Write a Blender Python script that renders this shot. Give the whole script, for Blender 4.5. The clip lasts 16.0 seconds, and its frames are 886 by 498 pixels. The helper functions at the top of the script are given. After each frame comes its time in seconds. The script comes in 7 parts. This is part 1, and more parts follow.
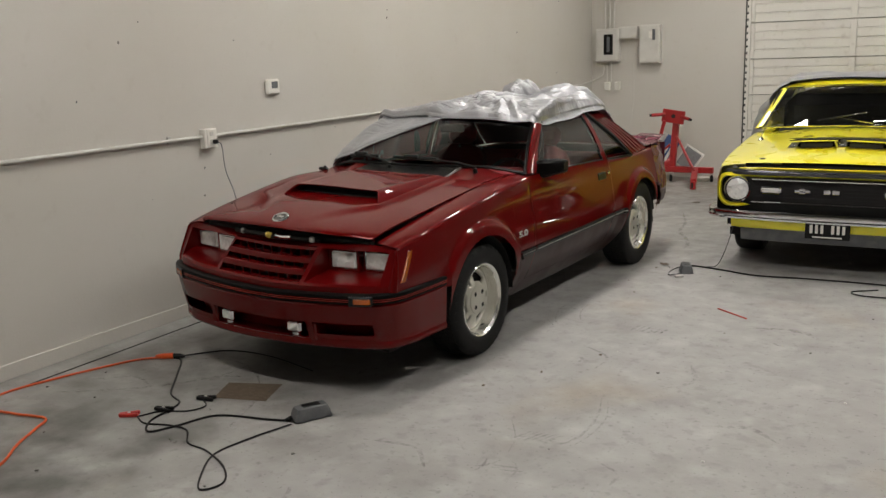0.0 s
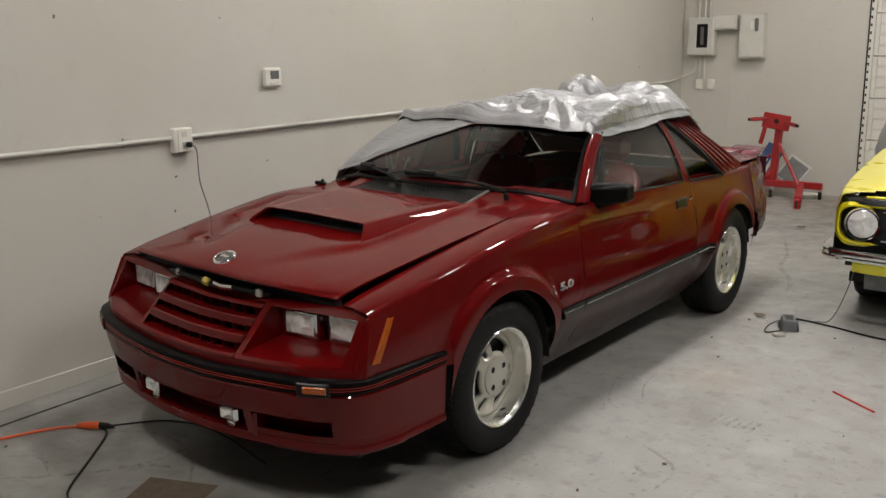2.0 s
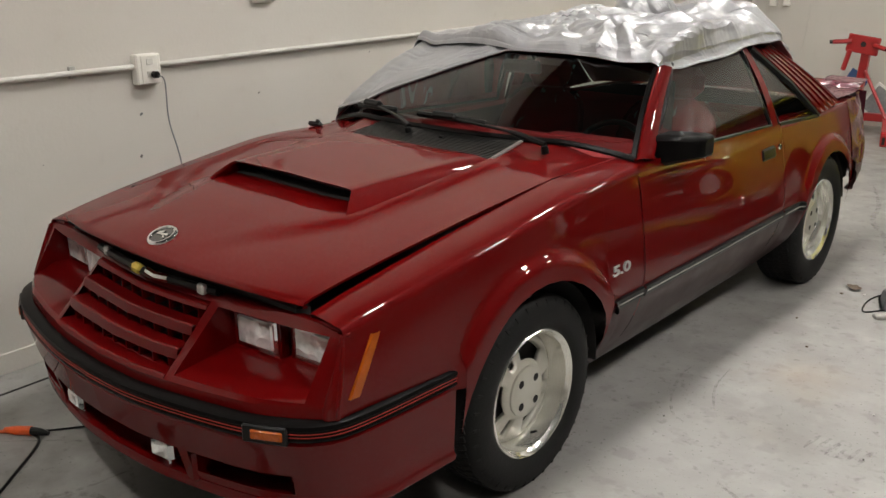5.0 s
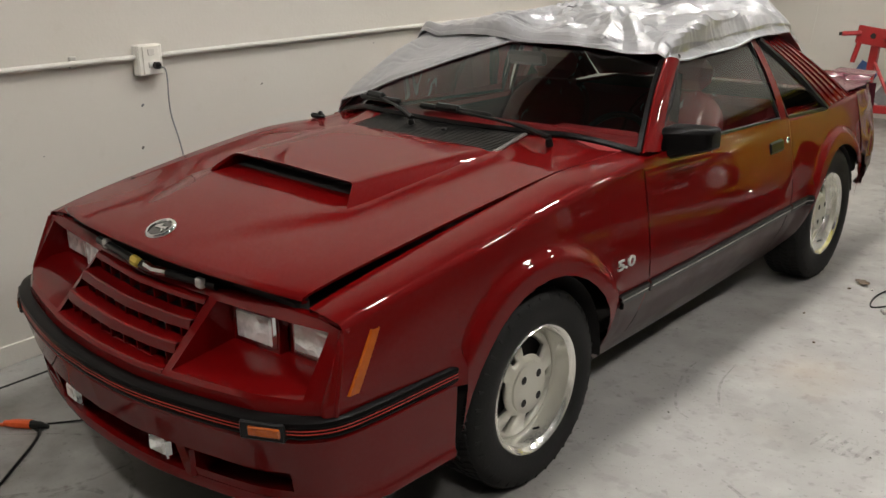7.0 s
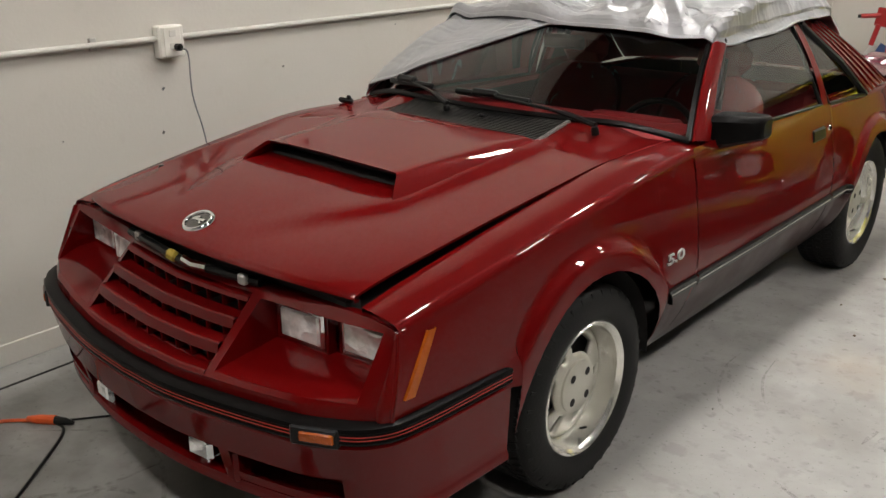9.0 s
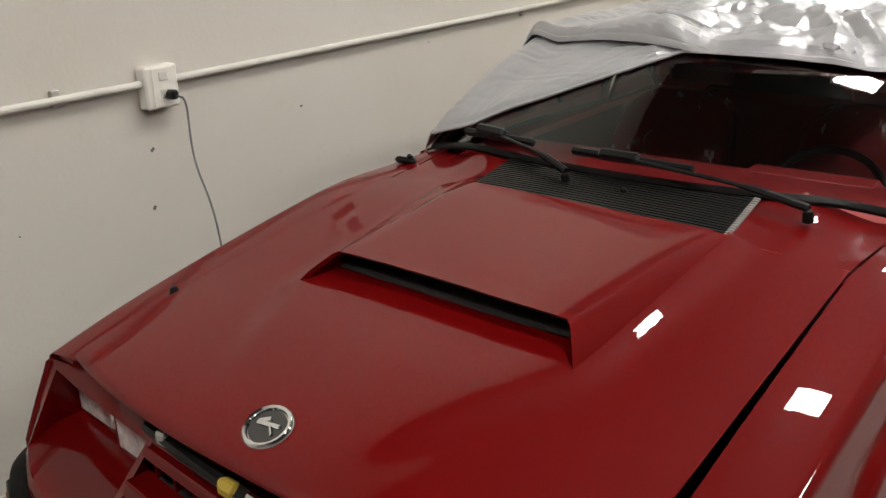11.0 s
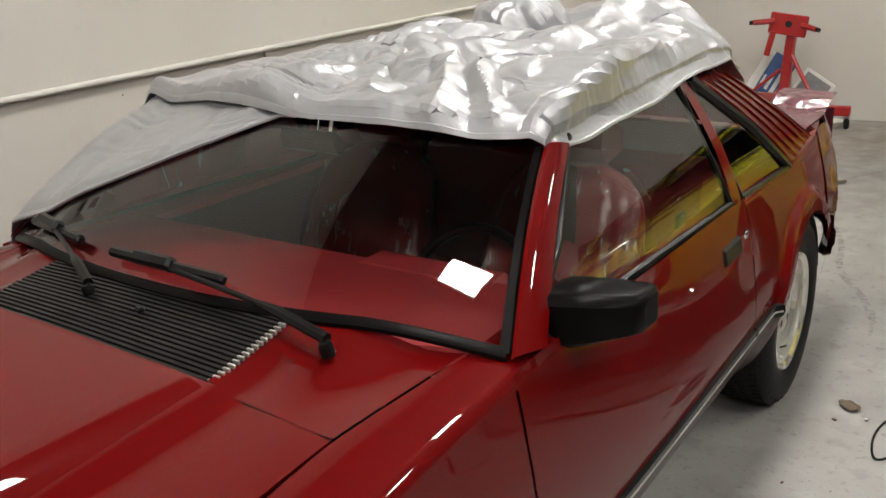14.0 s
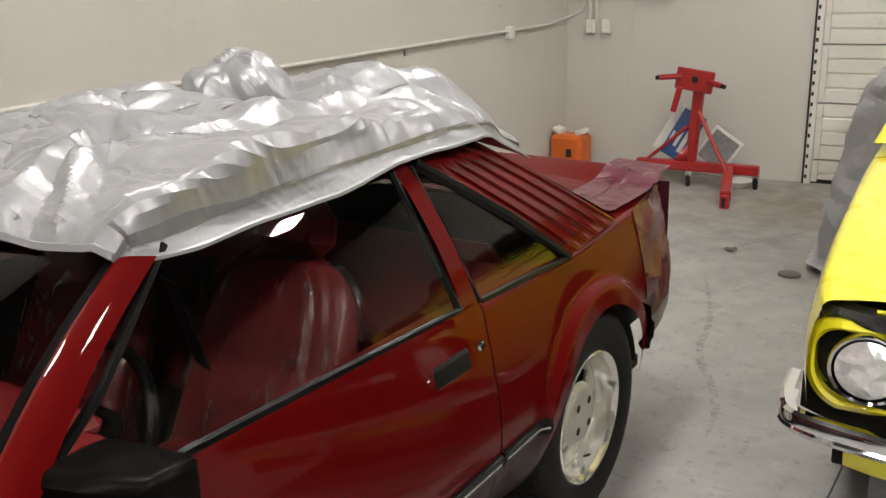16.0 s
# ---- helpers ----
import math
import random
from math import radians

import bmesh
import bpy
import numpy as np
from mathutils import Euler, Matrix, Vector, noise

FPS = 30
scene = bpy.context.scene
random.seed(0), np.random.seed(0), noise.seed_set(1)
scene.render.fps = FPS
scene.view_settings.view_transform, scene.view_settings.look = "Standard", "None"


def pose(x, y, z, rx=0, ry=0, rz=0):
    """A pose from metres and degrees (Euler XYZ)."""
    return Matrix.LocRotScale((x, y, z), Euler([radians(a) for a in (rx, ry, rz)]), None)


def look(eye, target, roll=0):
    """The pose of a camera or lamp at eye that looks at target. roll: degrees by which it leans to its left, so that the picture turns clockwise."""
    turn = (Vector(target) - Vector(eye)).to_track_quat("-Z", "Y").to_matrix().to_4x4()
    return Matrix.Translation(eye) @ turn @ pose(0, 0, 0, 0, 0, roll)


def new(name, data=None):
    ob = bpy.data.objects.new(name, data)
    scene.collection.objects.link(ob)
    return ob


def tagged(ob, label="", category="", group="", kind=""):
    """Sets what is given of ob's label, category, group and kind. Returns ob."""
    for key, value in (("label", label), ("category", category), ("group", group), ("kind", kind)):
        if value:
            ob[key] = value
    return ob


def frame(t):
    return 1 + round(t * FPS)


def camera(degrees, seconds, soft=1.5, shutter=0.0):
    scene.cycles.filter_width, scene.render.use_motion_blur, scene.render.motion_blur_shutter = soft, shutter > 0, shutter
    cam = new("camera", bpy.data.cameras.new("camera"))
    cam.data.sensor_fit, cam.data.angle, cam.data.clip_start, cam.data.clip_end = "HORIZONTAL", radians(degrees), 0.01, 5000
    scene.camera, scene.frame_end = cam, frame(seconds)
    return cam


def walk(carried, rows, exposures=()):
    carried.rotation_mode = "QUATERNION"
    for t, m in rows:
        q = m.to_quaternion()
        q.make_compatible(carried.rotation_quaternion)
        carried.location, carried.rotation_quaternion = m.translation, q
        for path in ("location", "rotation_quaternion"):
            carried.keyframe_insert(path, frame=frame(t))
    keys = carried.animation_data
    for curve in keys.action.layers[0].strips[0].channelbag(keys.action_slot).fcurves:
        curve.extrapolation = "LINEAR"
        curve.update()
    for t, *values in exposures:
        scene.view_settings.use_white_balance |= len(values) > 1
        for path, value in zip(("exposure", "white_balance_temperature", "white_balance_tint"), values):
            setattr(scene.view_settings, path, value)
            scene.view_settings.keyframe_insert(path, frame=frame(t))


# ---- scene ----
cam = camera(52.5, 16.0)
PATH = [
    (0, (3.314, -4.325, 1.707), (2.26, -2.678, 1.287), -1.9),
    (0.5, (3.209, -4.017, 1.702), (2.132, -2.384, 1.29), -1.6),
    (1, (3.099, -3.634, 1.696), (1.973, -2.03, 1.298), -1.1),
    (1.5, (2.983, -3.256, 1.69), (1.804, -1.694, 1.277), -0.9),
    (2, (2.81, -2.945, 1.673), (1.604, -1.41, 1.239), -0.8),
    (2.5, (2.581, -2.632, 1.651), (1.36, -1.113, 1.202), -0.7),
    (3, (2.423, -2.385, 1.614), (1.183, -0.89, 1.138), -0.8),
    (3.5, (2.347, -2.218, 1.631), (1.092, -0.757, 1.095), -0.7),
    (4, (2.307, -2.148, 1.634), (1.05, -0.702, 1.06), -0.7),
    (4.5, (2.292, -2.136, 1.635), (1.039, -0.694, 1.041), -0.7),
    (7, (2.273, -2.092, 1.631), (1.012, -0.669, 1.008), -0.7),
    (7.5, (2.248, -2.092, 1.629), (0.986, -0.671, 1.005), -0.6),
    (8, (2.222, -2.09, 1.622), (0.95, -0.679, 0.998), -0.7),
    (8.5, (2.163, -2.107, 1.627), (0.901, -0.693, 0.99), -0.5),
    (9, (2.077, -2.103, 1.633), (0.833, -0.684, 0.969), -0.4),
    (9.2, (2.034, -2.083, 1.629), (0.791, -0.67, 0.952), -0.5),
    (11.5, (0.939, -1.388, 1.689), (-0.12, 0.155, 0.983), -2.8),
    (12, (1.063, -1.15, 1.69), (0.158, 0.495, 1.002), -5.2),
    (12.5, (1.107, -1.002, 1.676), (0.236, 0.674, 1.019), -6.6),
    (13, (1.179, -0.827, 1.641), (0.247, 0.827, 1.012), -6.2),
    (13.5, (1.298, -0.657, 1.659), (0.325, 0.962, 1.003), -3.5),
    (14, (1.494, -0.561, 1.668), (0.401, 0.98, 1.011), -3.2),
    (14.5, (1.67, -0.441, 1.68), (0.56, 1.081, 1.009), -3.6),
    (15, (1.776, -0.282, 1.673), (0.695, 1.265, 1.011), -3.7),
    (15.5, (1.808, -0.032, 1.661), (0.699, 1.518, 1.057), -2.9),
    (16, (1.851, 0.19, 1.676), (0.781, 1.777, 1.096), -1.8),
]
walk(cam, [(t, look(eye, target, roll)) for t, eye, target, roll in PATH],
     exposures=[(0, 0.03), (2, 0.07), (4, 0.27), (7, 0.34), (9, 0.37), (12, 0.42), (14.5, 0.44), (16, 0.32)])

# ---- world, lamps, exposure ----
world = bpy.data.worlds.new("world")
scene.world = world
world.use_nodes = True
world.node_tree.nodes["Background"].inputs["Color"].default_value = (0.6, 0.62, 0.65, 1)
world.node_tree.nodes["Background"].inputs["Strength"].default_value = 0.02
CEILING = 4.2
LAMPS = [(0.72, 0.6), (0.38, 2.9), (0.45, 5.6), (0.15, -2.6),
         (3.5, 0.2), (3.6, 2.9), (3.7, 5.6), (3.5, -2.6)]

# ---- small building kit ----
rnd = random.Random(7)


class Geo:
    """Gathers vertices and faces of one mesh."""

    def __init__(self):
        self.v, self.f = [], []

    def add(self, verts, faces):
        n = len(self.v)
        self.v += [tuple(p) for p in verts]
        self.f += [tuple(i + n for i in f) for f in faces]
        return self

    def grid(self, rows, keep=None, close_u=False, close_v=False, flip=False):
        """rows: a list of equally long lists of points; keep(i, j) says which cells stay."""
        nu, nv = len(rows), len(rows[0])
        faces = []
        for i in range(nu if close_u else nu - 1):
            for j in range(nv if close_v else nv - 1):
                if keep is None or keep(i, j):
                    a, b = (i + 1) % nu, (j + 1) % nv
                    q = (i * nv + j, a * nv + j, a * nv + b, i * nv + b)
                    faces.append(q[::-1] if flip else q)
        return self.add([p for r in rows for p in r], faces)

    def box(self, size, at=(0, 0, 0), m=None, bevel=0.004):
        """A box with chamfered edges, centred on at, or on the pose m."""
        hx, hy, hz = (s / 2 for s in size)
        b = min(bevel, hx * 0.9, hy * 0.9, hz * 0.9)
        m = m if m is not None else Matrix.Translation(at)
        pts, idx = [], {}
        for sx in (-1, 1):
            for sy in (-1, 1):
                for sz in (-1, 1):
                    for k, p in enumerate(((hx, hy - b, hz - b), (hx - b, hy, hz - b), (hx - b, hy - b, hz))):
                        idx[sx, sy, sz, k] = len(pts)
                        pts.append(m @ Vector((sx * p[0], sy * p[1], sz * p[2])))
        c = [Vector(p) for p in pts]
        mid = sum(c, Vector()) / len(c)
        faces = []
        for k in range(3):
            o = [i for i in range(3) if i != k]
            for s in (-1, 1):
                f = []
                for a, d in ((-1, -1), (1, -1), (1, 1), (-1, 1)):
                    key = [0, 0, 0]
                    key[k], key[o[0]], key[o[1]] = s, a, d
                    f.append(idx[(*key, k)])
                faces.append(f)
        for k in range(3):
            o = [i for i in range(3) if i != k]
            for a in (-1, 1):
                for d in (-1, 1):
                    f = []
                    for s, w in ((-1, o[0]), (1, o[0]), (1, o[1]), (-1, o[1])):
                        key = [0, 0, 0]
                        key[k], key[o[0]], key[o[1]] = s, a, d
                        f.append(idx[(*key, w)])
                    faces.append(f)
        for sx in (-1, 1):
            for sy in (-1, 1):
                for sz in (-1, 1):
                    faces.append([idx[sx, sy, sz, k] for k in range(3)])
        out = []
        for f in faces:
            p = [c[i] for i in f]
            n = (p[1] - p[0]).cross(p[2] - p[0])
            out.append(f if n.dot(sum(p, Vector()) / len(p) - mid) >= 0 else f[::-1])
        return self.add(pts, out)

    def lathe(self, profile, m, n=32):
        """Turns (radius, height) pairs round the z axis of the pose m."""
        rows = []
        for k in range(n):
            a = 2 * math.pi * k / n
            rows.append([m @ Vector((r * math.cos(a), r * math.sin(a), h)) for r, h in profile])
        return self.grid(rows, close_u=True)

    def tube(self, path, radius, n=8, cap=True):
        """A round rod along a path; radius a number or one a point."""
        path = [Vector(p) for p in path]
        rr = radius if isinstance(radius, (list, tuple)) else [radius] * len(path)
        up, rows = None, []
        for i, p in enumerate(path):
            d = (path[min(i + 1, len(path) - 1)] - path[max(i - 1, 0)]).normalized()
            if up is None:
                up = d.orthogonal().normalized()
            up = (up - d * up.dot(d)).normalized()
            side = d.cross(up)
            rows.append([p + (up * math.cos(2 * math.pi * k / n) + side * math.sin(2 * math.pi * k / n)) * rr[i] for k in range(n)])
        self.grid(rows, close_v=True, flip=True)
        if cap:
            s = len(self.v) - len(rows) * n
            self.f.append(tuple(range(s, s + n)))
            self.f.append(tuple(range(len(self.v) - n, len(self.v)))[::-1])
        return self

    def mirrored(self):
        g = Geo()
        return g.add([(-x, y, z) for x, y, z in self.v], [f[::-1] for f in self.f])

    def both(self):
        o = self.mirrored()
        return self.add(o.v, o.f)


def smooth_path(points, n=6):
    """A Catmull-Rom curve through the points."""
    p = [Vector(q) for q in points]
    p = [2 * p[0] - p[1], *p, 2 * p[-1] - p[-2]]
    out = []
    for i in range(1, len(p) - 2):
        for k in range(n):
            t = k / n
            out.append(0.5 * (2 * p[i] + (p[i + 1] - p[i - 1]) * t + (2 * p[i - 1] - 5 * p[i] + 4 * p[i + 1] - p[i + 2]) * t * t
                              + (3 * p[i] - p[i - 1] - 3 * p[i + 1] + p[i + 2]) * t ** 3))
    return out + [p[-2]]


def curve(table, t):
    """A smooth value at t of a table of (t, value) rows."""
    if t <= table[0][0]:
        return table[0][1]
    for (a, va), (b, vb) in zip(table, table[1:]):
        if t <= b:
            u = (t - a) / (b - a)
            return va + (vb - va) * u
    return table[-1][1]


def soft(table, t, w=0.08):
    """curve(), rounded over about w at its corners."""
    return sum(curve(table, t + w * k / 3) * c for k, c in ((-3, 1), (-2, 2), (-1, 3), (0, 4), (1, 3), (2, 2), (3, 1))) / 16


def steps(a, b, n):
    return [a + (b - a) * k / n for k in range(n + 1)]


FOLDS = ((1.1, 2.3, 38, 0.040, 2.4), (1.5, 3.2, -38, 0.030, 2.6), (2.6, 5.8, 78, 0.017, 2.8), (4.6, 10.0, 14, 0.0062, 3.0), (8.0, 17.0, -52, 0.0032, 3.0))


def creases(a, b, seed=0.0, first=0, last=9):
    """Height of loose cloth at a place: flat facets between sharp creases, of several sizes, that come and go."""
    wa = 0.10 * noise.noise(Vector((a * 1.9, b * 1.9, seed + 3.1))) + 0.03 * noise.noise(Vector((a * 6.1, b * 6.1, seed + 9.7)))
    wb = 0.10 * noise.noise(Vector((a * 1.9, b * 1.9, seed + 47.3))) + 0.03 * noise.noise(Vector((a * 6.1, b * 6.1, seed + 61.9)))
    h = 0.0
    for k, (along, over, deg, amp, rate) in enumerate(FOLDS):
        if first <= k < last:
            c, q = math.cos(math.radians(deg)), math.sin(math.radians(deg))
            x, y = (a + wa) * c + (b + wb) * q, (b + wb) * c - (a + wa) * q
            n = noise.noise(Vector((x * along, y * over, seed + 13.7 * k)))
            m = 0.62 + 0.9 * noise.noise(Vector((a * along * 1.3, b * along * 1.3, seed + 5.3 * k + 80)))
            h += amp * abs((n * rate + 0.15 * k) % 1.0 - 0.5) * 2 * max(0.1, min(1.2, m))
    return h


def settle(rows, height, flip=False):
    """Lifts the points of a sheet off the base along its normals by height(i, j)."""
    B = np.array([[tuple(p) for p in r] for r in rows], dtype=float)
    n, m = B.shape[:2]
    N = np.cross(np.gradient(B, axis=0), np.gradient(B, axis=1))
    N /= np.linalg.norm(N, axis=2, keepdims=True) + 1e-9
    H = np.array([[height(i, j) for j in range(m)] for i in range(n)])
    P = B + (-N if flip else N) * H[..., None]
    P[1:-1, 1:-1] = 0.84 * P[1:-1, 1:-1] + 0.04 * (P[2:, 1:-1] + P[:-2, 1:-1] + P[1:-1, 2:] + P[1:-1, :-2])
    return [[tuple(p) for p in r] for r in P.tolist()]


def thing(name, at, label, category, group="", kind=""):
    """A top-level thing: an Empty at its base."""
    ob = new(name)
    ob.empty_display_size = 0.1
    ob.matrix_basis = Matrix.Translation(at)
    return tagged(ob, label, category, group, kind)


def part(name, geo, material, parent=None, label="", sharp=35, smooth=True, solid=0.0):
    """One mesh object of world-placed geometry under a thing or a part."""
    me = bpy.data.meshes.new(name)
    used = sorted({i for f in geo.f for i in f})
    at = {i: k for k, i in enumerate(used)}
    me.from_pydata([tuple(geo.v[i]) for i in used], [], [tuple(at[i] for i in f) for f in geo.f])
    me.update()
    if smooth:
        me.polygons.foreach_set("use_smooth", [True] * len(me.polygons))
        me.set_sharp_from_angle(angle=radians(sharp))
    me.materials.append(material)
    ob = new(name, me)
    if parent is not None:
        ob.parent = parent
        if parent.type == "EMPTY":
            ob.matrix_parent_inverse = parent.matrix_basis.inverted()
    if solid:
        mod = ob.modifiers.new("solid", "SOLIDIFY")
        mod.thickness, mod.offset = solid, -1
    return tagged(ob, label) if label else ob


def structure(name, geo, material, label, category, sharp=35, smooth=True, kind="structure"):
    return tagged(part(name, geo, material, None, "", sharp, smooth), label, category, "", kind)


def single(name, geo, material, label, category, group="", sharp=35):
    return tagged(part(name, geo, material, None, "", sharp), label, category, group)

# ---- materials ----
def material(name, color, rough=0.5, metal=0.0, spots=(), bump=(), coat=0.0, spec=0.5, rough_var=0.0):
    """A procedural surface. spots: (scale, detail, low, high, colour, amount) noise stains; bump: (scale, strength, detail) relief."""
    mt = bpy.data.materials.new(name)
    mt.use_nodes = True
    nt = mt.node_tree
    bs = nt.nodes["Principled BSDF"]
    bs.inputs["Roughness"].default_value = rough
    bs.inputs["Metallic"].default_value = metal
    bs.inputs["Coat Weight"].default_value = coat
    bs.inputs["Coat Roughness"].default_value = 0.03
    bs.inputs["Specular IOR Level"].default_value = spec
    co = nt.nodes.new("ShaderNodeTexCoord")
    last = None
    for scale, detail, low, high, col, amount in spots:
        no = nt.nodes.new("ShaderNodeTexNoise")
        no.inputs["Scale"].default_value, no.inputs["Detail"].default_value = scale, detail
        nt.links.new(co.outputs["Object"], no.inputs["Vector"])
        ra = nt.nodes.new("ShaderNodeMapRange")
        ra.inputs["From Min"].default_value, ra.inputs["From Max"].default_value = low, high
        ra.inputs["To Max"].default_value = amount
        nt.links.new(no.outputs["Fac"], ra.inputs["Value"])
        mx = nt.nodes.new("ShaderNodeMix")
        mx.data_type = "RGBA"
        nt.links.new(ra.outputs["Result"], mx.inputs["Factor"])
        if last is None:
            mx.inputs["A"].default_value = (*color, 1)
        else:
            nt.links.new(last, mx.inputs["A"])
        mx.inputs["B"].default_value = (*col, 1)
        last = mx.outputs["Result"]
    if last is None:
        bs.inputs["Base Color"].default_value = (*color, 1)
    else:
        nt.links.new(last, bs.inputs["Base Color"])
    if rough_var:
        no = nt.nodes.new("ShaderNodeTexNoise")
        no.inputs["Scale"].default_value, no.inputs["Detail"].default_value = 6, 6
        nt.links.new(co.outputs["Object"], no.inputs["Vector"])
        ra = nt.nodes.new("ShaderNodeMapRange")
        ra.inputs["From Min"].default_value, ra.inputs["From Max"].default_value = 0.3, 0.7
        ra.inputs["To Min"].default_value, ra.inputs["To Max"].default_value = max(0, rough - rough_var), min(1, rough + rough_var)
        nt.links.new(no.outputs["Fac"], ra.inputs["Value"])
        nt.links.new(ra.outputs["Result"], bs.inputs["Roughness"])
    prev = None
    for scale, strength, detail in bump:
        no = nt.nodes.new("ShaderNodeTexNoise")
        no.inputs["Scale"].default_value, no.inputs["Detail"].default_value = scale, detail
        nt.links.new(co.outputs["Object"], no.inputs["Vector"])
        bu = nt.nodes.new("ShaderNodeBump")
        bu.inputs["Strength"].default_value, bu.inputs["Distance"].default_value = strength, 0.01
        nt.links.new(no.outputs["Fac"], bu.inputs["Height"])
        if prev is not None:
            nt.links.new(prev, bu.inputs["Normal"])
        prev = bu.outputs["Normal"]
    if prev is not None:
        nt.links.new(prev, bs.inputs["Normal"])
    return mt


def glass(name, tint, gloss_rough=0.0, fresnel=1.5):
    mt = bpy.data.materials.new(name)
    mt.use_nodes = True
    nt = mt.node_tree
    nt.nodes.remove(nt.nodes["Principled BSDF"])
    out = nt.nodes["Material Output"]
    tr, gl, mx, fr = (nt.nodes.new(k) for k in ("ShaderNodeBsdfTransparent", "ShaderNodeBsdfGlossy", "ShaderNodeMixShader", "ShaderNodeFresnel"))
    tr.inputs["Color"].default_value = (*tint, 1)
    gl.inputs["Color"].default_value = (1, 1, 1, 1)
    gl.inputs["Roughness"].default_value = gloss_rough
    fr.inputs["IOR"].default_value = fresnel
    nt.links.new(fr.outputs["Fac"], mx.inputs["Fac"])
    nt.links.new(tr.outputs["BSDF"], mx.inputs[1])
    nt.links.new(gl.outputs["BSDF"], mx.inputs[2])
    nt.links.new(mx.outputs["Shader"], out.inputs["Surface"])
    return mt


def emitter(name, color, strength):
    mt = bpy.data.materials.new(name)
    mt.use_nodes = True
    bs = mt.node_tree.nodes["Principled BSDF"]
    bs.inputs["Base Color"].default_value = (0.8, 0.8, 0.8, 1)
    bs.inputs["Emission Color"].default_value = (*color, 1)
    bs.inputs["Emission Strength"].default_value = strength
    return mt


WALL = material("wall_paint", (0.56, 0.535, 0.49), 0.6, spots=((0.7, 4, 0.35, 0.75, (0.50, 0.47, 0.41), 0.6), (9, 6, 0.62, 0.8, (0.42, 0.38, 0.32), 0.25)), bump=((60, 0.08, 4), (2.0, 0.05, 2)))
FLOOR = material("concrete", (0.335, 0.328, 0.315), 0.55, spots=(
    (0.5, 7, 0.40, 0.66, (0.315, 0.302, 0.288), 0.85), (1.7, 9, 0.50, 0.68, (0.235, 0.222, 0.21), 0.7),
    (5, 9, 0.55, 0.74, (0.44, 0.432, 0.418), 0.5), (22, 6, 0.60, 0.74, (0.12, 0.112, 0.105), 0.5), (0.9, 6, 0.60, 0.75, (0.33, 0.27, 0.195), 0.5), (70, 3, 0.66, 0.72, (0.06, 0.055, 0.05), 0.6),
    (9, 8, 0.58, 0.66, (0.20, 0.19, 0.18), 0.35)),
    bump=((40, 0.10, 6), (5, 0.06, 4)), rough_var=0.2)
CEIL = material("ceiling_board", (0.055, 0.053, 0.05), 0.8, spots=((1.5, 4, 0.4, 0.7, (0.04, 0.038, 0.036), 0.5),))
DOORPAINT = material("door_enamel", (0.68, 0.66, 0.61), 0.45, spots=((2, 5, 0.45, 0.7, (0.58, 0.55, 0.49), 0.5), (14, 4, 0.6, 0.75, (0.45, 0.41, 0.35), 0.4)), bump=((30, 0.04, 3),))
RED = material("red_paint", (0.106, 0.0009, 0.0012), 0.5, 0.0, spots=((2.2, 5, 0.4, 0.8, (0.096, 0.0009, 0.0012), 0.6),), bump=((4, 0.004, 1),), coat=0.62, spec=0.03)
RED.node_tree.nodes["Principled BSDF"].inputs["Coat Roughness"].default_value = 0.012
REDDUST = material("dusty_red_paint", (0.10, 0.018, 0.029), 0.27, 0.0, spots=((5, 6, 0.4, 0.7, (0.15, 0.055, 0.076), 0.6),), bump=((9, 0.02, 2),), coat=0.3)
LOWER = material("charcoal_lower_paint", (0.030, 0.009, 0.010), 0.40, 0.0, spots=((1.6, 5, 0.4, 0.75, (0.046, 0.022, 0.022), 0.6), (60, 3, 0.55, 0.75, (0.07, 0.045, 0.043), 0.2)), coat=0.25, spec=0.2, rough_var=0.06)
BLACK = material("black_plastic", (0.006, 0.006, 0.006), 0.32, spots=((6, 5, 0.45, 0.75, (0.014, 0.0135, 0.013), 0.5),), bump=((180, 0.03, 2),), spec=0.2)
RUBBER = material("rubber", (0.014, 0.014, 0.014), 0.62, spots=((9, 5, 0.45, 0.7, (0.018, 0.017, 0.016), 0.7),), bump=((120, 0.12, 3),), spec=0.15)
# near-black: shade of holes and gaps put into the colour; also dark trim
DARK = material("shade_and_dark_trim", (0.008, 0.007, 0.007), 0.8, spots=((5, 3, 0.4, 0.7, (0.016, 0.013, 0.012), 0.6),))
ALLOY = material("cast_alloy", (0.58, 0.565, 0.50), 0.36, 0.45, spots=((8, 5, 0.45, 0.75, (0.45, 0.42, 0.35), 0.5),), bump=((200, 0.06, 2),))
POLISHED = material("polished_alloy", (0.88, 0.87, 0.82), 0.16, 0.78, spots=((12, 4, 0.5, 0.75, (0.72, 0.70, 0.64), 0.4),), rough_var=0.06)
CHROME = material("chrome", (0.82, 0.82, 0.83), 0.06, 1.0, spots=((10, 4, 0.5, 0.8, (0.6, 0.6, 0.6), 0.4),))
# near-white with grey flecks: the reflector's uneven reflections painted into the lens colour
LENS = material("lamp_glass", (0.99, 0.99, 0.98), 0.12, 0.40, spots=((26, 2, 0.50, 0.60, (0.62, 0.62, 0.61), 0.4),), bump=((55, 0.3, 1),), coat=1.0)
STRIP = material("black_bumper_rubber", (0.004, 0.0035, 0.0035), 0.34, spots=((6, 5, 0.45, 0.75, (0.009, 0.008, 0.008), 0.5),), bump=((160, 0.03, 2),), spec=0.06)
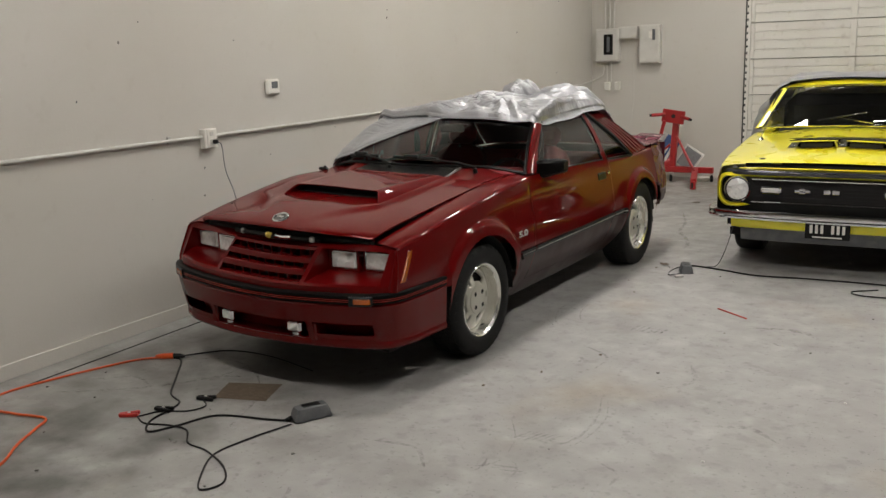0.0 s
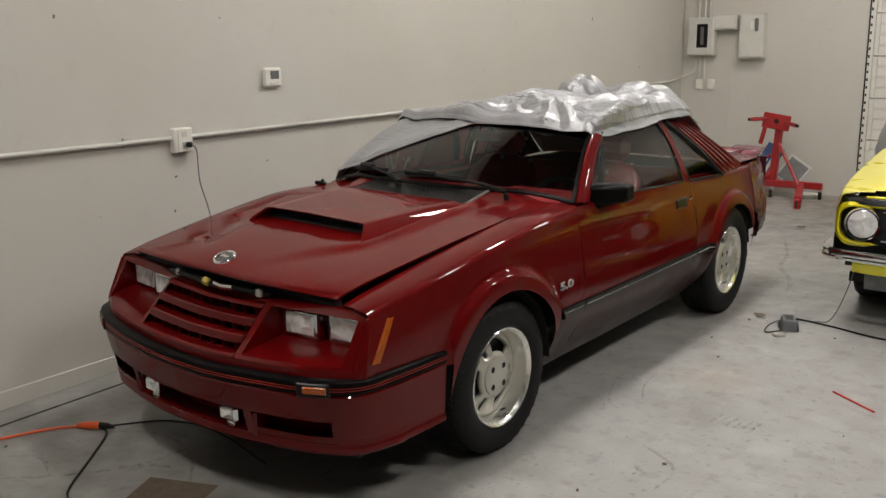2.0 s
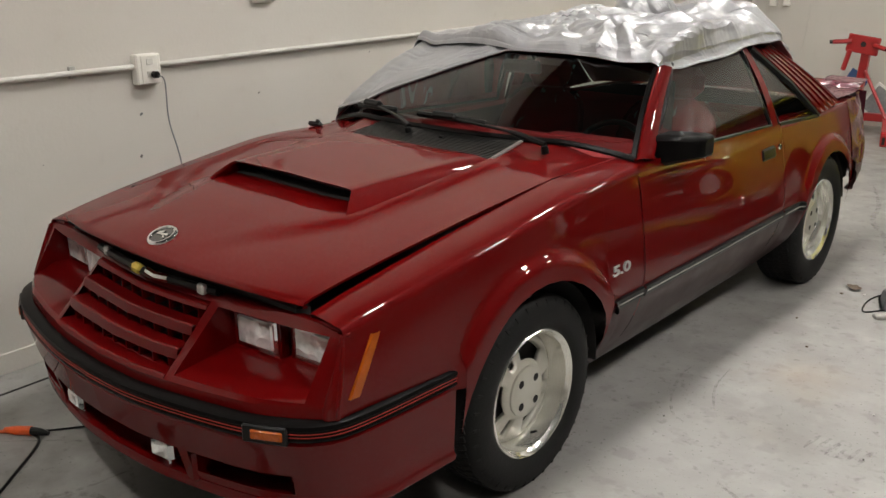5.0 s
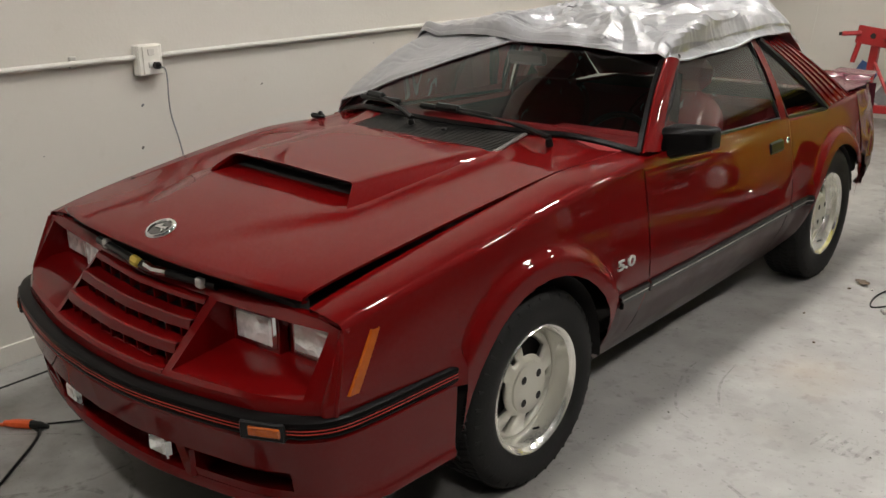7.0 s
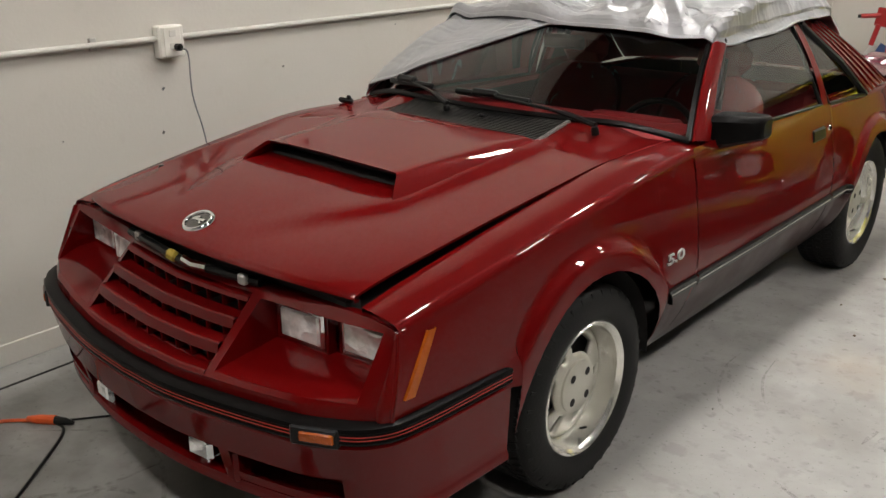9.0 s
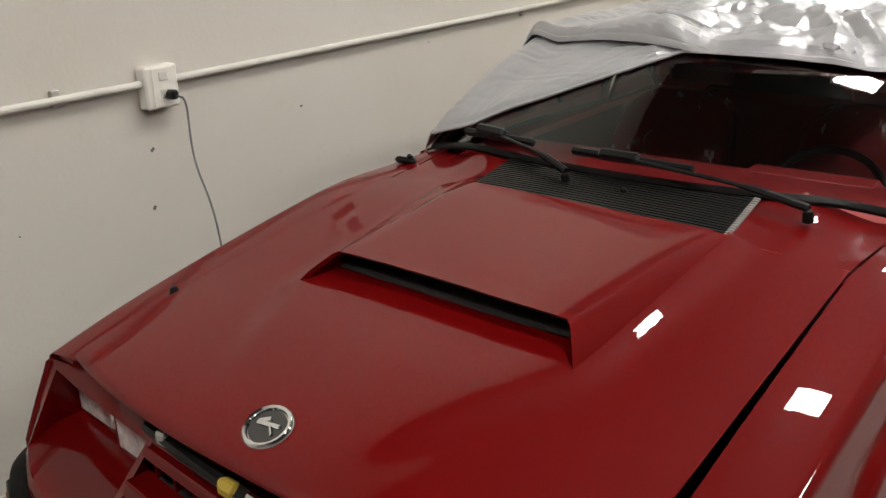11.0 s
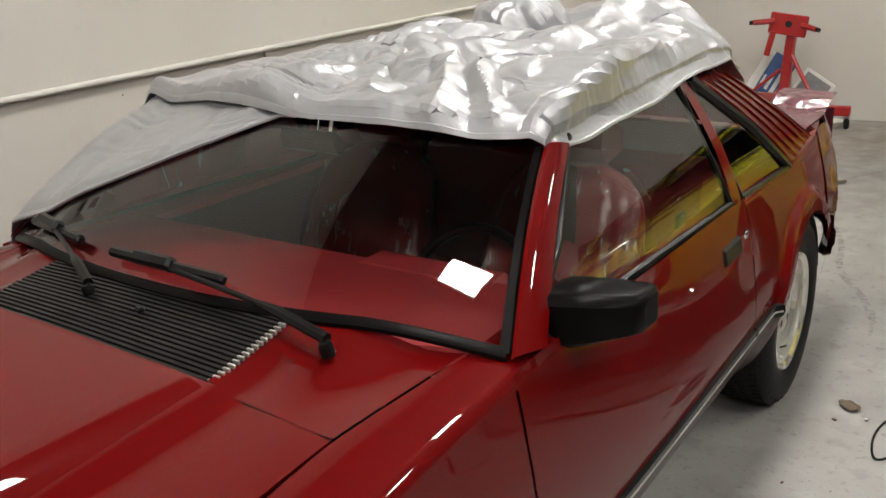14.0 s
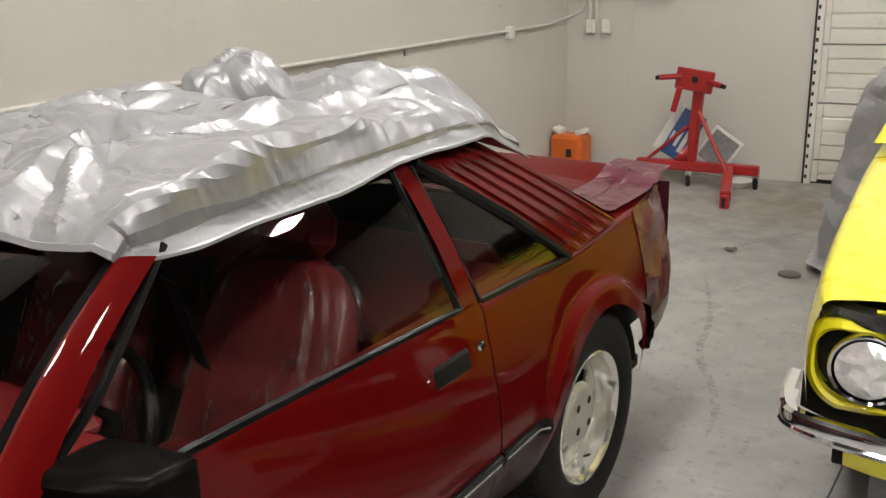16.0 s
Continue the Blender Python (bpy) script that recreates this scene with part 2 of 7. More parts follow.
AMBER = material("amber_lens", (0.36, 0.075, 0.004), 0.18, spots=((30, 2, 0.4, 0.6, (0.29, 0.055, 0.003), 0.6),), bump=((90, 0.2, 1),), coat=0.3)
WINDGLASS = glass("tinted_glass", (0.50, 0.50, 0.49), fresnel=1.5)
SIDEGLASS = glass("clear_side_glass", (0.68, 0.70, 0.68), fresnel=1.5)
SEATRED = material("red_vinyl", (0.27, 0.020, 0.022), 0.5, spots=((6, 5, 0.4, 0.7, (0.20, 0.015, 0.017), 0.6),), bump=((40, 0.15, 3),))
FILM = glass("thin_plastic_film", (0.96, 0.96, 0.96), 0.30)
nt = FILM.node_tree
for nd in list(nt.nodes):
    if nd.type == "FRESNEL":
        nt.nodes.remove(nd)
    elif nd.type == "MIX_SHADER":
        co, mp, no, ra = (nt.nodes.new(k) for k in ("ShaderNodeTexCoord", "ShaderNodeMapping", "ShaderNodeTexNoise", "ShaderNodeMapRange"))
        mp.inputs["Scale"].default_value = (24.0, 18.0, 2.6)
        mp.inputs["Rotation"].default_value = (0.15, 0.25, 0.0)
        no.inputs["Scale"].default_value, no.inputs["Detail"].default_value, no.inputs["Distortion"].default_value = 1.0, 5.0, 1.2
        ra.inputs["From Min"].default_value, ra.inputs["From Max"].default_value = 0.52, 0.70
        ra.inputs["To Min"].default_value, ra.inputs["To Max"].default_value = 0.05, 0.36
        nt.links.new(co.outputs["Object"], mp.inputs["Vector"])
        nt.links.new(mp.outputs["Vector"], no.inputs["Vector"])
        nt.links.new(no.outputs["Fac"], ra.inputs["Value"])
        nt.links.new(ra.outputs["Result"], nd.inputs[0])
SILVER = material("silver_cloth", (0.365, 0.368, 0.38), 0.36, 0.40, spots=((4, 5, 0.4, 0.7, (0.335, 0.335, 0.35), 0.5),), bump=((45, 0.10, 4), (160, 0.05, 2)), rough_var=0.08)


def crumple(mt, scale, strength):
    """Faceted creases, as in crushed foil."""
    nt = mt.node_tree
    bs = nt.nodes["Principled BSDF"]
    co = nt.nodes.new("ShaderNodeTexCoord")
    no = nt.nodes.new("ShaderNodeTexNoise")
    no.inputs["Scale"].default_value, no.inputs["Detail"].default_value = 3.0, 3
    mx = nt.nodes.new("ShaderNodeMix")
    mx.data_type = "VECTOR"
    mx.inputs["Factor"].default_value = 0.25
    nt.links.new(co.outputs["Object"], no.inputs["Vector"])
    nt.links.new(co.outputs["Object"], mx.inputs["A"])
    nt.links.new(no.outputs["Color"], mx.inputs["B"])
    vo = nt.nodes.new("ShaderNodeTexVoronoi")
    vo.inputs["Scale"].default_value = scale
    nt.links.new(mx.outputs["Result"], vo.inputs["Vector"])
    bu = nt.nodes.new("ShaderNodeBump")
    bu.inputs["Strength"].default_value, bu.inputs["Distance"].default_value = strength, 0.02
    nt.links.new(vo.outputs["Distance"], bu.inputs["Height"])
    if bs.inputs["Normal"].links:
        nt.links.new(bs.inputs["Normal"].links[0].from_socket, bu.inputs["Normal"])
    nt.links.new(bu.outputs["Normal"], bs.inputs["Normal"])


crease = SILVER.node_tree
co, no, mp, bu = (crease.nodes.new(k) for k in ("ShaderNodeTexCoord", "ShaderNodeTexNoise", "ShaderNodeMapping", "ShaderNodeBump"))
no.noise_type, no.normalize = "RIDGED_MULTIFRACTAL", True
no.inputs["Scale"].default_value, no.inputs["Detail"].default_value, no.inputs["Distortion"].default_value = 9.0, 3.0, 0.6
mp.inputs["Scale"].default_value = (1.0, 0.6, 1.3)
mp.inputs["Rotation"].default_value = (0.0, 0.0, 0.7)
bu.inputs["Strength"].default_value, bu.inputs["Distance"].default_value = 0.22, 0.02
crease.links.new(co.outputs["Object"], mp.inputs["Vector"])
crease.links.new(mp.outputs["Vector"], no.inputs["Vector"])
crease.links.new(no.outputs["Fac"], bu.inputs["Height"])
cloth = crease.nodes["Principled BSDF"].inputs["Normal"]
crease.links.new(cloth.links[0].from_socket, bu.inputs["Normal"])
crease.links.new(bu.outputs["Normal"], cloth)
crumple(LENS, 18.0, 1.0)
YELLOW = material("yellow_paint", (0.86, 0.77, 0.020), 0.3, spots=((3, 3, 0.4, 0.8, (0.83, 0.735, 0.018), 0.5),), coat=1.0, rough_var=0.06)
GLOSSBLACK = material("black_paint", (0.012, 0.012, 0.013), 0.25, spots=((4, 3, 0.4, 0.7, (0.02, 0.02, 0.02), 0.5),), coat=1.0)
STANDRED = material("shop_red_enamel", (0.34, 0.014, 0.015), 0.38, spots=((12, 5, 0.55, 0.75, (0.2, 0.03, 0.025), 0.6),), bump=((40, 0.05, 3),))
STEEL = material("galvanised_steel", (0.5, 0.49, 0.46), 0.45, 0.7, spots=((20, 4, 0.4, 0.7, (0.36, 0.35, 0.33), 0.6),))
PANELGREY = material("panel_enamel", (0.60, 0.585, 0.54), 0.45, spots=((7, 4, 0.45, 0.7, (0.50, 0.48, 0.43), 0.5),))
WHITEPL = material("white_plastic", (0.74, 0.72, 0.66), 0.4, spots=((12, 4, 0.5, 0.75, (0.62, 0.59, 0.53), 0.5),))
GREYPL = material("grey_plastic", (0.10, 0.105, 0.11), 0.5, spots=((14, 5, 0.45, 0.7, (0.17, 0.17, 0.17), 0.6),), bump=((90, 0.1, 2),))
ORANGE = material("orange_cable", (0.72, 0.10, 0.015), 0.45, spots=((20, 4, 0.5, 0.75, (0.45, 0.07, 0.02), 0.6),))
YELLOWDIRT = material("sun_yellow_edge", (0.70, 0.57, 0.02), 0.35, spots=((9, 4, 0.4, 0.7, (0.6, 0.48, 0.02), 0.5),), coat=0.6)
RUST = material("rusty_patch", (0.135, 0.098, 0.066), 0.8, spots=((9, 6, 0.4, 0.7, (0.09, 0.062, 0.042), 0.7), (30, 4, 0.5, 0.7, (0.17, 0.14, 0.11), 0.5)), bump=((40, 0.2, 4),))
REDPL = material("red_plastic", (0.5, 0.03, 0.02), 0.4, spots=((20, 3, 0.4, 0.7, (0.4, 0.02, 0.015), 0.5),))
STAIN = material("oil_stain", (0.085, 0.078, 0.068), 0.5, spots=((5, 6, 0.4, 0.7, (0.13, 0.12, 0.105), 0.7),))


def add_stains(mt, places):
    """Darkens a floor by worn, noisy smudges: rows of (x, y, radius, colour, amount)."""
    nt = mt.node_tree
    bs = nt.nodes["Principled BSDF"]
    last = bs.inputs["Base Color"].links[0].from_socket
    co = nt.nodes.new("ShaderNodeTexCoord")
    no = nt.nodes.new("ShaderNodeTexNoise")
    no.inputs["Scale"].default_value, no.inputs["Detail"].default_value = 3.2, 9
    nt.links.new(co.outputs["Object"], no.inputs["Vector"])
    for x, y, r, col, amount in places:
        ds = nt.nodes.new("ShaderNodeVectorMath")
        ds.operation = "DISTANCE"
        nt.links.new(co.outputs["Object"], ds.inputs[0])
        ds.inputs[1].default_value = (x, y, 0)
        ad = nt.nodes.new("ShaderNodeMath")
        ad.operation = "MULTIPLY_ADD"
        nt.links.new(no.outputs["Fac"], ad.inputs[0])
        ad.inputs[1].default_value = r * 2.6
        nt.links.new(ds.outputs["Value"], ad.inputs[2])
        ra = nt.nodes.new("ShaderNodeMapRange")
        ra.inputs["From Min"].default_value, ra.inputs["From Max"].default_value = r * 1.2, r * 2.5
        ra.inputs["To Min"].default_value, ra.inputs["To Max"].default_value = amount, 0.0
        nt.links.new(ad.outputs["Value"], ra.inputs["Value"])
        mx = nt.nodes.new("ShaderNodeMix")
        mx.data_type = "RGBA"
        nt.links.new(ra.outputs["Result"], mx.inputs["Factor"])
        nt.links.new(last, mx.inputs["A"])
        mx.inputs["B"].default_value = (*col, 1)
        last = mx.outputs["Result"]
    nt.links.new(last, bs.inputs["Base Color"])


add_stains(FLOOR, [(-1.05, -0.75, 0.55, (0.12, 0.115, 0.105), 0.7), (-0.6, -1.7, 0.95, (0.13, 0.125, 0.115), 0.75), (0.05, -1.75, 0.22, (0.07, 0.066, 0.06), 0.8), (-0.45, -1.95, 0.30, (0.08, 0.075, 0.068), 0.7),
                   (-0.1, -2.35, 0.35, (0.06, 0.056, 0.05), 0.75), (0.1, -0.6, 0.7, (0.12, 0.115, 0.105), 0.6), (1.15, 1.35, 0.22, (0.36, 0.25, 0.14), 0.35), (1.75, -1.15, 0.20, (0.18, 0.175, 0.165), 0.5), (1.0, 5.4, 0.5, (0.20, 0.19, 0.17), 0.6), (0.35, 6.9, 0.9, (0.21, 0.17, 0.115), 0.7), (0.5, 5.9, 0.7, (0.19, 0.185, 0.17), 0.55), (1.05, 3.6, 0.30, (0.24, 0.235, 0.225), 0.5)])


SMEAR = material("rubber_smear", (0.075, 0.070, 0.065), 0.6, spots=((12, 5, 0.4, 0.7, (0.12, 0.11, 0.10), 0.6),))
nt = SMEAR.node_tree
co, no, ra = nt.nodes.new("ShaderNodeTexCoord"), nt.nodes.new("ShaderNodeTexNoise"), nt.nodes.new("ShaderNodeMapRange")
no.inputs["Scale"].default_value, no.inputs["Detail"].default_value = 28.0, 6
ra.inputs["From Min"].default_value, ra.inputs["From Max"].default_value, ra.inputs["To Max"].default_value = 0.40, 0.75, 0.40
nt.links.new(co.outputs["Object"], no.inputs["Vector"])
nt.links.new(no.outputs["Fac"], ra.inputs["Value"])
nt.links.new(ra.outputs["Result"], nt.nodes["Principled BSDF"].inputs["Alpha"])

# ---- the room ----
ROOM = Matrix.Translation((-1.745, 7.59, 0)) @ pose(0, 0, 0, 0, 0, 2.3)  # u along the back wall, v out of it towards the car's rear


def room(u, v, z):
    return ROOM @ Vector((u, v, z))


W, D, DOOR_U, DOOR_W, DOOR_H = 13.0, -17.0, 2.08, 3.66, 3.3
part_floor = Geo().grid([[room(u, v, 0) for v in steps(-17.3, 0.6, 12)] for u in steps(-0.3, W + 0.3, 8)])
structure("floor", part_floor, FLOOR, "worn grey concrete slab with stains", "floor")
structure("wall_west", Geo().box((0.2, 17.4, CEILING), m=ROOM @ pose(-0.1, -8.5, CEILING / 2)), WALL, "cream painted wall with scuffs", "wall")
structure("wall_south", Geo().box((W + 0.4, 0.2, CEILING), m=ROOM @ pose(W / 2, D - 0.1, CEILING / 2)), WALL, "cream painted wall", "wall")
structure("wall_east", Geo().box((0.2, 17.4, CEILING), m=ROOM @ pose(W + 0.1, -8.5, CEILING / 2)), WALL, "cream painted wall", "wall")
g = Geo()
g.box((DOOR_U, 0.2, CEILING), m=ROOM @ pose(DOOR_U / 2, 0.1, CEILING / 2))
g.box((W - DOOR_U - DOOR_W, 0.2, CEILING), m=ROOM @ pose((W + DOOR_U + DOOR_W) / 2, 0.1, CEILING / 2))
g.box((DOOR_W, 0.2, CEILING - DOOR_H), m=ROOM @ pose(DOOR_U + DOOR_W / 2, 0.1, (CEILING + DOOR_H) / 2))
structure("wall_north", g, WALL, "cream painted block wall round the roll-up door", "wall")
structure("ceiling", Geo().box((W + 0.4, 17.6, 0.15), m=ROOM @ pose(W / 2, -8.4, CEILING + 0.075)), CEIL, "dark unlit ceiling deck", "ceiling")
structure("baseboard", Geo().box((0.012, 16.9, 0.09), m=ROOM @ pose(0.006, -8.5, 0.045), bevel=0.003), WALL, "low painted base strip along the wall", "trim")


def ceiling_light(x, y):
    ob = thing("ceiling_light", (x, y, CEILING), "white rectangular light fixture with glowing diffuser", "ceiling light", "ceiling lights")
    part("frame", Geo().box((0.58, 0.31, 0.05), (x, y, CEILING - 0.027)), WHITEPL, ob)
    part("diffuser", Geo().box((0.54, 0.27, 0.03), (x, y, CEILING - 0.068), bevel=0.008), DIFFUSER, ob, "glowing diffuser")


DIFFUSER = emitter("lit_diffuser", (1.0, 0.96, 0.90), 106.0)
for lx, ly in LAMPS:
    ceiling_light(lx, ly)

# roll-up door
door = thing("door_1", room(DOOR_U + DOOR_W / 2, 0.1, 0), "closed white sectional roll-up garage door", "garage door", "", "structure")
SECTION, zb, k = 0.45, -0.26, 0
while zb < DOOR_H:
    z0, z1 = max(zb, 0.006), min(zb + SECTION, DOOR_H + 0.1)
    if z1 < 0.05:
        zb += SECTION
        continue
    rows, n = [], 24
    prof = [(z0, 0.075), (z0 + 0.006, 0.036), (z0 + 0.03, 0.036)]
    for r in (1, 2, 3):
        zr = zb + SECTION * r / 4
        if z0 + 0.04 < zr < z1 - 0.04:
            prof += [(zr - 0.012, 0.036), (zr - 0.006, 0.046), (zr + 0.006, 0.046), (zr + 0.012, 0.036)]
    prof += [(z1 - 0.03, 0.036), (z1 - 0.008, 0.036), (z1 - 0.002, 0.075)]
    rows = [[room(u, y, z) for z, y in prof] for u in (DOOR_U - 0.02, DOOR_U + DOOR_W + 0.02)]
    part("panel", Geo().grid(rows, flip=True), DOORPAINT, door, "", 20)
    for s in range(4):
        us = DOOR_U + 0.05 + s * (DOOR_W - 0.1) / 3
        part("stile", Geo().box((0.075, 0.02, z1 - z0 - 0.012), m=ROOM @ pose(us, 0.026, (z0 + z1) / 2), bevel=0.003), DOORPAINT, door)
    zb += SECTION
    k += 1
part("bottom_seal", Geo().box((DOOR_W, 0.04, 0.03), m=ROOM @ pose(DOOR_U + DOOR_W / 2, 0.045, 0.015)), RUBBER, door, "dark rubber bottom seal")
for u in (DOOR_U + 0.02, DOOR_U + DOOR_W - 0.02):
    part("track", Geo().box((0.05, 0.035, DOOR_H), m=ROOM @ pose(u, -0.012, DOOR_H / 2), bevel=0.003), DOORPAINT, door, "pale painted door track")
    for k in range(38):
        part("track_hole", Geo().box((0.018, 0.004, 0.030), m=ROOM @ pose(u - 0.012, -0.030, 0.06 + 0.082 * k), bevel=0.001), DARK, door)
    part("edge_seal", Geo().box((0.016, 0.02, DOOR_H), m=ROOM @ pose(u - 0.035 if u < 3 else u + 0.035, -0.008, DOOR_H / 2), bevel=0.003), DARK, door)

# ---- the red car: front axle over the origin, nose towards -y ----
HUB_F, HUB_R, HUB_Z, ARCH = 0.008, 2.55, 0.33, 0.375
Z_SHOULDER = [(-0.85, 0.746), (-0.75, 0.776), (-0.6, 0.805), (-0.2, 0.868), (0.3, 0.935), (0.7, 0.962), (1.2, 0.948), (1.87, 0.925), (2.4, 0.902), (2.9, 0.90), (3.5, 0.885)]
X_SHOULDER = [(-0.85, 0.730), (-0.5, 0.765), (0, 0.785), (0.5, 0.785), (1.2, 0.79), (2.0, 0.785), (2.6, 0.77), (3.2, 0.715), (3.38, 0.67), (3.5, 0.60)]
X_MAX = [(-0.85, 0.77), (-0.5, 0.80), (0, 0.828), (0.5, 0.838), (1.2, 0.842), (2.2, 0.838), (2.8, 0.82), (3.2, 0.775), (3.38, 0.735), (3.5, 0.66)]
ROCKER = 0.215


def side_x(y, z):
    zs, xs, xm = soft(Z_SHOULDER, y, 0.15), soft(X_SHOULDER, y, 0.15), soft(X_MAX, y, 0.15)
    if z >= 0.58:
        x = xm + (xs - xm) * min(1.0, (z - 0.58) / (zs - 0.58)) ** 1.5
    else:
        free = max(0.0, min(1.0, (min(abs(y - HUB_F), abs(y - HUB_R)) - ARCH + 0.22) / 0.22)) if 0 < y < HUB_R else 0.0
        x = xm - (0.055 + 0.095 * free) * ((0.58 - z) / 0.36) ** 2
    for hub in (HUB_F, HUB_R):
        r = math.hypot(y - hub, z - HUB_Z)
        if z > HUB_Z - 0.1 and r < ARCH + 0.09:
            k = max(0.0, min(1.0, (ARCH + 0.09 - r) / 0.035))
            x += 0.026 * k * k * (3 - 2 * k) * min(1, (z - HUB_Z + 0.1) / 0.1)
    return x


def arch_z(y, hub):
    d = abs(y - hub)
    return HUB_Z + math.sqrt(max(0.0, ARCH ** 2 - d * d)) if d < ARCH else 0.0


def side_column(y, low, top_x=None, n=14, top=None):
    """Points of the body side at y from low up to the shoulder, then in over the top to top_x."""
    zs = soft(Z_SHOULDER, y, 0.15) if top is None else top
    roll = 0.03
    pts = [(side_x(y, z), y, z) for z in steps(low, zs - roll, n)]
    if top_x is None:
        return pts + [(side_x(y, zs - roll / 2), y, zs - roll / 2), (side_x(y, zs), y, zs)]
    x0 = side_x(y, zs - roll)
    for k in range(1, 6):
        a = math.radians(90 * k / 5)
        pts.append((x0 - roll * 0.9 * (1 - math.cos(a)), y, zs - roll + roll * math.sin(a)))
    x1 = pts[-1][0]
    for k in range(1, 5):
        u = k / 4
        pts.append((x1 + (top_x - x1) * u, y, zs + 0.012 * math.sin(u * math.pi / 2)))
    return pts


def arch_spread(hub, n=18):
    return [hub + ARCH * 0.9995 * math.sin(math.radians(a)) for a in steps(-90, 90, n)]


car = thing("red_coupe", (0, 1.2, 0), "glossy dark red 1980s fastback coupe with hood scoop, parked", "car")


def pair(name, g, mat, parent, label="", **kw):
    """The same part on both sides of the car."""
    a = part(name, g, mat, parent, label, **kw)
    b = part(name, g.mirrored(), mat, parent, label, **kw)
    return a, b


MOULD_Z = 0.505  # the rub strip along the flanks; grey paint below it


def hood_edge(y):
    return curve([(-0.9, 0.618), (-0.76, 0.622), (0.31, 0.645), (0.7, 0.70)], y)


# front fender: over the arch, ahead of it and behind it
g = Geo()
rows = []
for t in steps(0, 1, 10):
    yt = -0.742 + (HUB_F - ARCH + 0.742) * t
    col = []
    for x, y, z in side_column(yt, 0.50, hood_edge(yt)):
        yf = min(-0.742, -0.80 + max(0.0, z - 0.585) * 0.36)
        y = yf + (HUB_F - ARCH - yf) * t
        col.append((side_x(y, z) if len(col) < 15 else x, y, z))
    rows.append(col)
g.grid(rows, flip=True)
g.grid([side_column(y, max(arch_z(y, HUB_F), 0.32), hood_edge(y)) for y in arch_spread(HUB_F)], flip=True)
g.grid([side_column(y, MOULD_Z, hood_edge(y)) for y in steps(HUB_F + ARCH, 0.62, 6)], flip=True)
rows = []
for y in steps(0.62, 0.86, 8):
    rows.append(side_column(y, soft(Z_SHOULDER, y, 0.15) - 0.06, 0.69, 2)[2:])
g.grid(rows, flip=True)
fenders = pair("front_fender", g, RED, car)
g = Geo().grid([[(side_x(y, z), y, z) for z in steps(ROCKER, MOULD_Z, 8)] for y in steps(HUB_F + ARCH, 0.622, 5)], flip=True)
pair("fender_lower", g, LOWER, car, "dusty grey lower fender paint")

# door
g = Geo().grid([side_column(y, MOULD_Z) for y in steps(0.628, 1.925, 24)], flip=True)
doors = pair("car_door", g, RED, car)
g = Geo().grid([[(side_x(y, z), y, z) for z in steps(ROCKER + 0.09, MOULD_Z, 6)] for y in steps(0.628, 1.925, 12)], flip=True)
for d, gg in zip(doors, (g, g.mirrored())):
    part("door_lower", gg, LOWER, d, "dusty grey lower door paint")
g = Geo().grid([[(side_x(y, z) - 0.004, y, z) for z in steps(ROCKER - 0.03, ROCKER + 0.085, 4)] for y in steps(0.40, HUB_R - ARCH, 12)], flip=True)
pair("rocker_panel", g, LOWER, car, "dusty grey sill")
g = Geo().grid([[(x, y, z) for x, z in ((0.70, 0.34), (0.70, 0.9))] for y in (0.61, 1.95)], flip=True)
pair("door_jamb", g, DARK, car, "dark door gap")

# rear quarter
g = Geo()
g.grid([side_column(y, MOULD_Z, 0.70) for y in steps(1.931, HUB_R - ARCH, 6)], flip=True)
g.grid([side_column(y, max(arch_z(y, HUB_R), 0.30), curve([(2.1, 0.70), (2.9, 0.66), (3.5, 0.6)], y)) for y in arch_spread(HUB_R)], flip=True)
g.grid([side_column(y, 0.44, curve([(2.1, 0.70), (2.9, 0.66), (3.5, 0.6)], y)) for y in steps(HUB_R + ARCH, 3.46, 10)], flip=True)
pair("quarter_panel", g, RED, car)
g = Geo().grid([[(side_x(y, z), y, z) for z in steps(ROCKER, MOULD_Z, 8)] for y in steps(1.931, HUB_R - ARCH, 5)], flip=True)
pair("quarter_lower", g, LOWER, car, "dusty grey lower quarter paint")

# flank mouldings with a thin bright line
for y0, y1 in ((HUB_F + ARCH + 0.03, 0.618), (0.632, 1.922), (1.936, HUB_R - ARCH - 0.02)):
    prof = ((0.0, -0.022), (0.012, -0.018), (0.014, 0.0), (0.012, 0.018), (0.0, 0.022))
    g = Geo().grid([[(side_x(y, MOULD_Z + dz) + dx - 0.001, y, MOULD_Z + dz) for dx, dz in prof] for y in steps(y0, y1, 14)], flip=True)
    strips = pair("side_moulding", g, BLACK, car, "black rubber side moulding")
    g = Geo().tube([(side_x(y, MOULD_Z) + 0.0135, y, MOULD_Z) for y in steps(y0 + 0.01, y1 - 0.01, 14)], 0.0028, 6)
    part("bright_line", g, STEEL, strips[0], "thin bright line")
    part("bright_line", g.mirrored(), STEEL, strips[1], "thin bright line")

# inner arches and underside
for hub in (HUB_F, HUB_R):
    rows = []
    for a in steps(-3 if hub == HUB_F else 9, 182, 22):
        c, s = math.cos(math.radians(a)), math.sin(math.radians(a))
        rows.append([(x, hub + (ARCH - 0.004) * c, HUB_Z + (ARCH - 0.004) * s) for x in (0.80, 0.50)])
    pair("wheel_housing", Geo().grid(rows), DARK, car, "dark inner wheel arch")
    pair("housing_back", Geo().box((0.02, 2 * ARCH - 0.06, 0.40), (0.50, hub - 0.02, 0.56)), DARK, car)
part("underbody", Geo().box((1.36, 4.0, 0.05), (0, 1.25, 0.24)), DARK, car, "dark underbody")

# ---- hood with its scoop: held slightly open at the front ----
HOOD_BACK, HOOD_LIFT = 0.315, 0.030


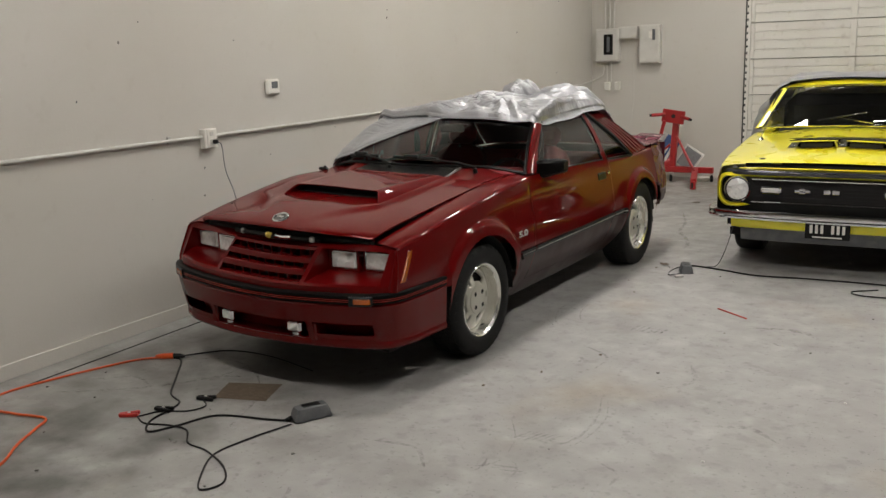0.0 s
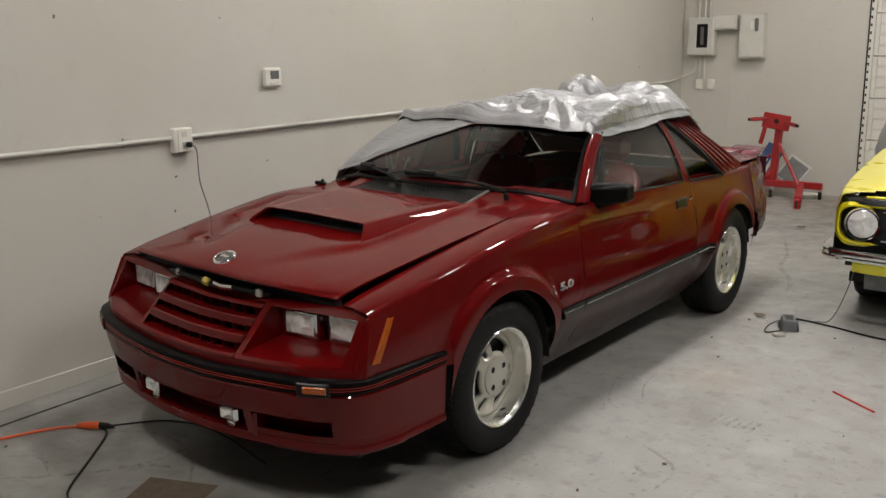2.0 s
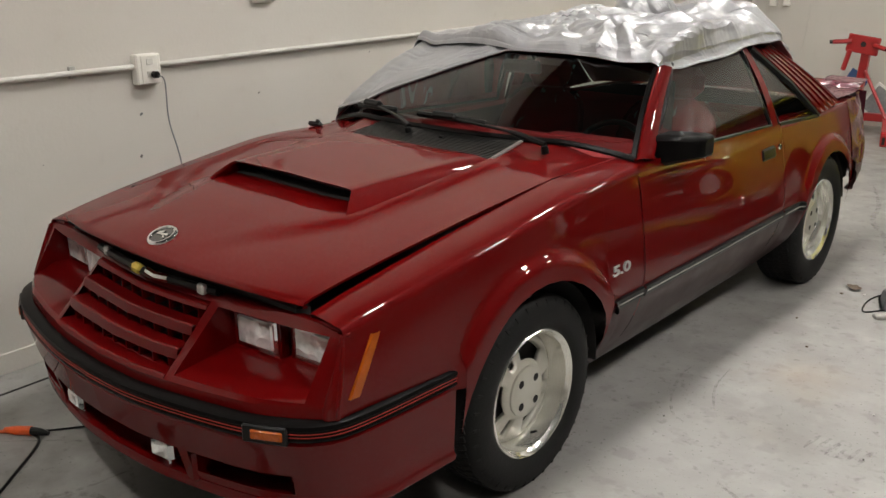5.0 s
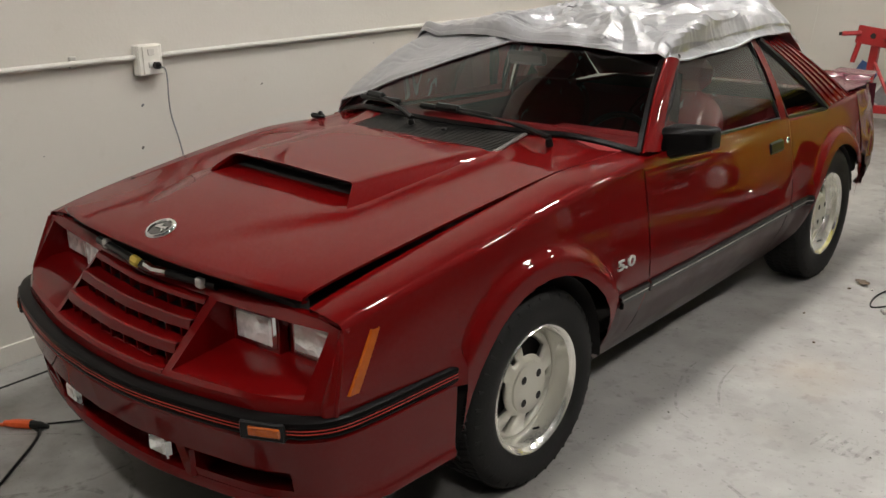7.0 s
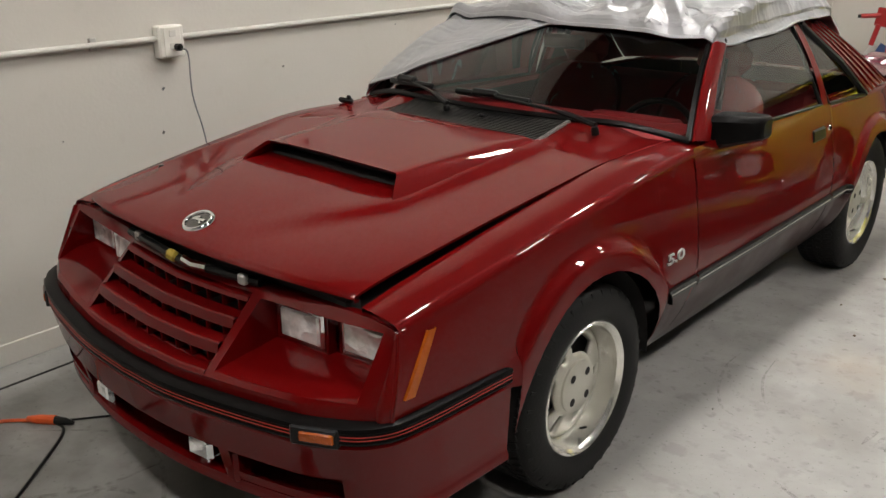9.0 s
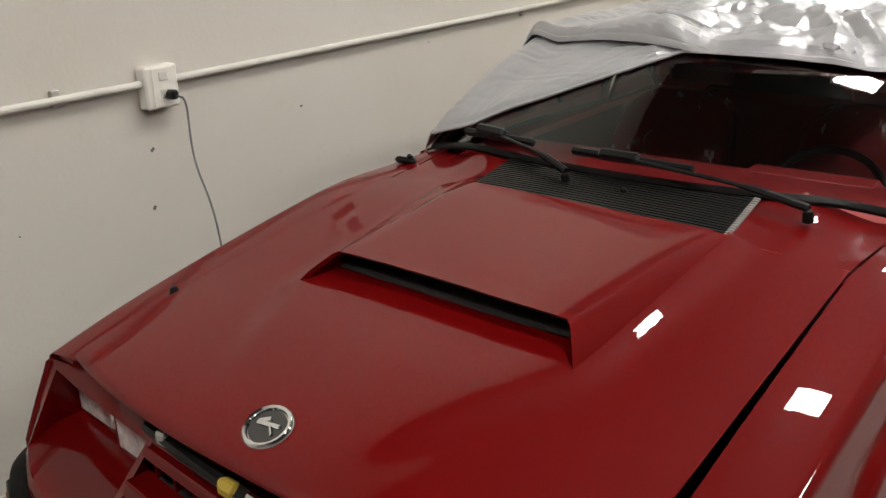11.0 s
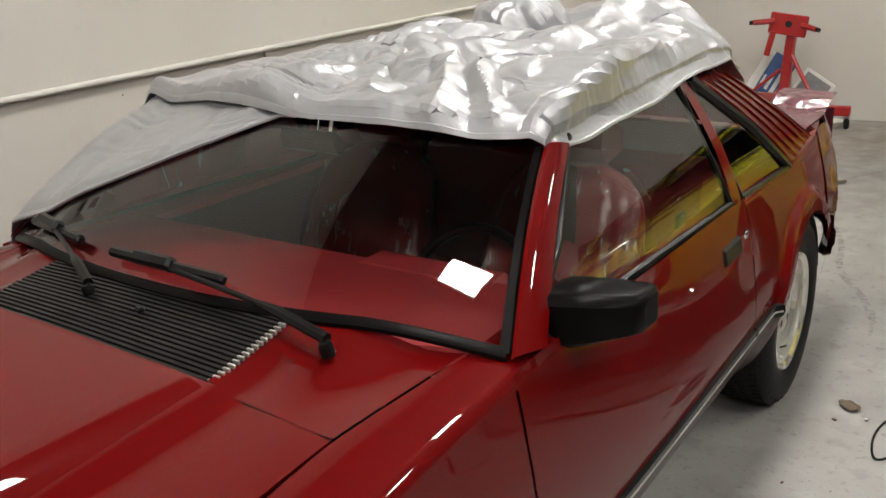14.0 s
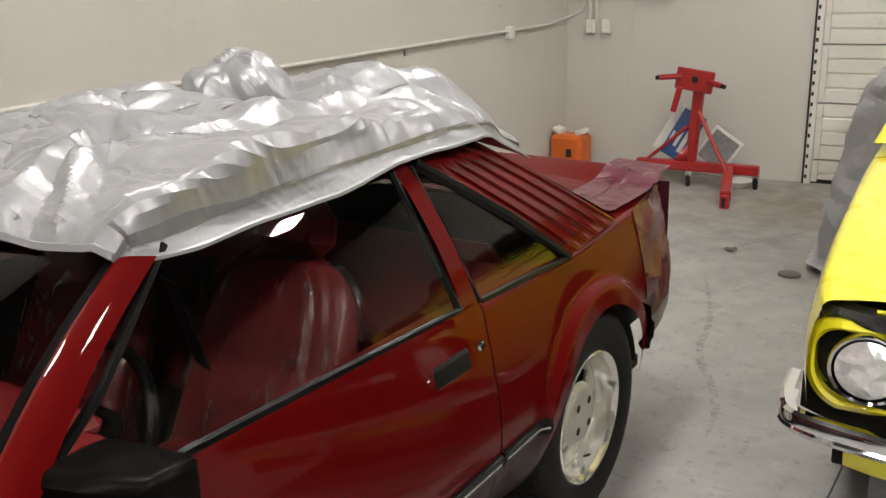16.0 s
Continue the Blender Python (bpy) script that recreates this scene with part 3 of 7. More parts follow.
def hood_front(x):
    return -0.848 + 0.098 * (abs(x) / 0.62) ** 2.2


def hood_z(x, y):
    edge = soft(Z_SHOULDER, y, 0.15) + 0.012
    crown = (0.026 + 0.042 * max(0.0, min(1.0, (-0.25 - y) / 0.55))) * (1 - (x / 0.63) ** 2)
    half = curve([(-0.80, 0.17), (-0.36, 0.385), (0.32, 0.42)], y)
    plateau = 0.016 * max(0.0, min(1.0, (half - abs(x)) / 0.045)) * max(0.0, min(1.0, (y + 0.80) / 0.30))
    valley = 0.0
    nose = -0.02 * max(0.0, (-0.70 - y) / 0.16) ** 2
    lift = HOOD_LIFT * max(0.0, (HOOD_BACK - y) / 1.1)
    return edge + crown + plateau + valley + nose + lift


rows = []
for i in range(41):
    x = -0.611 + 1.222 * i / 40
    yf = hood_front(x)
    col = [(x, yf + 0.016, hood_z(x, yf) - 0.012), (x, yf, hood_z(x, yf) - 0.009), (x, yf + 0.003, hood_z(x, yf) - 0.001)]
    col += [(x * (1 + 0.047 * (v - yf)), v, hood_z(x, v)) for v in steps(yf + 0.02, HOOD_BACK, 30)]
    rows.append(col)
g = Geo().grid(rows)
for s in (0, -1):
    r = rows[s]
    g.grid([r, [(p[0] * 0.996, p[1], p[2] - 0.008) for p in r]], flip=(s == 0))
hood = part("hood", g, RED, car, "dark red hood, slightly ajar", sharp=50)

# dark strips painting the shade in the gap between hood and fender
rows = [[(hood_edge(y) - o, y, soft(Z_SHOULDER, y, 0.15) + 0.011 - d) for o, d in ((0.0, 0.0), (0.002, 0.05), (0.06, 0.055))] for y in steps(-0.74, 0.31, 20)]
pair("hood_gap_shade", Geo().grid(rows), DARK, car, "dark strip painting the shade in the hood edge gap")

# scoop
SC_F, SC_B = -0.275, 0.30


def scoop_sections():
    """Cross-sections from the mouth back to the cowl; the cheeks run out ahead of the lip."""
    rows = []
    for k, y in enumerate(steps(SC_F, SC_B, 16)):
        u = (y - SC_F) / (SC_B - SC_F)
        w = 0.288 + 0.035 * u
        h = 0.042 * (1 - u) + 0.004
        base = hood_z(0.0, y)
        ahead = 0.075 * (1 - u) ** 6
        sec = []
        for sx, d, zz, out in ((-1, 0.060, 0, 1.0), (-1, 0.046, 0.30, 0.72), (-1, 0.016, 0.86, 0.12), (-1, 0.004, 0.97, 0.0), (-1, -0.03, 1.02, 0.0), (-1, -0.15, 1.10, 0.0), (1, -0.288, 1.14, 0.0),
                               (1, -0.15, 1.10, 0.0), (1, -0.03, 1.02, 0.0), (1, 0.004, 0.97, 0.0), (1, 0.016, 0.86, 0.12), (1, 0.046, 0.30, 0.72), (1, 0.060, 0, 1.0)):
            yy = y - ahead * out
            low = hood_z(w + d, yy)
            sec.append((sx * (w + d), yy, low + (base + h - low) * zz))
        rows.append(sec)
    return rows


sc = scoop_sections()
g = Geo().grid(sc)
first = sc[0]
g.grid([first, [(p[0] * 0.985, p[1] + 0.006, p[2] - 0.007) for p in first], [(p[0] * 0.975, p[1] + 0.10, p[2] - 0.012) for p in first]], flip=True)
part("hood_scoop", g, RED, hood, sharp=28)
g = Geo().grid([[(x, y, hood_z(0.2, y) + z) for y, z in ((-0.262, 0.003), (-0.20, 0.004), (-0.19, 0.030))] for x in steps(-0.305, 0.305, 6)])
part("scoop_mouth", g, DARK, hood, "black scoop opening")

# round emblem on the hood
EM = Matrix.Translation((0.0, -0.762, hood_z(0.0, -0.762) + 0.001)) @ pose(0, 0, 0, 20, 0, 0)
part("emblem", Geo().lathe([(0.0, 0.002), (0.036, 0.002), (0.038, 0.007), (0.043, 0.008), (0.047, 0.004), (0.048, 0)], EM, 32), CHROME, hood, "round chrome hood emblem")
g = Geo().lathe([(0.0, 0.0035), (0.035, 0.0035)], EM, 24)
part("emblem_disc", g, GLOSSBLACK, hood)
g = Geo().box((0.05, 0.009, 0.004), m=EM @ pose(0, 0.004, 0.005, 0, 0, 8)).box((0.024, 0.012, 0.004), m=EM @ pose(-0.012, 0.008, 0.005, 0, 0, 35)).box((0.02, 0.006, 0.004), m=EM @ pose(0.014, -0.006, 0.005, 0, 0, -40))
part("emblem_figure", g, CHROME, hood)

# ---- cowl: two red corner plates, black louvred vent between them ----
def cowl_z(x, y):
    return soft(Z_SHOULDER, 0.315, 0.15) + 0.038 - 0.020 * (x / 0.7) ** 2 + (y - 0.315) * 0.20 - 0.042 * max(0, (abs(x) - 0.50) / 0.25) ** 1.5


def glass_base(x):
    return 0.505 + 0.160 * (abs(x) / 0.77) ** 2.2


for s in (-1, 1):
    rows = []
    for k in range(11):
        col = []
        for w in steps(0, 1, 8):
            x = 0.365 + 0.30 * k / 10
            y = 0.3205 + (glass_base(x) + 0.01 - 0.3205) * w
            x = 0.365 + (hood_edge(y) - 0.006 - 0.365) * k / 10
            m = max(0, min(1, (x - 0.50) / 0.13))
            b = 1 - w
            inner = cowl_z(x, y) * (1 - b) + hood_z(x, 0.311) * b
            col.append((s * x, y, inner * (1 - m) + (soft(Z_SHOULDER, y, 0.15) + 0.0125) * m))
        rows.append(col)
    part("cowl_panel", Geo().grid(rows, flip=(s < 0)), RED, car)
rows = []
n = 17
for k in range(n):
    y0, y1 = 0.325 + 0.20 * k / n, 0.325 + 0.20 * (k + 0.62) / n
    y2 = 0.325 + 0.20 * (k + 1) / n
    for y, dz in ((y0, -0.008), (y0 + 0.0005, 0.004), (y1, 0.004), (y1 + 0.0005, -0.008)):
        rows.append([(x, y, cowl_z(x, y) + dz) for x in steps(-0.36, 0.36, 8)])
vent = part("cowl_vent", Geo().grid(rows, flip=True), BLACK, car, "black louvred cowl vent", sharp=20)
g = Geo()
for k in range(n):
    y = 0.325 + 0.20 * (k + 0.3) / n
    g.box((0.016, 0.006, 0.008), (0.365, y, cowl_z(0.365, y) + 0.003), bevel=0.001)
part("vent_teeth", g, STEEL, vent, "pale toothed vent end")
part("washer_jet", Geo().box((0.022, 0.016, 0.012), (0.05, 0.43, cowl_z(0.05, 0.43) + 0.009)), BLACK, vent)

# ---- windscreen ----
def screen_point(u, v):
    """u -1..1 across, v 0..1 from the cowl to the roof."""
    xb, xt = 0.755 * u, 0.60 * u
    yb, yt = glass_base(xb), 0.985 + 0.10 * abs(u) ** 2.2
    zb, zt = cowl_z(xb, yb) + 0.006 - 0.01 * abs(u) ** 3, 1.290 - 0.035 * abs(u) ** 2.2
    bow = 0.020 * math.sin(v * math.pi)
    return (xb + (xt - xb) * v, yb + (yt - yb) * v - bow * 0.7, zb + (zt - zb) * v + bow * 0.7)


g = Geo().grid([[screen_point(u, v) for v in steps(0.0, 1.0, 14)] for u in steps(-1, 1, 28)])
screen = part("windscreen", g, WINDGLASS, car, "tinted windscreen")
screen.visible_shadow = False
for s in (-1, 1):
    path = [Vector(screen_point(s * 1.0, v)) + Vector((0, -0.004, 0.004)) for v in steps(0, 0.955, 12)]
    rows = [[Vector(screen_point(s * (1.0 - o), v)) + Vector((0, -0.6 * h, 0.8 * h)) for o, h in ((0.018, 0.001), (0.015, 0.004), (0.004, 0.006), (-0.006, 0.008), (-0.012, 0.002))] for v in steps(0, 0.94, 14)]
    part("screen_trim", Geo().grid(rows, flip=(s < 0)), STRIP, screen, "black windscreen trim")
    rows = []
    for v in steps(-0.02, 0.945, 14):
        p = Vector(screen_point(s * 1.0, v))
        q = p + Vector((s * 0.012, -0.006, 0.006))
        wide = 1 + 0.35 * max(0.0, 1 - v)
        rows.append([q, p + Vector((s * 0.018, 0.0, 0.011)), p + Vector((s * 0.026, 0.012 * wide, 0.012)), p + Vector((s * 0.033, 0.030 * wide, 0.008)), p + Vector((s * 0.036, 0.060 * wide, 0.0)), p + Vector((s * 0.01, 0.068 * wide, -0.01))])
    part("a_pillar", Geo().grid(rows, flip=(s < 0)), RED, car)
rows = [[Vector(screen_point(u, v)) + Vector((0, -0.6 * h, 0.8 * h)) for v, h in ((-0.026, 0.000), (-0.018, 0.006), (0.0, 0.008), (0.022, 0.005), (0.026, 0.001))] for u in steps(-1, 1, 36)]
part("lower_trim", Geo().grid(rows), STRIP, screen, "black windscreen seal")

# ---- cabin sides: glass, pillars ----
def gx(z):
    d = z - 0.92
    return 0.772 - 0.24 * d - 0.64 * d * abs(d)


def belt(y):
    return soft(Z_SHOULDER, y, 0.15) - 0.004


def a_line(z):
    return 0.79 + (z - 0.96) * 1.30


def patch(corners, nx=8, nz=8, off=0.0, x_of=gx):
    """A patch on the cabin side between four (y, z) corners, in order round."""
    (ya, za), (yb, zb), (yc, zc), (yd, zd) = corners
    rows = []
    for i in range(nx + 1):
        u = i / nx
        col = []
        for j in range(nz + 1):
            v = j / nz
            y = (ya + (yb - ya) * u) * (1 - v) + (yd + (yc - yd) * u) * v
            z = (za + (zb - za) * u) * (1 - v) + (zd + (zc - zd) * u) * v
            col.append((x_of(z) + off, y, z))
        rows.append(col)
    return Geo().grid(rows)


FRONT_WIN = ((0.70, belt(0.70)), (1.845, belt(1.845)), (1.80, 1.25), (1.14, 1.25))
QUARTER_WIN = ((1.945, belt(1.945) - 0.002), (2.40, 0.90), (1.935, 1.235), (1.885, 1.25))
for s, nm in ((1, 0), (-1, 1)):
    def put(name, g, mat, parent=None, label="", **kw):
        return part(name, g if s > 0 else g.mirrored(), mat, parent or car, label, **kw)
    w = put("side_window", patch(FRONT_WIN, off=-0.004), SIDEGLASS, None, "clear side window")
    w.visible_shadow = False
    q = put("quarter_window", patch(QUARTER_WIN, off=-0.004), SIDEGLASS, None, "clear quarter window")
    q.visible_shadow = False
    put("window_trim", Geo().tube([(gx(z) + 0.001, y, z) for y, z in ((0.72, belt(0.72)), (1.3, belt(1.3)), (1.85, belt(1.85)))], 0.011, 6), BLACK, w, "black belt moulding")
    put("window_trim", Geo().tube([(gx(z) + 0.001, y, z) for y, z in ((0.715, belt(0.715)), (0.935, 1.09), (1.15, 1.25))], 0.010, 6), BLACK, w)
    put("b_pillar", patch(((1.862, belt(1.86) - 0.02), (1.928, belt(1.93) - 0.02), (1.872, 1.262), (1.815, 1.262)), 4, 8, 0.004), RED)
    put("window_trim", Geo().tube([(gx(z) + 0.001, y, z) for y, z in ((1.852, belt(1.85)), (1.805, 1.25))], 0.009, 6), BLACK, w)
    put("quarter_trim", Geo().tube([(gx(z) + 0.001, y, z) for y, z in ((1.938, belt(1.94)), (1.878, 1.25))], 0.009, 6), BLACK, q)
    put("quarter_trim", Geo().tube([(gx(z) + 0.002, y, z) for y, z in ((1.90, 1.255), (2.17, 1.075), (2.42, 0.90))], 0.015, 6), BLACK, q, "black quarter window frame")
    put("quarter_trim", Geo().tube([(gx(z) + 0.002, y, z) for y, z in ((1.94, belt(1.94)), (2.2, 0.908), (2.42, 0.898))], 0.010, 6), BLACK, q)
    # louvred sail panel behind the quarter window
    rows = []
    ribs = 5
    for i in range(ribs * 6 + 1):
        u = i / (ribs * 6)
        ph = (u * ribs) % 1.0
        dent = -0.009 if 0.18 < ph < 0.72 else 0.0
        col = []
        for j in range(13):
            v = j / 12
            y = (1.925 + 0.27 * u) * (1 - v) + (2.425 + 0.38 * u) * v
            z = (1.258 + 0.022 * u) * (1 - v) + (0.897 + 0.018 * u) * v
            d = dent if 0.12 < v < 0.95 else 0.0
            col.append((gx(z) + 0.003 - 0.10 * u * (1 - v) * 0.35 + d - 0.02 * u, y, z))
        rows.append(col)
    put("sail_panel", Geo().grid(rows), RED, None, "red louvred sail panel", sharp=22)

# roof, hatch, tail
rows = [[(x, y, 1.306 - 0.045 * abs(x / 0.6) ** 2.4 - 0.02 * abs((y - 1.6) / 0.8) ** 2) for y in steps(0.99 + 0.10 * abs(x / 0.6) ** 2.2, 2.22, 12)] for x in steps(-0.605, 0.605, 16)]
part("roof", Geo().grid(rows), RED, car)
rows = []
for u in steps(-1, 1, 24):
    col = []
    for v in steps(0, 1, 14):
        ya, za = 2.19 * (1 - v) + 2.83 * v, 1.279 * (1 - v) + 0.912 * v
        xa = gx(za) - 0.016 - 0.035 * (1 - v)
        col.append((xa * u, ya + 0.05 * (1 - u * u), za + 0.026 * (1 - abs(u) ** 3)))
    rows.append(col)
part("hatch", Geo().grid(rows), RED, car, "dark red rear hatch")
rows = [[(x, y, 0.912 + 0.020 * (1 - (x / 0.7) ** 2)) for y in steps(2.80, 3.47, 8)] for x in steps(-0.68, 0.68, 10)]
part("tail_deck", Geo().grid(rows), RED, car)
prof = ((3.18, 0.922), (3.26, 0.936), (3.35, 0.960), (3.385, 0.961), (3.392, 0.95), (3.37, 0.915))
rows = [[(x, y + 0.05 * (1 - (x / 0.73) ** 2), z - 0.004 * (x / 0.7) ** 2) for y, z in prof] for x in steps(-0.665, 0.665, 14)]
g = Geo().grid(rows, flip=True)
g.f += [tuple(range(6)), tuple(range(len(g.v) - 6, len(g.v)))[::-1]]
part("rear_spoiler", g, RED, car, "red tail spoiler")
rows = [[(x, 3.46 + 0.05 * (1 - (x / 0.72) ** 2), z) for z in steps(0.50, 0.90, 6)] for x in steps(-0.70, 0.70, 12)]
part("tail_panel", Geo().grid(rows, flip=True), REDDUST, car)
REAR_PATH = [(side_x(y, 0.5) + 0.002, y) for y in steps(2.945, 3.36, 9)] + [(side_x(3.43, 0.5) - 0.01, 3.43), (0.60, 3.485), (0.4, 3.525), (0.0, 3.54)]
REAR_PROF = ((-0.02, 0.425), (0.008, 0.43), (0.012, 0.46), (0.020, 0.472), (0.022, 0.525), (0.012, 0.537), (0.008, 0.585), (-0.02, 0.60))
rows = []
for k, (x, y) in enumerate(REAR_PATH):
    a, b = REAR_PATH[max(k - 1, 0)], REAR_PATH[min(k + 1, len(REAR_PATH) - 1)]
    d = Vector((b[0] - a[0], b[1] - a[1])).normalized()
    rows.append([(max(0.0, x + d.y * o) if k < len(REAR_PATH) - 1 else 0.0, y - d.x * o, z) for o, z in REAR_PROF])
part("rear_bumper", Geo().grid(rows).both(), LOWER, car, "dusty dark rear bumper")
# wrinkled protective film on the rear corner
rows = []
for y in steps(3.0, 3.44, 44):
    col = []
    for z in steps(0.54, 0.905, 34):
        p = Vector((y * 7, z * 6, 0.0))
        col.append((side_x(y, z) + 0.004 + 0.022 * (1 - abs(noise.noise(p))) ** 4 * min(1, (y - 3.0) / 0.1), y, z))
    rows.append(col)
pair("corner_film", Geo().grid(rows), REDDUST, car, "wrinkled clear film on the rear corner", sharp=60)
deck = [[(x, y, 0.930 + 0.020 * (1 - (x / 0.7) ** 2) + 0.022 * (1 + math.tanh((y - 3.27) / 0.06))) for y in steps(2.86, 3.43, 60)] for x in steps(0.50, 0.715, 30)]
deck = settle(deck, lambda i, j: 0.003 + min(1.0, i / 6, j / 6, (60 - j) / 6) * (0.12 * creases(deck[i][j][0], deck[i][j][1], 15.0, 0, 2) + 0.5 * creases(deck[i][j][0], deck[i][j][1], 15.0, 2)), flip=True)
pair("deck_film", Geo().grid(deck), REDDUST, car, "wrinkled film over the tail corner", sharp=40)
for s in (-1, 1):
    part("cargo_trim", Geo().box((0.02, 1.0, 0.50), (s * 0.66, 2.88, 0.65)), DARK, car, "dark cargo side trim")
part("cargo_back", Geo().box((1.30, 0.02, 0.50), (0, 3.38, 0.65)), DARK, car, "dark cargo end trim")
part("cargo_floor", Geo().box((1.30, 1.05, 0.02), (0, 2.88, 0.62)), DARK, car, "dark cargo floor")

# ---- nose of the red car ----
PLAN = [(0.0, -1.035), (0.2, -1.025), (0.4, -0.992), (0.59, -0.945), (0.69, -0.897), (0.745, -0.855), (0.782, -0.79), (0.797, -0.68), (0.803, -0.55), (0.808, -0.43), (0.81, -0.39)]
PLAN_PATH = [(p.x, p.y) for p in smooth_path([(x, y, 0) for x, y in PLAN], 6)]


def plan_normals(path):
    out = []
    for k in range(len(path)):
        a, b = path[max(k - 1, 0)], path[min(k + 1, len(path) - 1)]
        d = Vector((b[0] - a[0], b[1] - a[1])).normalized()
        out.append((d.y, -d.x) if k else (0.0, -1.0))
    return out


def sweep(profile, keep=None, path=PLAN_PATH, rake=0.0):
    """A band round the nose: profile of (outward, z); rake draws its lower part in under the nose."""
    nn = plan_normals(path)
    rows = []
    for (x, y), n in zip(path, nn):
        k = rake * max(0.15, min(1.0, (-y - 0.60) / 0.30))
        rows.append([(x + n[0] * (o - k * max(0.0, 0.49 - z)), y + n[1] * (o - k * max(0.0, 0.49 - z)), z) for o, z in profile])
    return Geo().grid(rows, keep=keep, flip=True)


def at_x(i):
    return PLAN_PATH[min(i, len(PLAN_PATH) - 1)][0]


# black rub strip with two thin red lines
strip = part("bumper_strip", sweep([(-0.03, 0.562), (0.000, 0.560), (0.007, 0.556), (0.009, 0.546), (0.006, 0.541), (0.006, 0.522), (0.008, 0.518), (0.004, 0.511), (-0.012, 0.507)]).both(), STRIP, car, "black rubber front bumper strip")
PIN = material("red_pinstripe", (0.36, 0.022, 0.012), 0.4, spots=((20, 3, 0.4, 0.7, (0.28, 0.018, 0.012), 0.5),))
for zz in (0.5355, 0.5265):
    part("pinstripe", sweep([(0.0062, zz - 0.0016), (0.0069, zz - 0.0013), (0.0069, zz + 0.0013), (0.0062, zz + 0.0016)]).both(), PIN, strip, "thin red pinstripe")

# lower air dam; openings for the fog lamps and two side ducts
DAM = [(-0.006, 0.511), (0.002, 0.500), (0.000, 0.412), (0.0, 0.402), (-0.002, 0.338), (-0.003, 0.306), (0.000, 0.298), (0.004, 0.290), (0.004, 0.274), (-0.004, 0.264), (-0.05, 0.264)]


def dam_keep(i, j):
    x = (at_x(i) + at_x(i + 1)) / 2
    if x < 0.335 and 3 <= j < 5 and PLAN_PATH[i][1] < -0.8:
        return False
    return not (0.375 < x < 0.69 and 3 <= j < 4 and PLAN_PATH[i][1] < -0.85)


dam = part("air_dam", sweep(DAM, dam_keep, rake=0.22).both(), RED, car, "dark red front air dam", sharp=30)
BACKWALL = [(-0.0, 0.404), (-0.085, 0.398), (-0.085, 0.316), (-0.0, 0.310)]
part("dam_recess", sweep(BACKWALL, keep=lambda i, j: at_x(i + 1) < 0.345 and PLAN_PATH[i][1] < -0.8, rake=0.22).both(), RED, dam, "dark red air opening")
pair("dam_recess", sweep(BACKWALL, keep=lambda i, j: 0.36 < at_x(i) < 0.70 and PLAN_PATH[i][1] < -0.84, rake=0.22), RED, dam, "dark red duct recess")
g = Geo()
for x, w in ((0.352, 0.045),):
    y = curve(PLAN, x)
    g.box((w, 0.10, 0.10), (x, y + 0.082, 0.347), bevel=0.01)
pair("dam_post", g, RED, dam)
for s in (-1, 1):
    m = pose(s * 0.236, -0.962, 0.362, 90, 0, s * 6)
    fog = part("fog_lamp", Geo().box((0.092, 0.066, 0.05), m=m, bevel=0.012), CHROME, car, "rectangular clear fog lamp")
    part("fog_lens", Geo().box((0.074, 0.050, 0.02), m=m @ pose(0, 0, 0.020), bevel=0.009), LENS, fog)
    part("fog_bracket", Geo().box((0.04, 0.05, 0.05), (s * 0.236, -0.945, 0.322)), CHROME, fog)
    # turn signal in the bumper strip
    p0, p1 = Vector((0.592, -0.944, 0)), Vector((0.69, -0.897, 0))
    mid, d = (p0 + p1) / 2, (p1 - p0)
    ang = math.degrees(math.atan2(d.y, d.x))
    m = pose(s * mid.x, mid.y, 0.529, 0, 0, s * ang)
    t = part("turn_signal", Geo().box((0.122, 0.030, 0.050), m=m, bevel=0.004), BLACK, strip, "amber turn signal in black frame")
    part("amber_lens", Geo().box((0.096, 0.030, 0.036), m=m @ pose(0.006, -0.004, 0), bevel=0.008), AMBER, car, "amber turn signal lens")


# header panel: lower apron, lamp buckets, grille
def nose_y(x, z):
    """Face of the nose, leaning back from the bumper to the hood."""
    x = abs(x)
    yb = curve(PLAN, min(x, 0.745)) + 0.03
    top = curve([(0, -0.838), (0.285, -0.815), (0.31, -0.80), (0.6, -0.768), (0.745, -0.744)], x)
    return yb + (top - yb) * max(0, z - 0.585) / 0.165


TOPZ = 0.772


def low_top(x, z):
    return min(z, TOPZ - 0.016 * max(0.0, (abs(x) - 0.60) / 0.145) ** 2)


XS = [0.0, 0.06, 0.12, 0.18, 0.24, 0.285, 0.31, 0.36, 0.42, 0.48, 0.54, 0.60, 0.66, 0.705, 0.725, 0.745]
ZS = [0.542, 0.588, 0.600, 0.62, 0.66, 0.70, 0.748, 0.758, TOPZ]


def header_keep(i, j):
    x0, z0 = XS[i], ZS[j]
    if x0 < 0.28 and 0.585 <= z0 < 0.755:
        return False
    return not (0.305 <= x0 < 0.70 and 0.595 <= z0 < 0.748)


header = part("header_panel", Geo().grid([[(x, nose_y(x, low_top(x, z)), low_top(x, z)) for z in ZS] for x in XS], keep=header_keep, flip=True).both(), RED, car, "dark red headlamp and grille surround")
g = Geo().grid([[(x, nose_y(x, TOPZ) + o, low_top(x, TOPZ) + z - TOPZ) for o, z in ((0.0, TOPZ), (0.008, TOPZ + 0.004), (0.022, TOPZ + 0.002), (0.024, TOPZ - 0.03))] for x in XS], flip=True)
part("header_top", g.both(), RED, header)
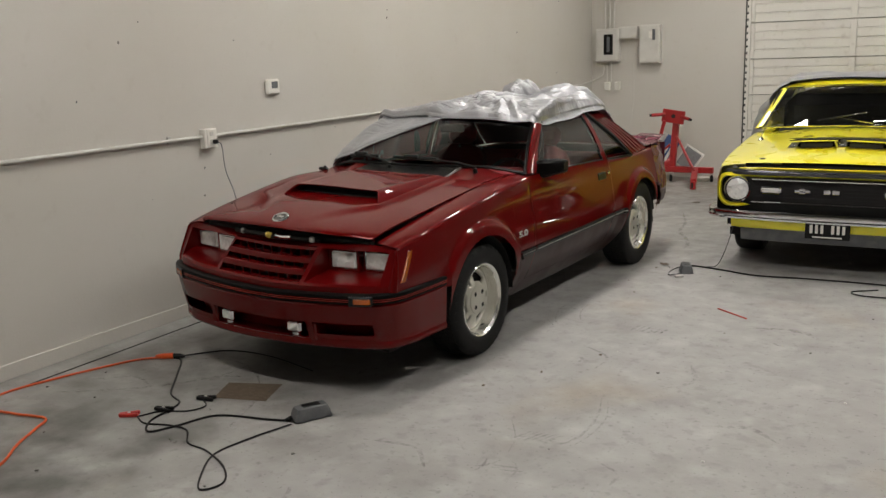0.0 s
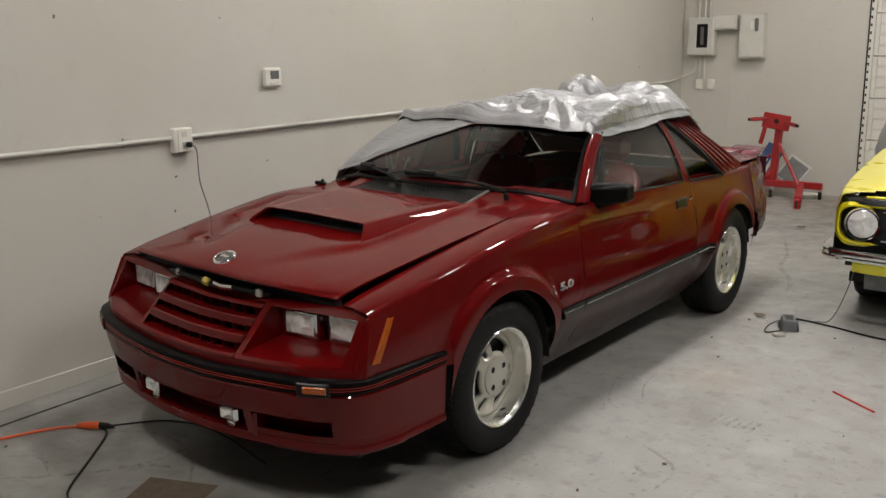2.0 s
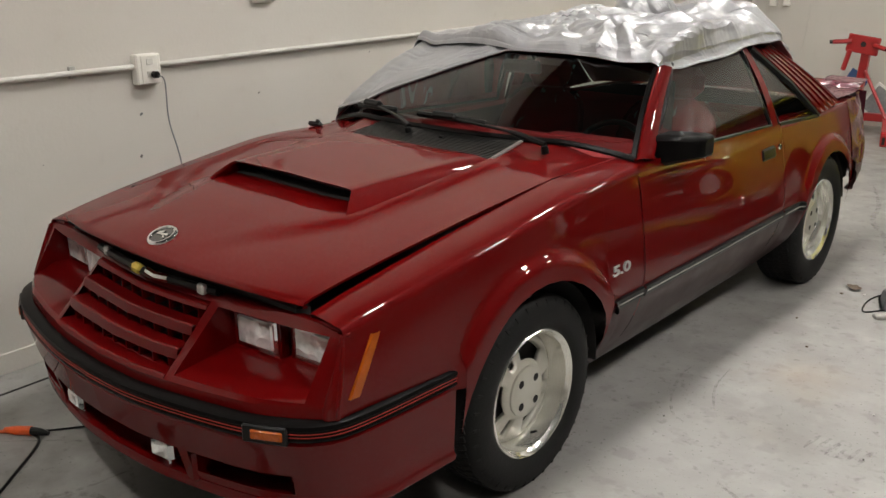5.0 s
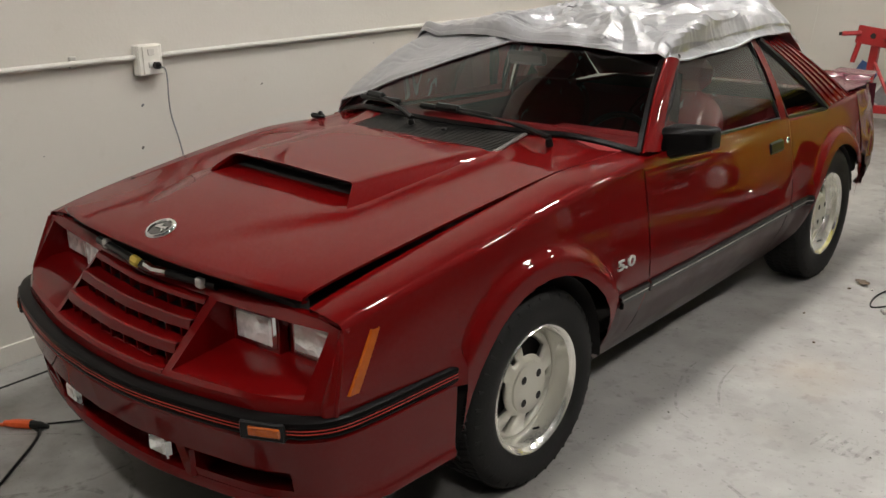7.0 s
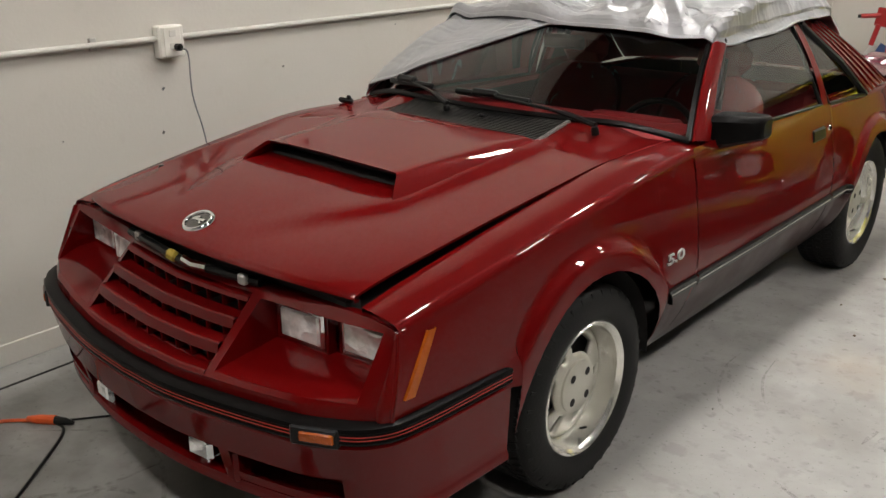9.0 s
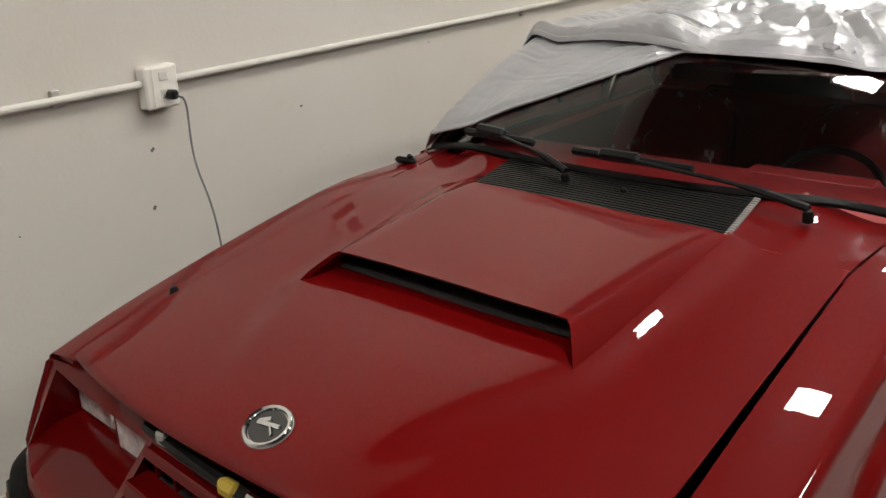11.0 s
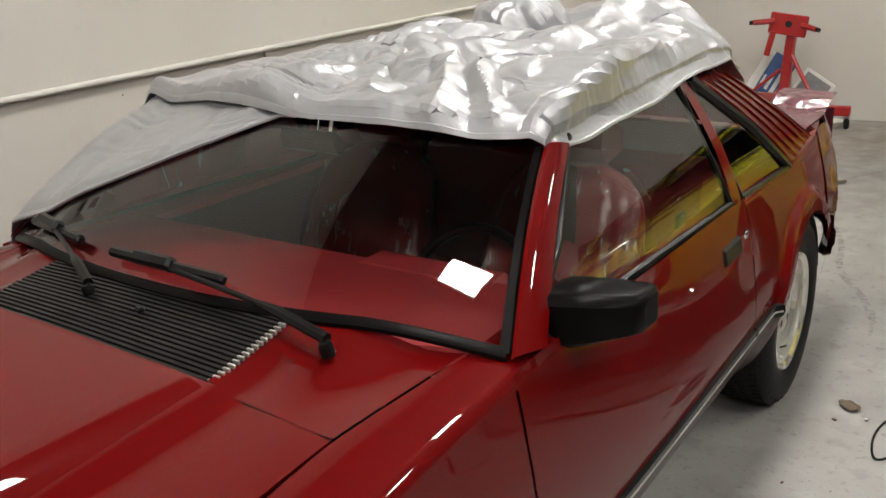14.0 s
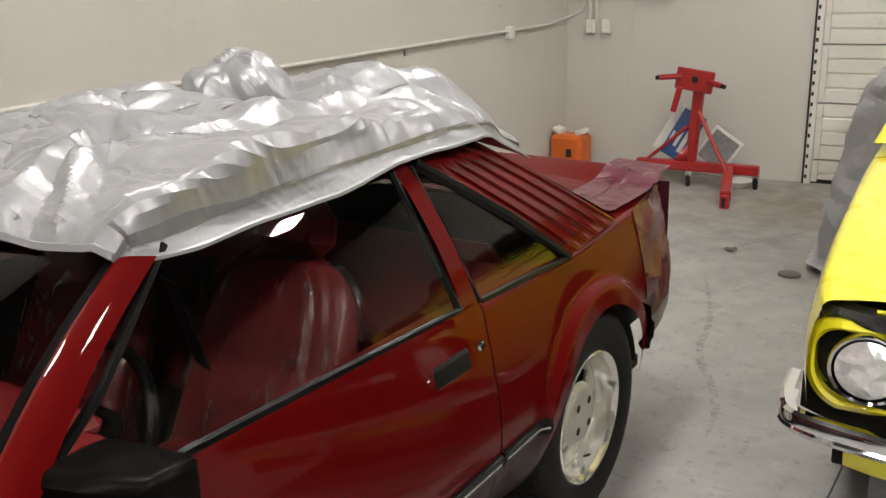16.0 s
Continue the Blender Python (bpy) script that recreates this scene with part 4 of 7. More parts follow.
# outer corner of the fender in front of the wheel
rows = []
for z in [low_top(0.745, q) for q in ZS]:
    rows.append([(0.745 + (side_x(-0.78, z) - 0.745) * k / 5, nose_y(0.745, z) * (1 - k / 5) + min(-0.742, -0.80 + max(0.0, z - 0.585) * 0.36) * (k / 5) - 0.012 * math.sin(k / 5 * math.pi), z) for k in range(6)])
pair("corner_filler", Geo().grid(rows), RED, header)
bead = [(x, nose_y(x, TOPZ) + 0.010, low_top(x, TOPZ) + 0.001) for x in (0.655, 0.69, 0.72, 0.745)]
bead += [(side_x(-0.78, z) - 0.003, min(-0.742, -0.80 + max(0.0, z - 0.585) * 0.36), z) for z in steps(low_top(0.745, TOPZ) - 0.004, 0.56, 6)]
pair("corner_bead", Geo().tube(smooth_path(bead, 4), 0.007, 8), RED, header)
# buckets
for s in (-1, 1):
    def q(x, y, z):
        return (s * x, y, z)
    g = Geo()
    x0, x1, z0, z1 = 0.31, 0.705, 0.600, 0.748
    g.grid([[q(x, nose_y(x, z0), z0), q(x, -0.775, 0.628), q(x, -0.69, 0.630)] for x in steps(x0, x1, 6)], flip=s > 0)
    g.grid([[q(x, nose_y(x, z1), z1), q(x, -0.69, z1 - 0.004)] for x in steps(x0, x1, 6)], flip=s < 0)
    g.grid([[q(x0, nose_y(x0, z), z), q(x0 + 0.015, -0.69, z)] for z in steps(z0, z1, 4)], flip=s < 0)
    g.grid([[q(x1, nose_y(x1, z), z), q(x1 - 0.006, -0.69, z)] for z in steps(z0, z1, 4)], flip=s > 0)
    part("lamp_bucket", g, RED, header, sharp=25)
    part("bucket_back", Geo().grid([[q(x, -0.689, z) for z in (0.60, 0.745)] for x in steps(x0, x1, 4)], flip=s > 0), RED, header)
    for cx, cy in ((0.412, -0.737), (0.610, -0.700)):
        m = pose(s * cx, cy, 0.686, 90, 0, s * 4)
        lamp = part("headlamp", Geo().box((0.160, 0.102, 0.050), m=m, bevel=0.006), CHROME, car, "rectangular sealed-beam headlamp")
        part("headlamp_lens", Geo().box((0.148, 0.092, 0.024), m=m @ pose(0, 0, 0.018), bevel=0.010), LENS, lamp, "fluted clear lens")
        bz = Geo()
        for w, h, dx, dz in ((0.186, 0.010, 0, 0.058), (0.186, 0.010, 0, -0.058), (0.010, 0.126, 0.088, 0), (0.010, 0.126, -0.088, 0)):
            bz.box((w, h, 0.034), m=m @ pose(dx, dz, 0.004), bevel=0.003)
        part("lamp_bezel", bz, RED, lamp, "red headlamp surround")
    part("aim_screw", Geo().lathe([(0, 0.012), (0.008, 0.012), (0.009, 0)], pose(s * 0.511, -0.715, 0.712, 90, 0, 0), 10), CHROME, header)
    # amber side marker, slanting with the nose
    rows = []
    for v in steps(0, 1, 6):
        z = 0.602 + 0.142 * v
        yc = -0.748 + 0.098 * v
        w = 0.025 - 0.006 * v
        rows.append([q(side_x(yc + o, z) + dx, yc + o, z) for o, dx in ((-w * 0.7, -0.002), (-w * 0.6, 0.007), (w * 0.6, 0.007), (w * 0.7, -0.002))])
    part("side_marker", Geo().grid(rows, flip=s > 0), AMBER, car, "amber side marker lamp")

# grille: dark sheet painting the shade behind, three open rows with fins between two broad slats
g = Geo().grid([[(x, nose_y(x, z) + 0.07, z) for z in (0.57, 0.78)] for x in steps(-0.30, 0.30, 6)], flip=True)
part("grille_shade", g, DARK, header, "dark sheet painting the shade behind the grille")
grille = part("grille", Geo().box((0.58, 0.03, 0.012), (0, nose_y(0.2, 0.60) + 0.05, 0.590), bevel=0.003), RED, car, "dark red slatted grille")
for zc, hgt in ((0.694, 0.031), (0.643, 0.033), (0.745, 0.016), (0.594, 0.014)):
    rows = [[(x, nose_y(x, zc) + o, zc + dz) for o, dz in ((0.05, hgt / 2 - 0.004), (0.002, hgt / 2), (-0.004, hgt / 2 - 0.003), (-0.004 - 0.006, -hgt / 2 + 0.003), (-0.004, -hgt / 2), (0.05, -hgt / 2 - 0.002))] for x in steps(-0.287, 0.287, 12)]
    part("slat", Geo().grid(rows), RED, grille, sharp=25)
for zc in (0.722, 0.669, 0.617):
    for k in range(-4, 5):
        x = k * 0.0625
        part("fin", Geo().box((0.004, 0.046, 0.032), (x, nose_y(x, zc) + 0.040, zc), bevel=0.001), RED, grille)

# latch clutter seen in the gap under the hood
HARN = material("yellow_tape", (0.5, 0.36, 0.05), 0.5, spots=((30, 3, 0.4, 0.7, (0.3, 0.2, 0.03), 0.6),))
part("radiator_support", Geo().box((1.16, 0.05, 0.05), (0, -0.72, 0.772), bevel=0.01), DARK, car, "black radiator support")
part("wiring_loom", Geo().tube(smooth_path([(-0.30, -0.80, 0.785), (-0.12, -0.825, 0.79), (0.02, -0.835, 0.788), (0.12, -0.828, 0.792), (0.30, -0.79, 0.785)], 5), 0.013, 8), BLACK, car, "black wiring loom")
part("tape_wrap", Geo().box((0.04, 0.028, 0.034), m=pose(-0.02, -0.842, 0.795, 10, 20, 15), bevel=0.010), HARN, car, "yellow tape wrap")
part("hose_clip", Geo().tube([(0.03, -0.838, 0.797), (0.075, -0.84, 0.793), (0.13, -0.832, 0.797)], 0.013, 8), CHROME, car, "silver hose end")
for x in (-0.235, 0.255):
    part("hood_bumper", Geo().box((0.03, 0.02, 0.03), (x, -0.812, 0.79), bevel=0.005), STEEL, car, "steel hood stop")
# flat dark sheet in place of the shaded engine bay
part("engine_shade", Geo().grid([[(x, y, 0.745) for y in (-0.74, 0.30)] for x in (-0.62, 0.62)]), DARK, car, "dark sheet painting the shade under the hood")

# ---- wheels ----
def wheel(x, y, hub_z, radius, side):
    """Alloy wheel in a wide tyre; the outer face looks along +x for side 1."""
    M = pose(x, y, hub_z, 0, 90 * side, 0)
    wr = 0.205
    w = part("wheel", Geo().lathe([(wr - 0.004, -0.005), (wr, 0.0), (wr + 0.006, 0.004), (wr + 0.010, 0.0), (wr + 0.008, -0.01)], M, 48), POLISHED, car, "polished alloy wheel")
    part("rim_barrel", Geo().lathe([(wr - 0.004, -0.005), (wr - 0.010, -0.012), (wr - 0.012, -0.060), (wr - 0.022, -0.074), (wr - 0.030, -0.150)], M, 48), POLISHED, w, "bright polished rim lip")
    R = radius
    prof = [(wr + 0.006, -0.16), (wr + 0.03, -0.205), (R - 0.03, -0.212), (R - 0.008, -0.200), (R, -0.185), (R + 0.001, -0.10), (R, -0.018), (R - 0.008, -0.003), (R - 0.030, 0.010), (R - 0.060, 0.014), (wr + 0.035, 0.011), (wr + 0.016, 0.003), (wr + 0.006, -0.006)]
    part("tyre", Geo().lathe(prof, M, 64), RUBBER, w, "black rubber tyre", sharp=50)
    g = Geo()
    n = 72
    for k in range(n):
        a = 360 * k / n
        for r0, (h0, h1), tw in ((R + 0.001, (-0.020, -0.058), 14), (R + 0.001, (-0.068, -0.100), -14), (R + 0.001, (-0.110, -0.142), 14), (R + 0.001, (-0.150, -0.186), -14)):
            g.box((0.007, 0.018, h0 - h1), m=M @ pose(0, 0, 0, 0, 0, a + tw * 0.1) @ pose(r0, 0, (h0 + h1) / 2, tw * 1.6, 0, 0), bevel=0.002)
        if k % 2 == 0:
            g.box((0.022, 0.009, 0.006), m=M @ pose(0, 0, 0, 0, 0, a) @ pose(R - 0.022, 0, 0.004, 0, 20, 0), bevel=0.001)
    part("tread", g, RUBBER, w, "siped tyre tread", smooth=False)
    # spider: three long windows and three short slots in a dished disc
    rows = []
    radii = [0.052, 0.080, 0.094, 0.105, 0.167, 0.173, wr - 0.024]
    deep = [-0.030, -0.034, -0.042, -0.050, -0.064, -0.068, -0.074]
    m = 72
    for k in range(m):
        a = 2 * math.pi * k / m
        rows.append([M @ Vector((r * math.cos(a), r * math.sin(a), h)) for r, h in zip(radii, deep)])

    def open_cell(i, j):
        d = (i * 360 / m) % 120
        if 5 <= d < 65 and j == 3:
            return False
        return not (80 <= d < 95 and j == 3)
    spider = Geo().grid(rows, keep=open_cell, close_u=True, flip=True)
    part("spider", spider, ALLOY, w, "cast alloy wheel face with slots", solid=0.022, sharp=40)
    part("hub_cap", Geo().lathe([(0, -0.025), (0.040, -0.025), (0.080, -0.027), (0.085, -0.030), (0.086, -0.040)], M, 40), ALLOY, w)
    part("brake_disc", Geo().lathe([(0, -0.10), (0.175, -0.10)], M, 32), DARK, w, "dark brake behind the spokes")
    for k in range(4):
        a = math.radians(45 + 90 * k)
        hole = Geo().lathe([(0, -0.0262), (0.0135, -0.0262)], M @ Matrix.Translation((0.055 * math.cos(a), 0.055 * math.sin(a), 0.0022)), 16)
        part("lug_hole", hole, DARK, w, "dark lug hole")
    part("valve", Geo().tube([M @ Vector((0.168, 0.04, -0.04)), M @ Vector((0.155, 0.038, -0.018))], 0.004, 6), BLACK, w)


wheel(0.802, 0.008, 0.325, 0.325, 1)
wheel(0.802, 2.545, 0.340, 0.340, 1)
wheel(-0.802, 0.008, 0.325, 0.325, -1)
wheel(-0.802, 2.545, 0.340, 0.340, -1)

# ---- small outside parts ----
for s in (1,):
    # door mirror: wedge-shaped black housing
    rows = []
    for u, top, bot, yf, yb in ((0.0, 0.044, -0.078, 0.79, 0.90), (0.12, 0.052, -0.072, 0.778, 0.905), (0.5, 0.052, -0.054, 0.795, 0.918), (0.90, 0.047, -0.036, 0.830, 0.932), (0.97, 0.043, -0.031, 0.842, 0.932), (1.0, 0.034, -0.024, 0.856, 0.926)):
        x, zc = 0.742 + 0.182 * u, 0.985 + 0.008 * u
        rows.append([(s * x, yy, zc + zz) for yy, zz in ((yf + 0.030, bot * 0.96), (yf + 0.006, bot * 0.72), (yf + 0.004, top * 0.62), (yf + 0.018, top * 0.93), (yf + 0.034, top), (yb - 0.006, top), (yb, top * 0.9), (yb, bot * 0.92), (yb - 0.010, bot))])
    g = Geo().grid(rows, close_v=True, flip=(s > 0))
    n0 = len(g.v)
    g.f.append(tuple(range(n0 - 9, n0)) if s < 0 else tuple(range(n0 - 9, n0))[::-1])
    mir = part("door_mirror", g, STRIP, car, "black wedge-shaped door mirror", sharp=40)
    part("mirror_glass", Geo().box((0.110, 0.004, 0.09), (s * 0.845, 0.918, 0.99), bevel=0.001), CHROME, mir)
    part("mirror_foot", Geo().box((0.05, 0.12, 0.035), (s * 0.768, 0.86, 0.955), bevel=0.012), BLACK, mir)
for s in (-1, 1):
    # flush door handle and lock
    hx = side_x(1.757, 0.82)
    h = part("door_handle", Geo().box((0.020, 0.150, 0.056), m=pose(s * (hx - 0.002), 1.757, 0.818, 0, -s * 10, 0), bevel=0.010), BLACK, doors[0 if s > 0 else 1], "black flush door handle")
    part("lock", Geo().lathe([(0, 0.006), (0.010, 0.006), (0.013, 0.003), (0.014, 0)], pose(s * side_x(1.888, 0.826), 1.888, 0.828, 0, 90 * s, 0), 16), CHROME, doors[0 if s > 0 else 1], "chrome door lock")

# number badge on the fender, and its letters
BADGE = material("badge_silver", (0.5, 0.5, 0.48), 0.45, 0.3, spots=((30, 3, 0.4, 0.7, (0.45, 0.45, 0.43), 0.5),))
for s in (-1, 1):
    cu = bpy.data.curves.new("displacement_badge", "FONT")
    cu.body, cu.size, cu.extrude, cu.offset = "5.0", 0.050, 0.0025, 0.0012
    cu.align_x, cu.align_y = "CENTER", "CENTER"
    cu.materials.append(BADGE)
    tmp = new("displacement_badge", cu)
    x = side_x(0.463, 0.632)
    tmp.matrix_basis = Matrix.Translation((s * (x + 0.002), 0.463, 0.632)) @ Matrix(((0, 0, s, 0), (s, 0, 0, 0), (0, 1, 0, 0), (0, 0, 0, 1))) @ Matrix.Diagonal((1.9, 1, 1, 1))
    tmp.parent = fenders[0 if s > 0 else 1]
    tagged(tmp, "silver 5.0 badge")

# aerial base on the far fender, hood washer jet dimple
part("aerial_base", Geo().box((0.075, 0.030, 0.022), m=pose(-0.715, 0.47, cowl_z(0.70, 0.47) + 0.012, 0, 0, 12), bevel=0.010).box((0.02, 0.02, 0.02), (-0.70, 0.472, cowl_z(0.7, 0.47) + 0.024), bevel=0.006), BLACK, car, "black aerial base")
part("hood_pin", Geo().lathe([(0, 0.016), (0.008, 0.015), (0.012, 0.006), (0.013, 0)], pose(-0.66, -0.46, soft(Z_SHOULDER, -0.46, 0.15) + 0.012), 12), BLACK, car, "small black hood stop")

# wipers
def wiper(pivot, elbow, tip0, tip1, name="wiper"):
    w = part(name, Geo().lathe([(0, 0.028), (0.009, 0.028), (0.013, 0.021), (0.014, 0)], Matrix.Translation(pivot) @ pose(0, 0, -0.004, 15, 0, 0), 14), BLACK, car, "black windscreen wiper")
    p, e = Vector(pivot) + Vector((0, 0, 0.026)), Vector(elbow)
    part("wiper_arm", Geo().tube(smooth_path([p, p + (e - p) * 0.35 + Vector((0, 0, 0.012)), e], 5), [0.011] * 5 + [0.006] * 6, 8), BLACK, w)
    a, b = Vector(tip0), Vector(tip1)
    d = (b - a)
    ang = math.degrees(math.atan2(d.y, d.x))
    mid = (a + b) / 2
    tilt = math.degrees(math.asin(d.z / d.length))
    part("wiper_blade", Geo().box((d.length, 0.022, 0.022), m=Matrix.Translation(mid) @ pose(0, 0, 0, 0, 0, ang) @ pose(0, 0, 0, -40, -tilt, 0), bevel=0.006).box((0.12, 0.030, 0.030), m=Matrix.Translation(e + Vector((0, 0, 0.004))) @ pose(0, 0, 0, -40, 0, ang), bevel=0.007), BLACK, w, "black wiper blade")


def on_glass(u, v, lift=0.022):
    p = Vector(screen_point(u, v))
    return p + Vector((0, -0.6, 0.8)) * lift


wiper((0.50, 0.478, cowl_z(0.5, 0.478)), on_glass(-0.02, 0.085), on_glass(-0.22, 0.085), on_glass(0.26, 0.075))
wiper((-0.13, 0.445, cowl_z(0.13, 0.445)), on_glass(-0.64, 0.10), on_glass(-0.80, 0.09), on_glass(-0.40, 0.09))

# ---- cabin ----
part("cabin_floor", Geo().box((1.36, 2.3, 0.05), (0, 1.6, 0.32)), DARK, car, "dark cabin floor")
rows = [[(x, y, z) for y, z in ((glass_base(x) + 0.045, 0.90), (glass_base(x) + 0.075, 0.945), (0.84, 0.962), (0.98, 0.955), (1.03, 0.92), (1.02, 0.70))] for x in steps(-0.68, 0.68, 12)]
dash = part("dashboard", Geo().grid(rows), SEATRED, car, "dark red padded dashboard")
part("instrument_hood", Geo().box((0.38, 0.12, 0.045), (0.36, 0.985, 0.938), bevel=0.018), SEATRED, dash)
pair("cabin_wall", Geo().grid([[(0.715, y, z) for z in (0.33, 0.92)] for y in (0.62, 2.5)]), SEATRED, car, "dark red door trim")
WHEEL_M = pose(0.37, 1.12, 0.835, 62, 0, 0)
ring = [WHEEL_M @ Vector((0.175 * math.cos(a), 0.175 * math.sin(a), 0)) for a in steps(0, 2 * math.pi, 40)]
sw = part("steering_wheel", Geo().tube(ring, 0.013, 8), BLACK, car, "black steering wheel")
part("steering_hub", Geo().box((0.30, 0.035, 0.02), m=WHEEL_M @ pose(0, -0.02, -0.02), bevel=0.008).box((0.10, 0.10, 0.03), m=WHEEL_M @ pose(0, 0, -0.03), bevel=0.015), BLACK, sw)


def seat_point(x, y, a, v, grow=0.0):
    """Backrest of a bucket seat: a rounds it from flank to flank, v goes from the cushion up to the crown."""
    w = (0.255 - 0.055 * v ** 2) * math.sqrt(max(0.0, 1 - max(0.0, (v - 0.72) / 0.30) ** 2.4)) + grow
    d = (0.085 - 0.025 * v) * (0.55 + 0.45 * math.sqrt(max(0.0, 1 - max(0.0, (v - 0.72) / 0.30) ** 2))) + grow
    c, q = math.cos(a), math.sin(a)
    bolster = 0.030 * max(0.0, abs(c) - 0.55) * (1 - v) * (1.0 if q < 0 else 0.0)
    return Vector((x + w * math.copysign(abs(c) ** 0.7, c), y + 0.20 + 0.20 * v + d * math.copysign(abs(q) ** 0.8, q) - bolster * 2, 0.54 + 0.49 * v))


def seat(x, y):
    rows = []
    for v in steps(0, 1, 10):
        rows.append([(x + (0.25 - 0.02 * abs(v - 0.5)) * math.copysign(abs(math.cos(a)) ** 0.5, math.cos(a)), y - 0.27 + 0.50 * v, 0.50 + 0.10 * math.copysign(abs(math.sin(a)) ** 0.6, math.sin(a)) + 0.02 * (1 - v) + 0.015 * abs(math.cos(a))) for a in steps(0, 2 * math.pi * 23 / 24, 23)])
    g = Geo().grid(rows, close_v=True, flip=True)
    g.f += [tuple(range(24)), tuple(range(len(g.v) - 24, len(g.v)))[::-1]]
    base = part("seat", g, SEATRED, car, "dark red vinyl bucket seat", sharp=60)
    g = Geo().grid([[seat_point(x, y, a, v) for a in steps(0, 2 * math.pi * 27 / 28, 27)] for v in steps(0, 1, 14)], close_v=True)
    g.f.append(tuple(range(len(g.v) - 28, len(g.v))))
    part("backrest", g, SEATRED, base, sharp=60)
    part("headrest", Geo().box((0.25, 0.09, 0.14), m=pose(x, y + 0.42, 1.10, -12, 0, 0), bevel=0.045), SEATRED, base)
    # thin protective film pulled over the seat
    film = [[seat_point(x, y, math.pi * (1.5 + 0.60 * u), v, 0.006) + Vector((0, 0, 0.012 * v)) for v in steps(0.0, 0.97, 80)] for u in steps(-1, 1, 100)]
    film = settle(film, lambda i, j: 0.9 * creases(i * 0.006 + x, j * 0.0016, 21.0 + x, 2) + 0.5 * creases(i * 0.006 + x, j * 0.006, 31.0 + x, 4))
    part("seat_film", Geo().grid(film), FILM, base, "clear crinkled plastic seat cover", sharp=30)


seat(0.36, 1.34)
seat(-0.36, 1.34)
part("rear_seat", Geo().box((1.20, 0.42, 0.16), (0, 2.05, 0.52), bevel=0.05).box((1.20, 0.14, 0.42), m=pose(0, 2.30, 0.72, -16, 0, 0), bevel=0.05), SEATRED, car, "dark red rear bench")
part("belt_strap", Geo().box((0.040, 0.004, 0.24), m=pose(0.60, 1.20, 1.08, 24, 14, 0), bevel=0.001), BLACK, car, "black seat belt strap")
part("inner_mirror", Geo().box((0.20, 0.03, 0.06), m=pose(0.0, 1.02, 1.215, 12, 0, 0), bevel=0.02), BLACK, car, "black interior mirror")
part("headliner", Geo().grid([[(x, y, 1.262 - 0.04 * abs(x / 0.6) ** 2) for y in steps(1.08, 2.2, 4)] for x in steps(-0.58, 0.58, 6)], flip=True), SEATRED, car, "dark red headliner")


# the nose sits a little higher on one side, tapering out towards the cowl
def inside(ob, top):
    while ob is not None and ob is not top:
        if ob.name.startswith("wheel"):
            return False
        ob = ob.parent
    return ob is top


for ob in scene.objects:
    if ob.type == "MESH" and inside(ob, car):
        for v in ob.data.vertices:
            k = max(0.0, min(1.15, (0.15 - v.co.x) / 0.8))
            f = max(0.0, min(1.0, (0.62 - v.co.y) / 0.5))
            if k and f:
                v.co.z += 0.027 * k * f * f * (3 - 2 * f) * min(1.0, max(0.0, (v.co.z - 0.25) / 0.3))

# ---- silver car cover bunched on the roof ----
def gauss(x, y, cx, cy, rx, ry):
    return math.exp(-((x - cx) / rx) ** 2 - ((y - cy) / ry) ** 2)


def rope(x, y, path, h, width):
    """A long rounded fold along a path."""
    best = 9.0
    for (ax, ay), (bx, by) in zip(path, path[1:]):
        dx, dy = bx - ax, by - ay
        t = max(0.0, min(1.0, ((x - ax) * dx + (y - ay) * dy) / (dx * dx + dy * dy)))
        best = min(best, math.hypot(x - ax - t * dx, y - ay - t * dy))
    k = max(0.0, 1 - best / width)
    return h * k ** 0.8


ROPES = (([(-0.10, 1.70), (0.04, 1.42), (0.20, 1.24), (0.42, 1.17)], 0.050, 0.085), ([(0.40, 1.22), (0.50, 1.40), (0.54, 1.7), (0.52, 2.14)], 0.030, 0.12),
         ([(0.16, 1.90), (0.38, 1.98), (0.50, 2.24)], 0.040, 0.10), ([(-0.5, 1.16), (-0.2, 1.09), (0.1, 1.07), (0.5, 1.12)], 0.018, 0.04),
         ([(0.05, 1.30), (0.30, 1.55), (0.42, 1.90)], 0.036, 0.07), ([(-0.35, 1.30), (0.0, 1.55), (0.15, 1.75)], 0.035, 0.07))


HEM = [(0.95, 0.012), (1.10, 0.020), (1.2, 0.027), (1.4, 0.028), (1.6, 0.018), (1.8, 0.002), (1.95, -0.004), (2.2, -0.006), (2.5, 0.006)]
RIDGE = [(0.95, 0.0), (1.08, 0.030), (1.2, 0.058), (1.5, 0.046), (1.8, 0.028), (2.05, 0.008), (2.2, 0.0)]


def roof_at(uc, k):
    """The roof under the cover, k from the windscreen back to the hatch."""
    y0 = 0.985 + 0.10 * abs(uc) ** 2.2
    y = y0 + (2.46 - y0) * k
    return Vector((0.605 * uc, y, 1.312 - 0.045 * abs(uc) ** 2.4 - 0.02 * abs((y - 1.6) / 0.8) ** 2 - max(0, y - 2.25) * 0.30))


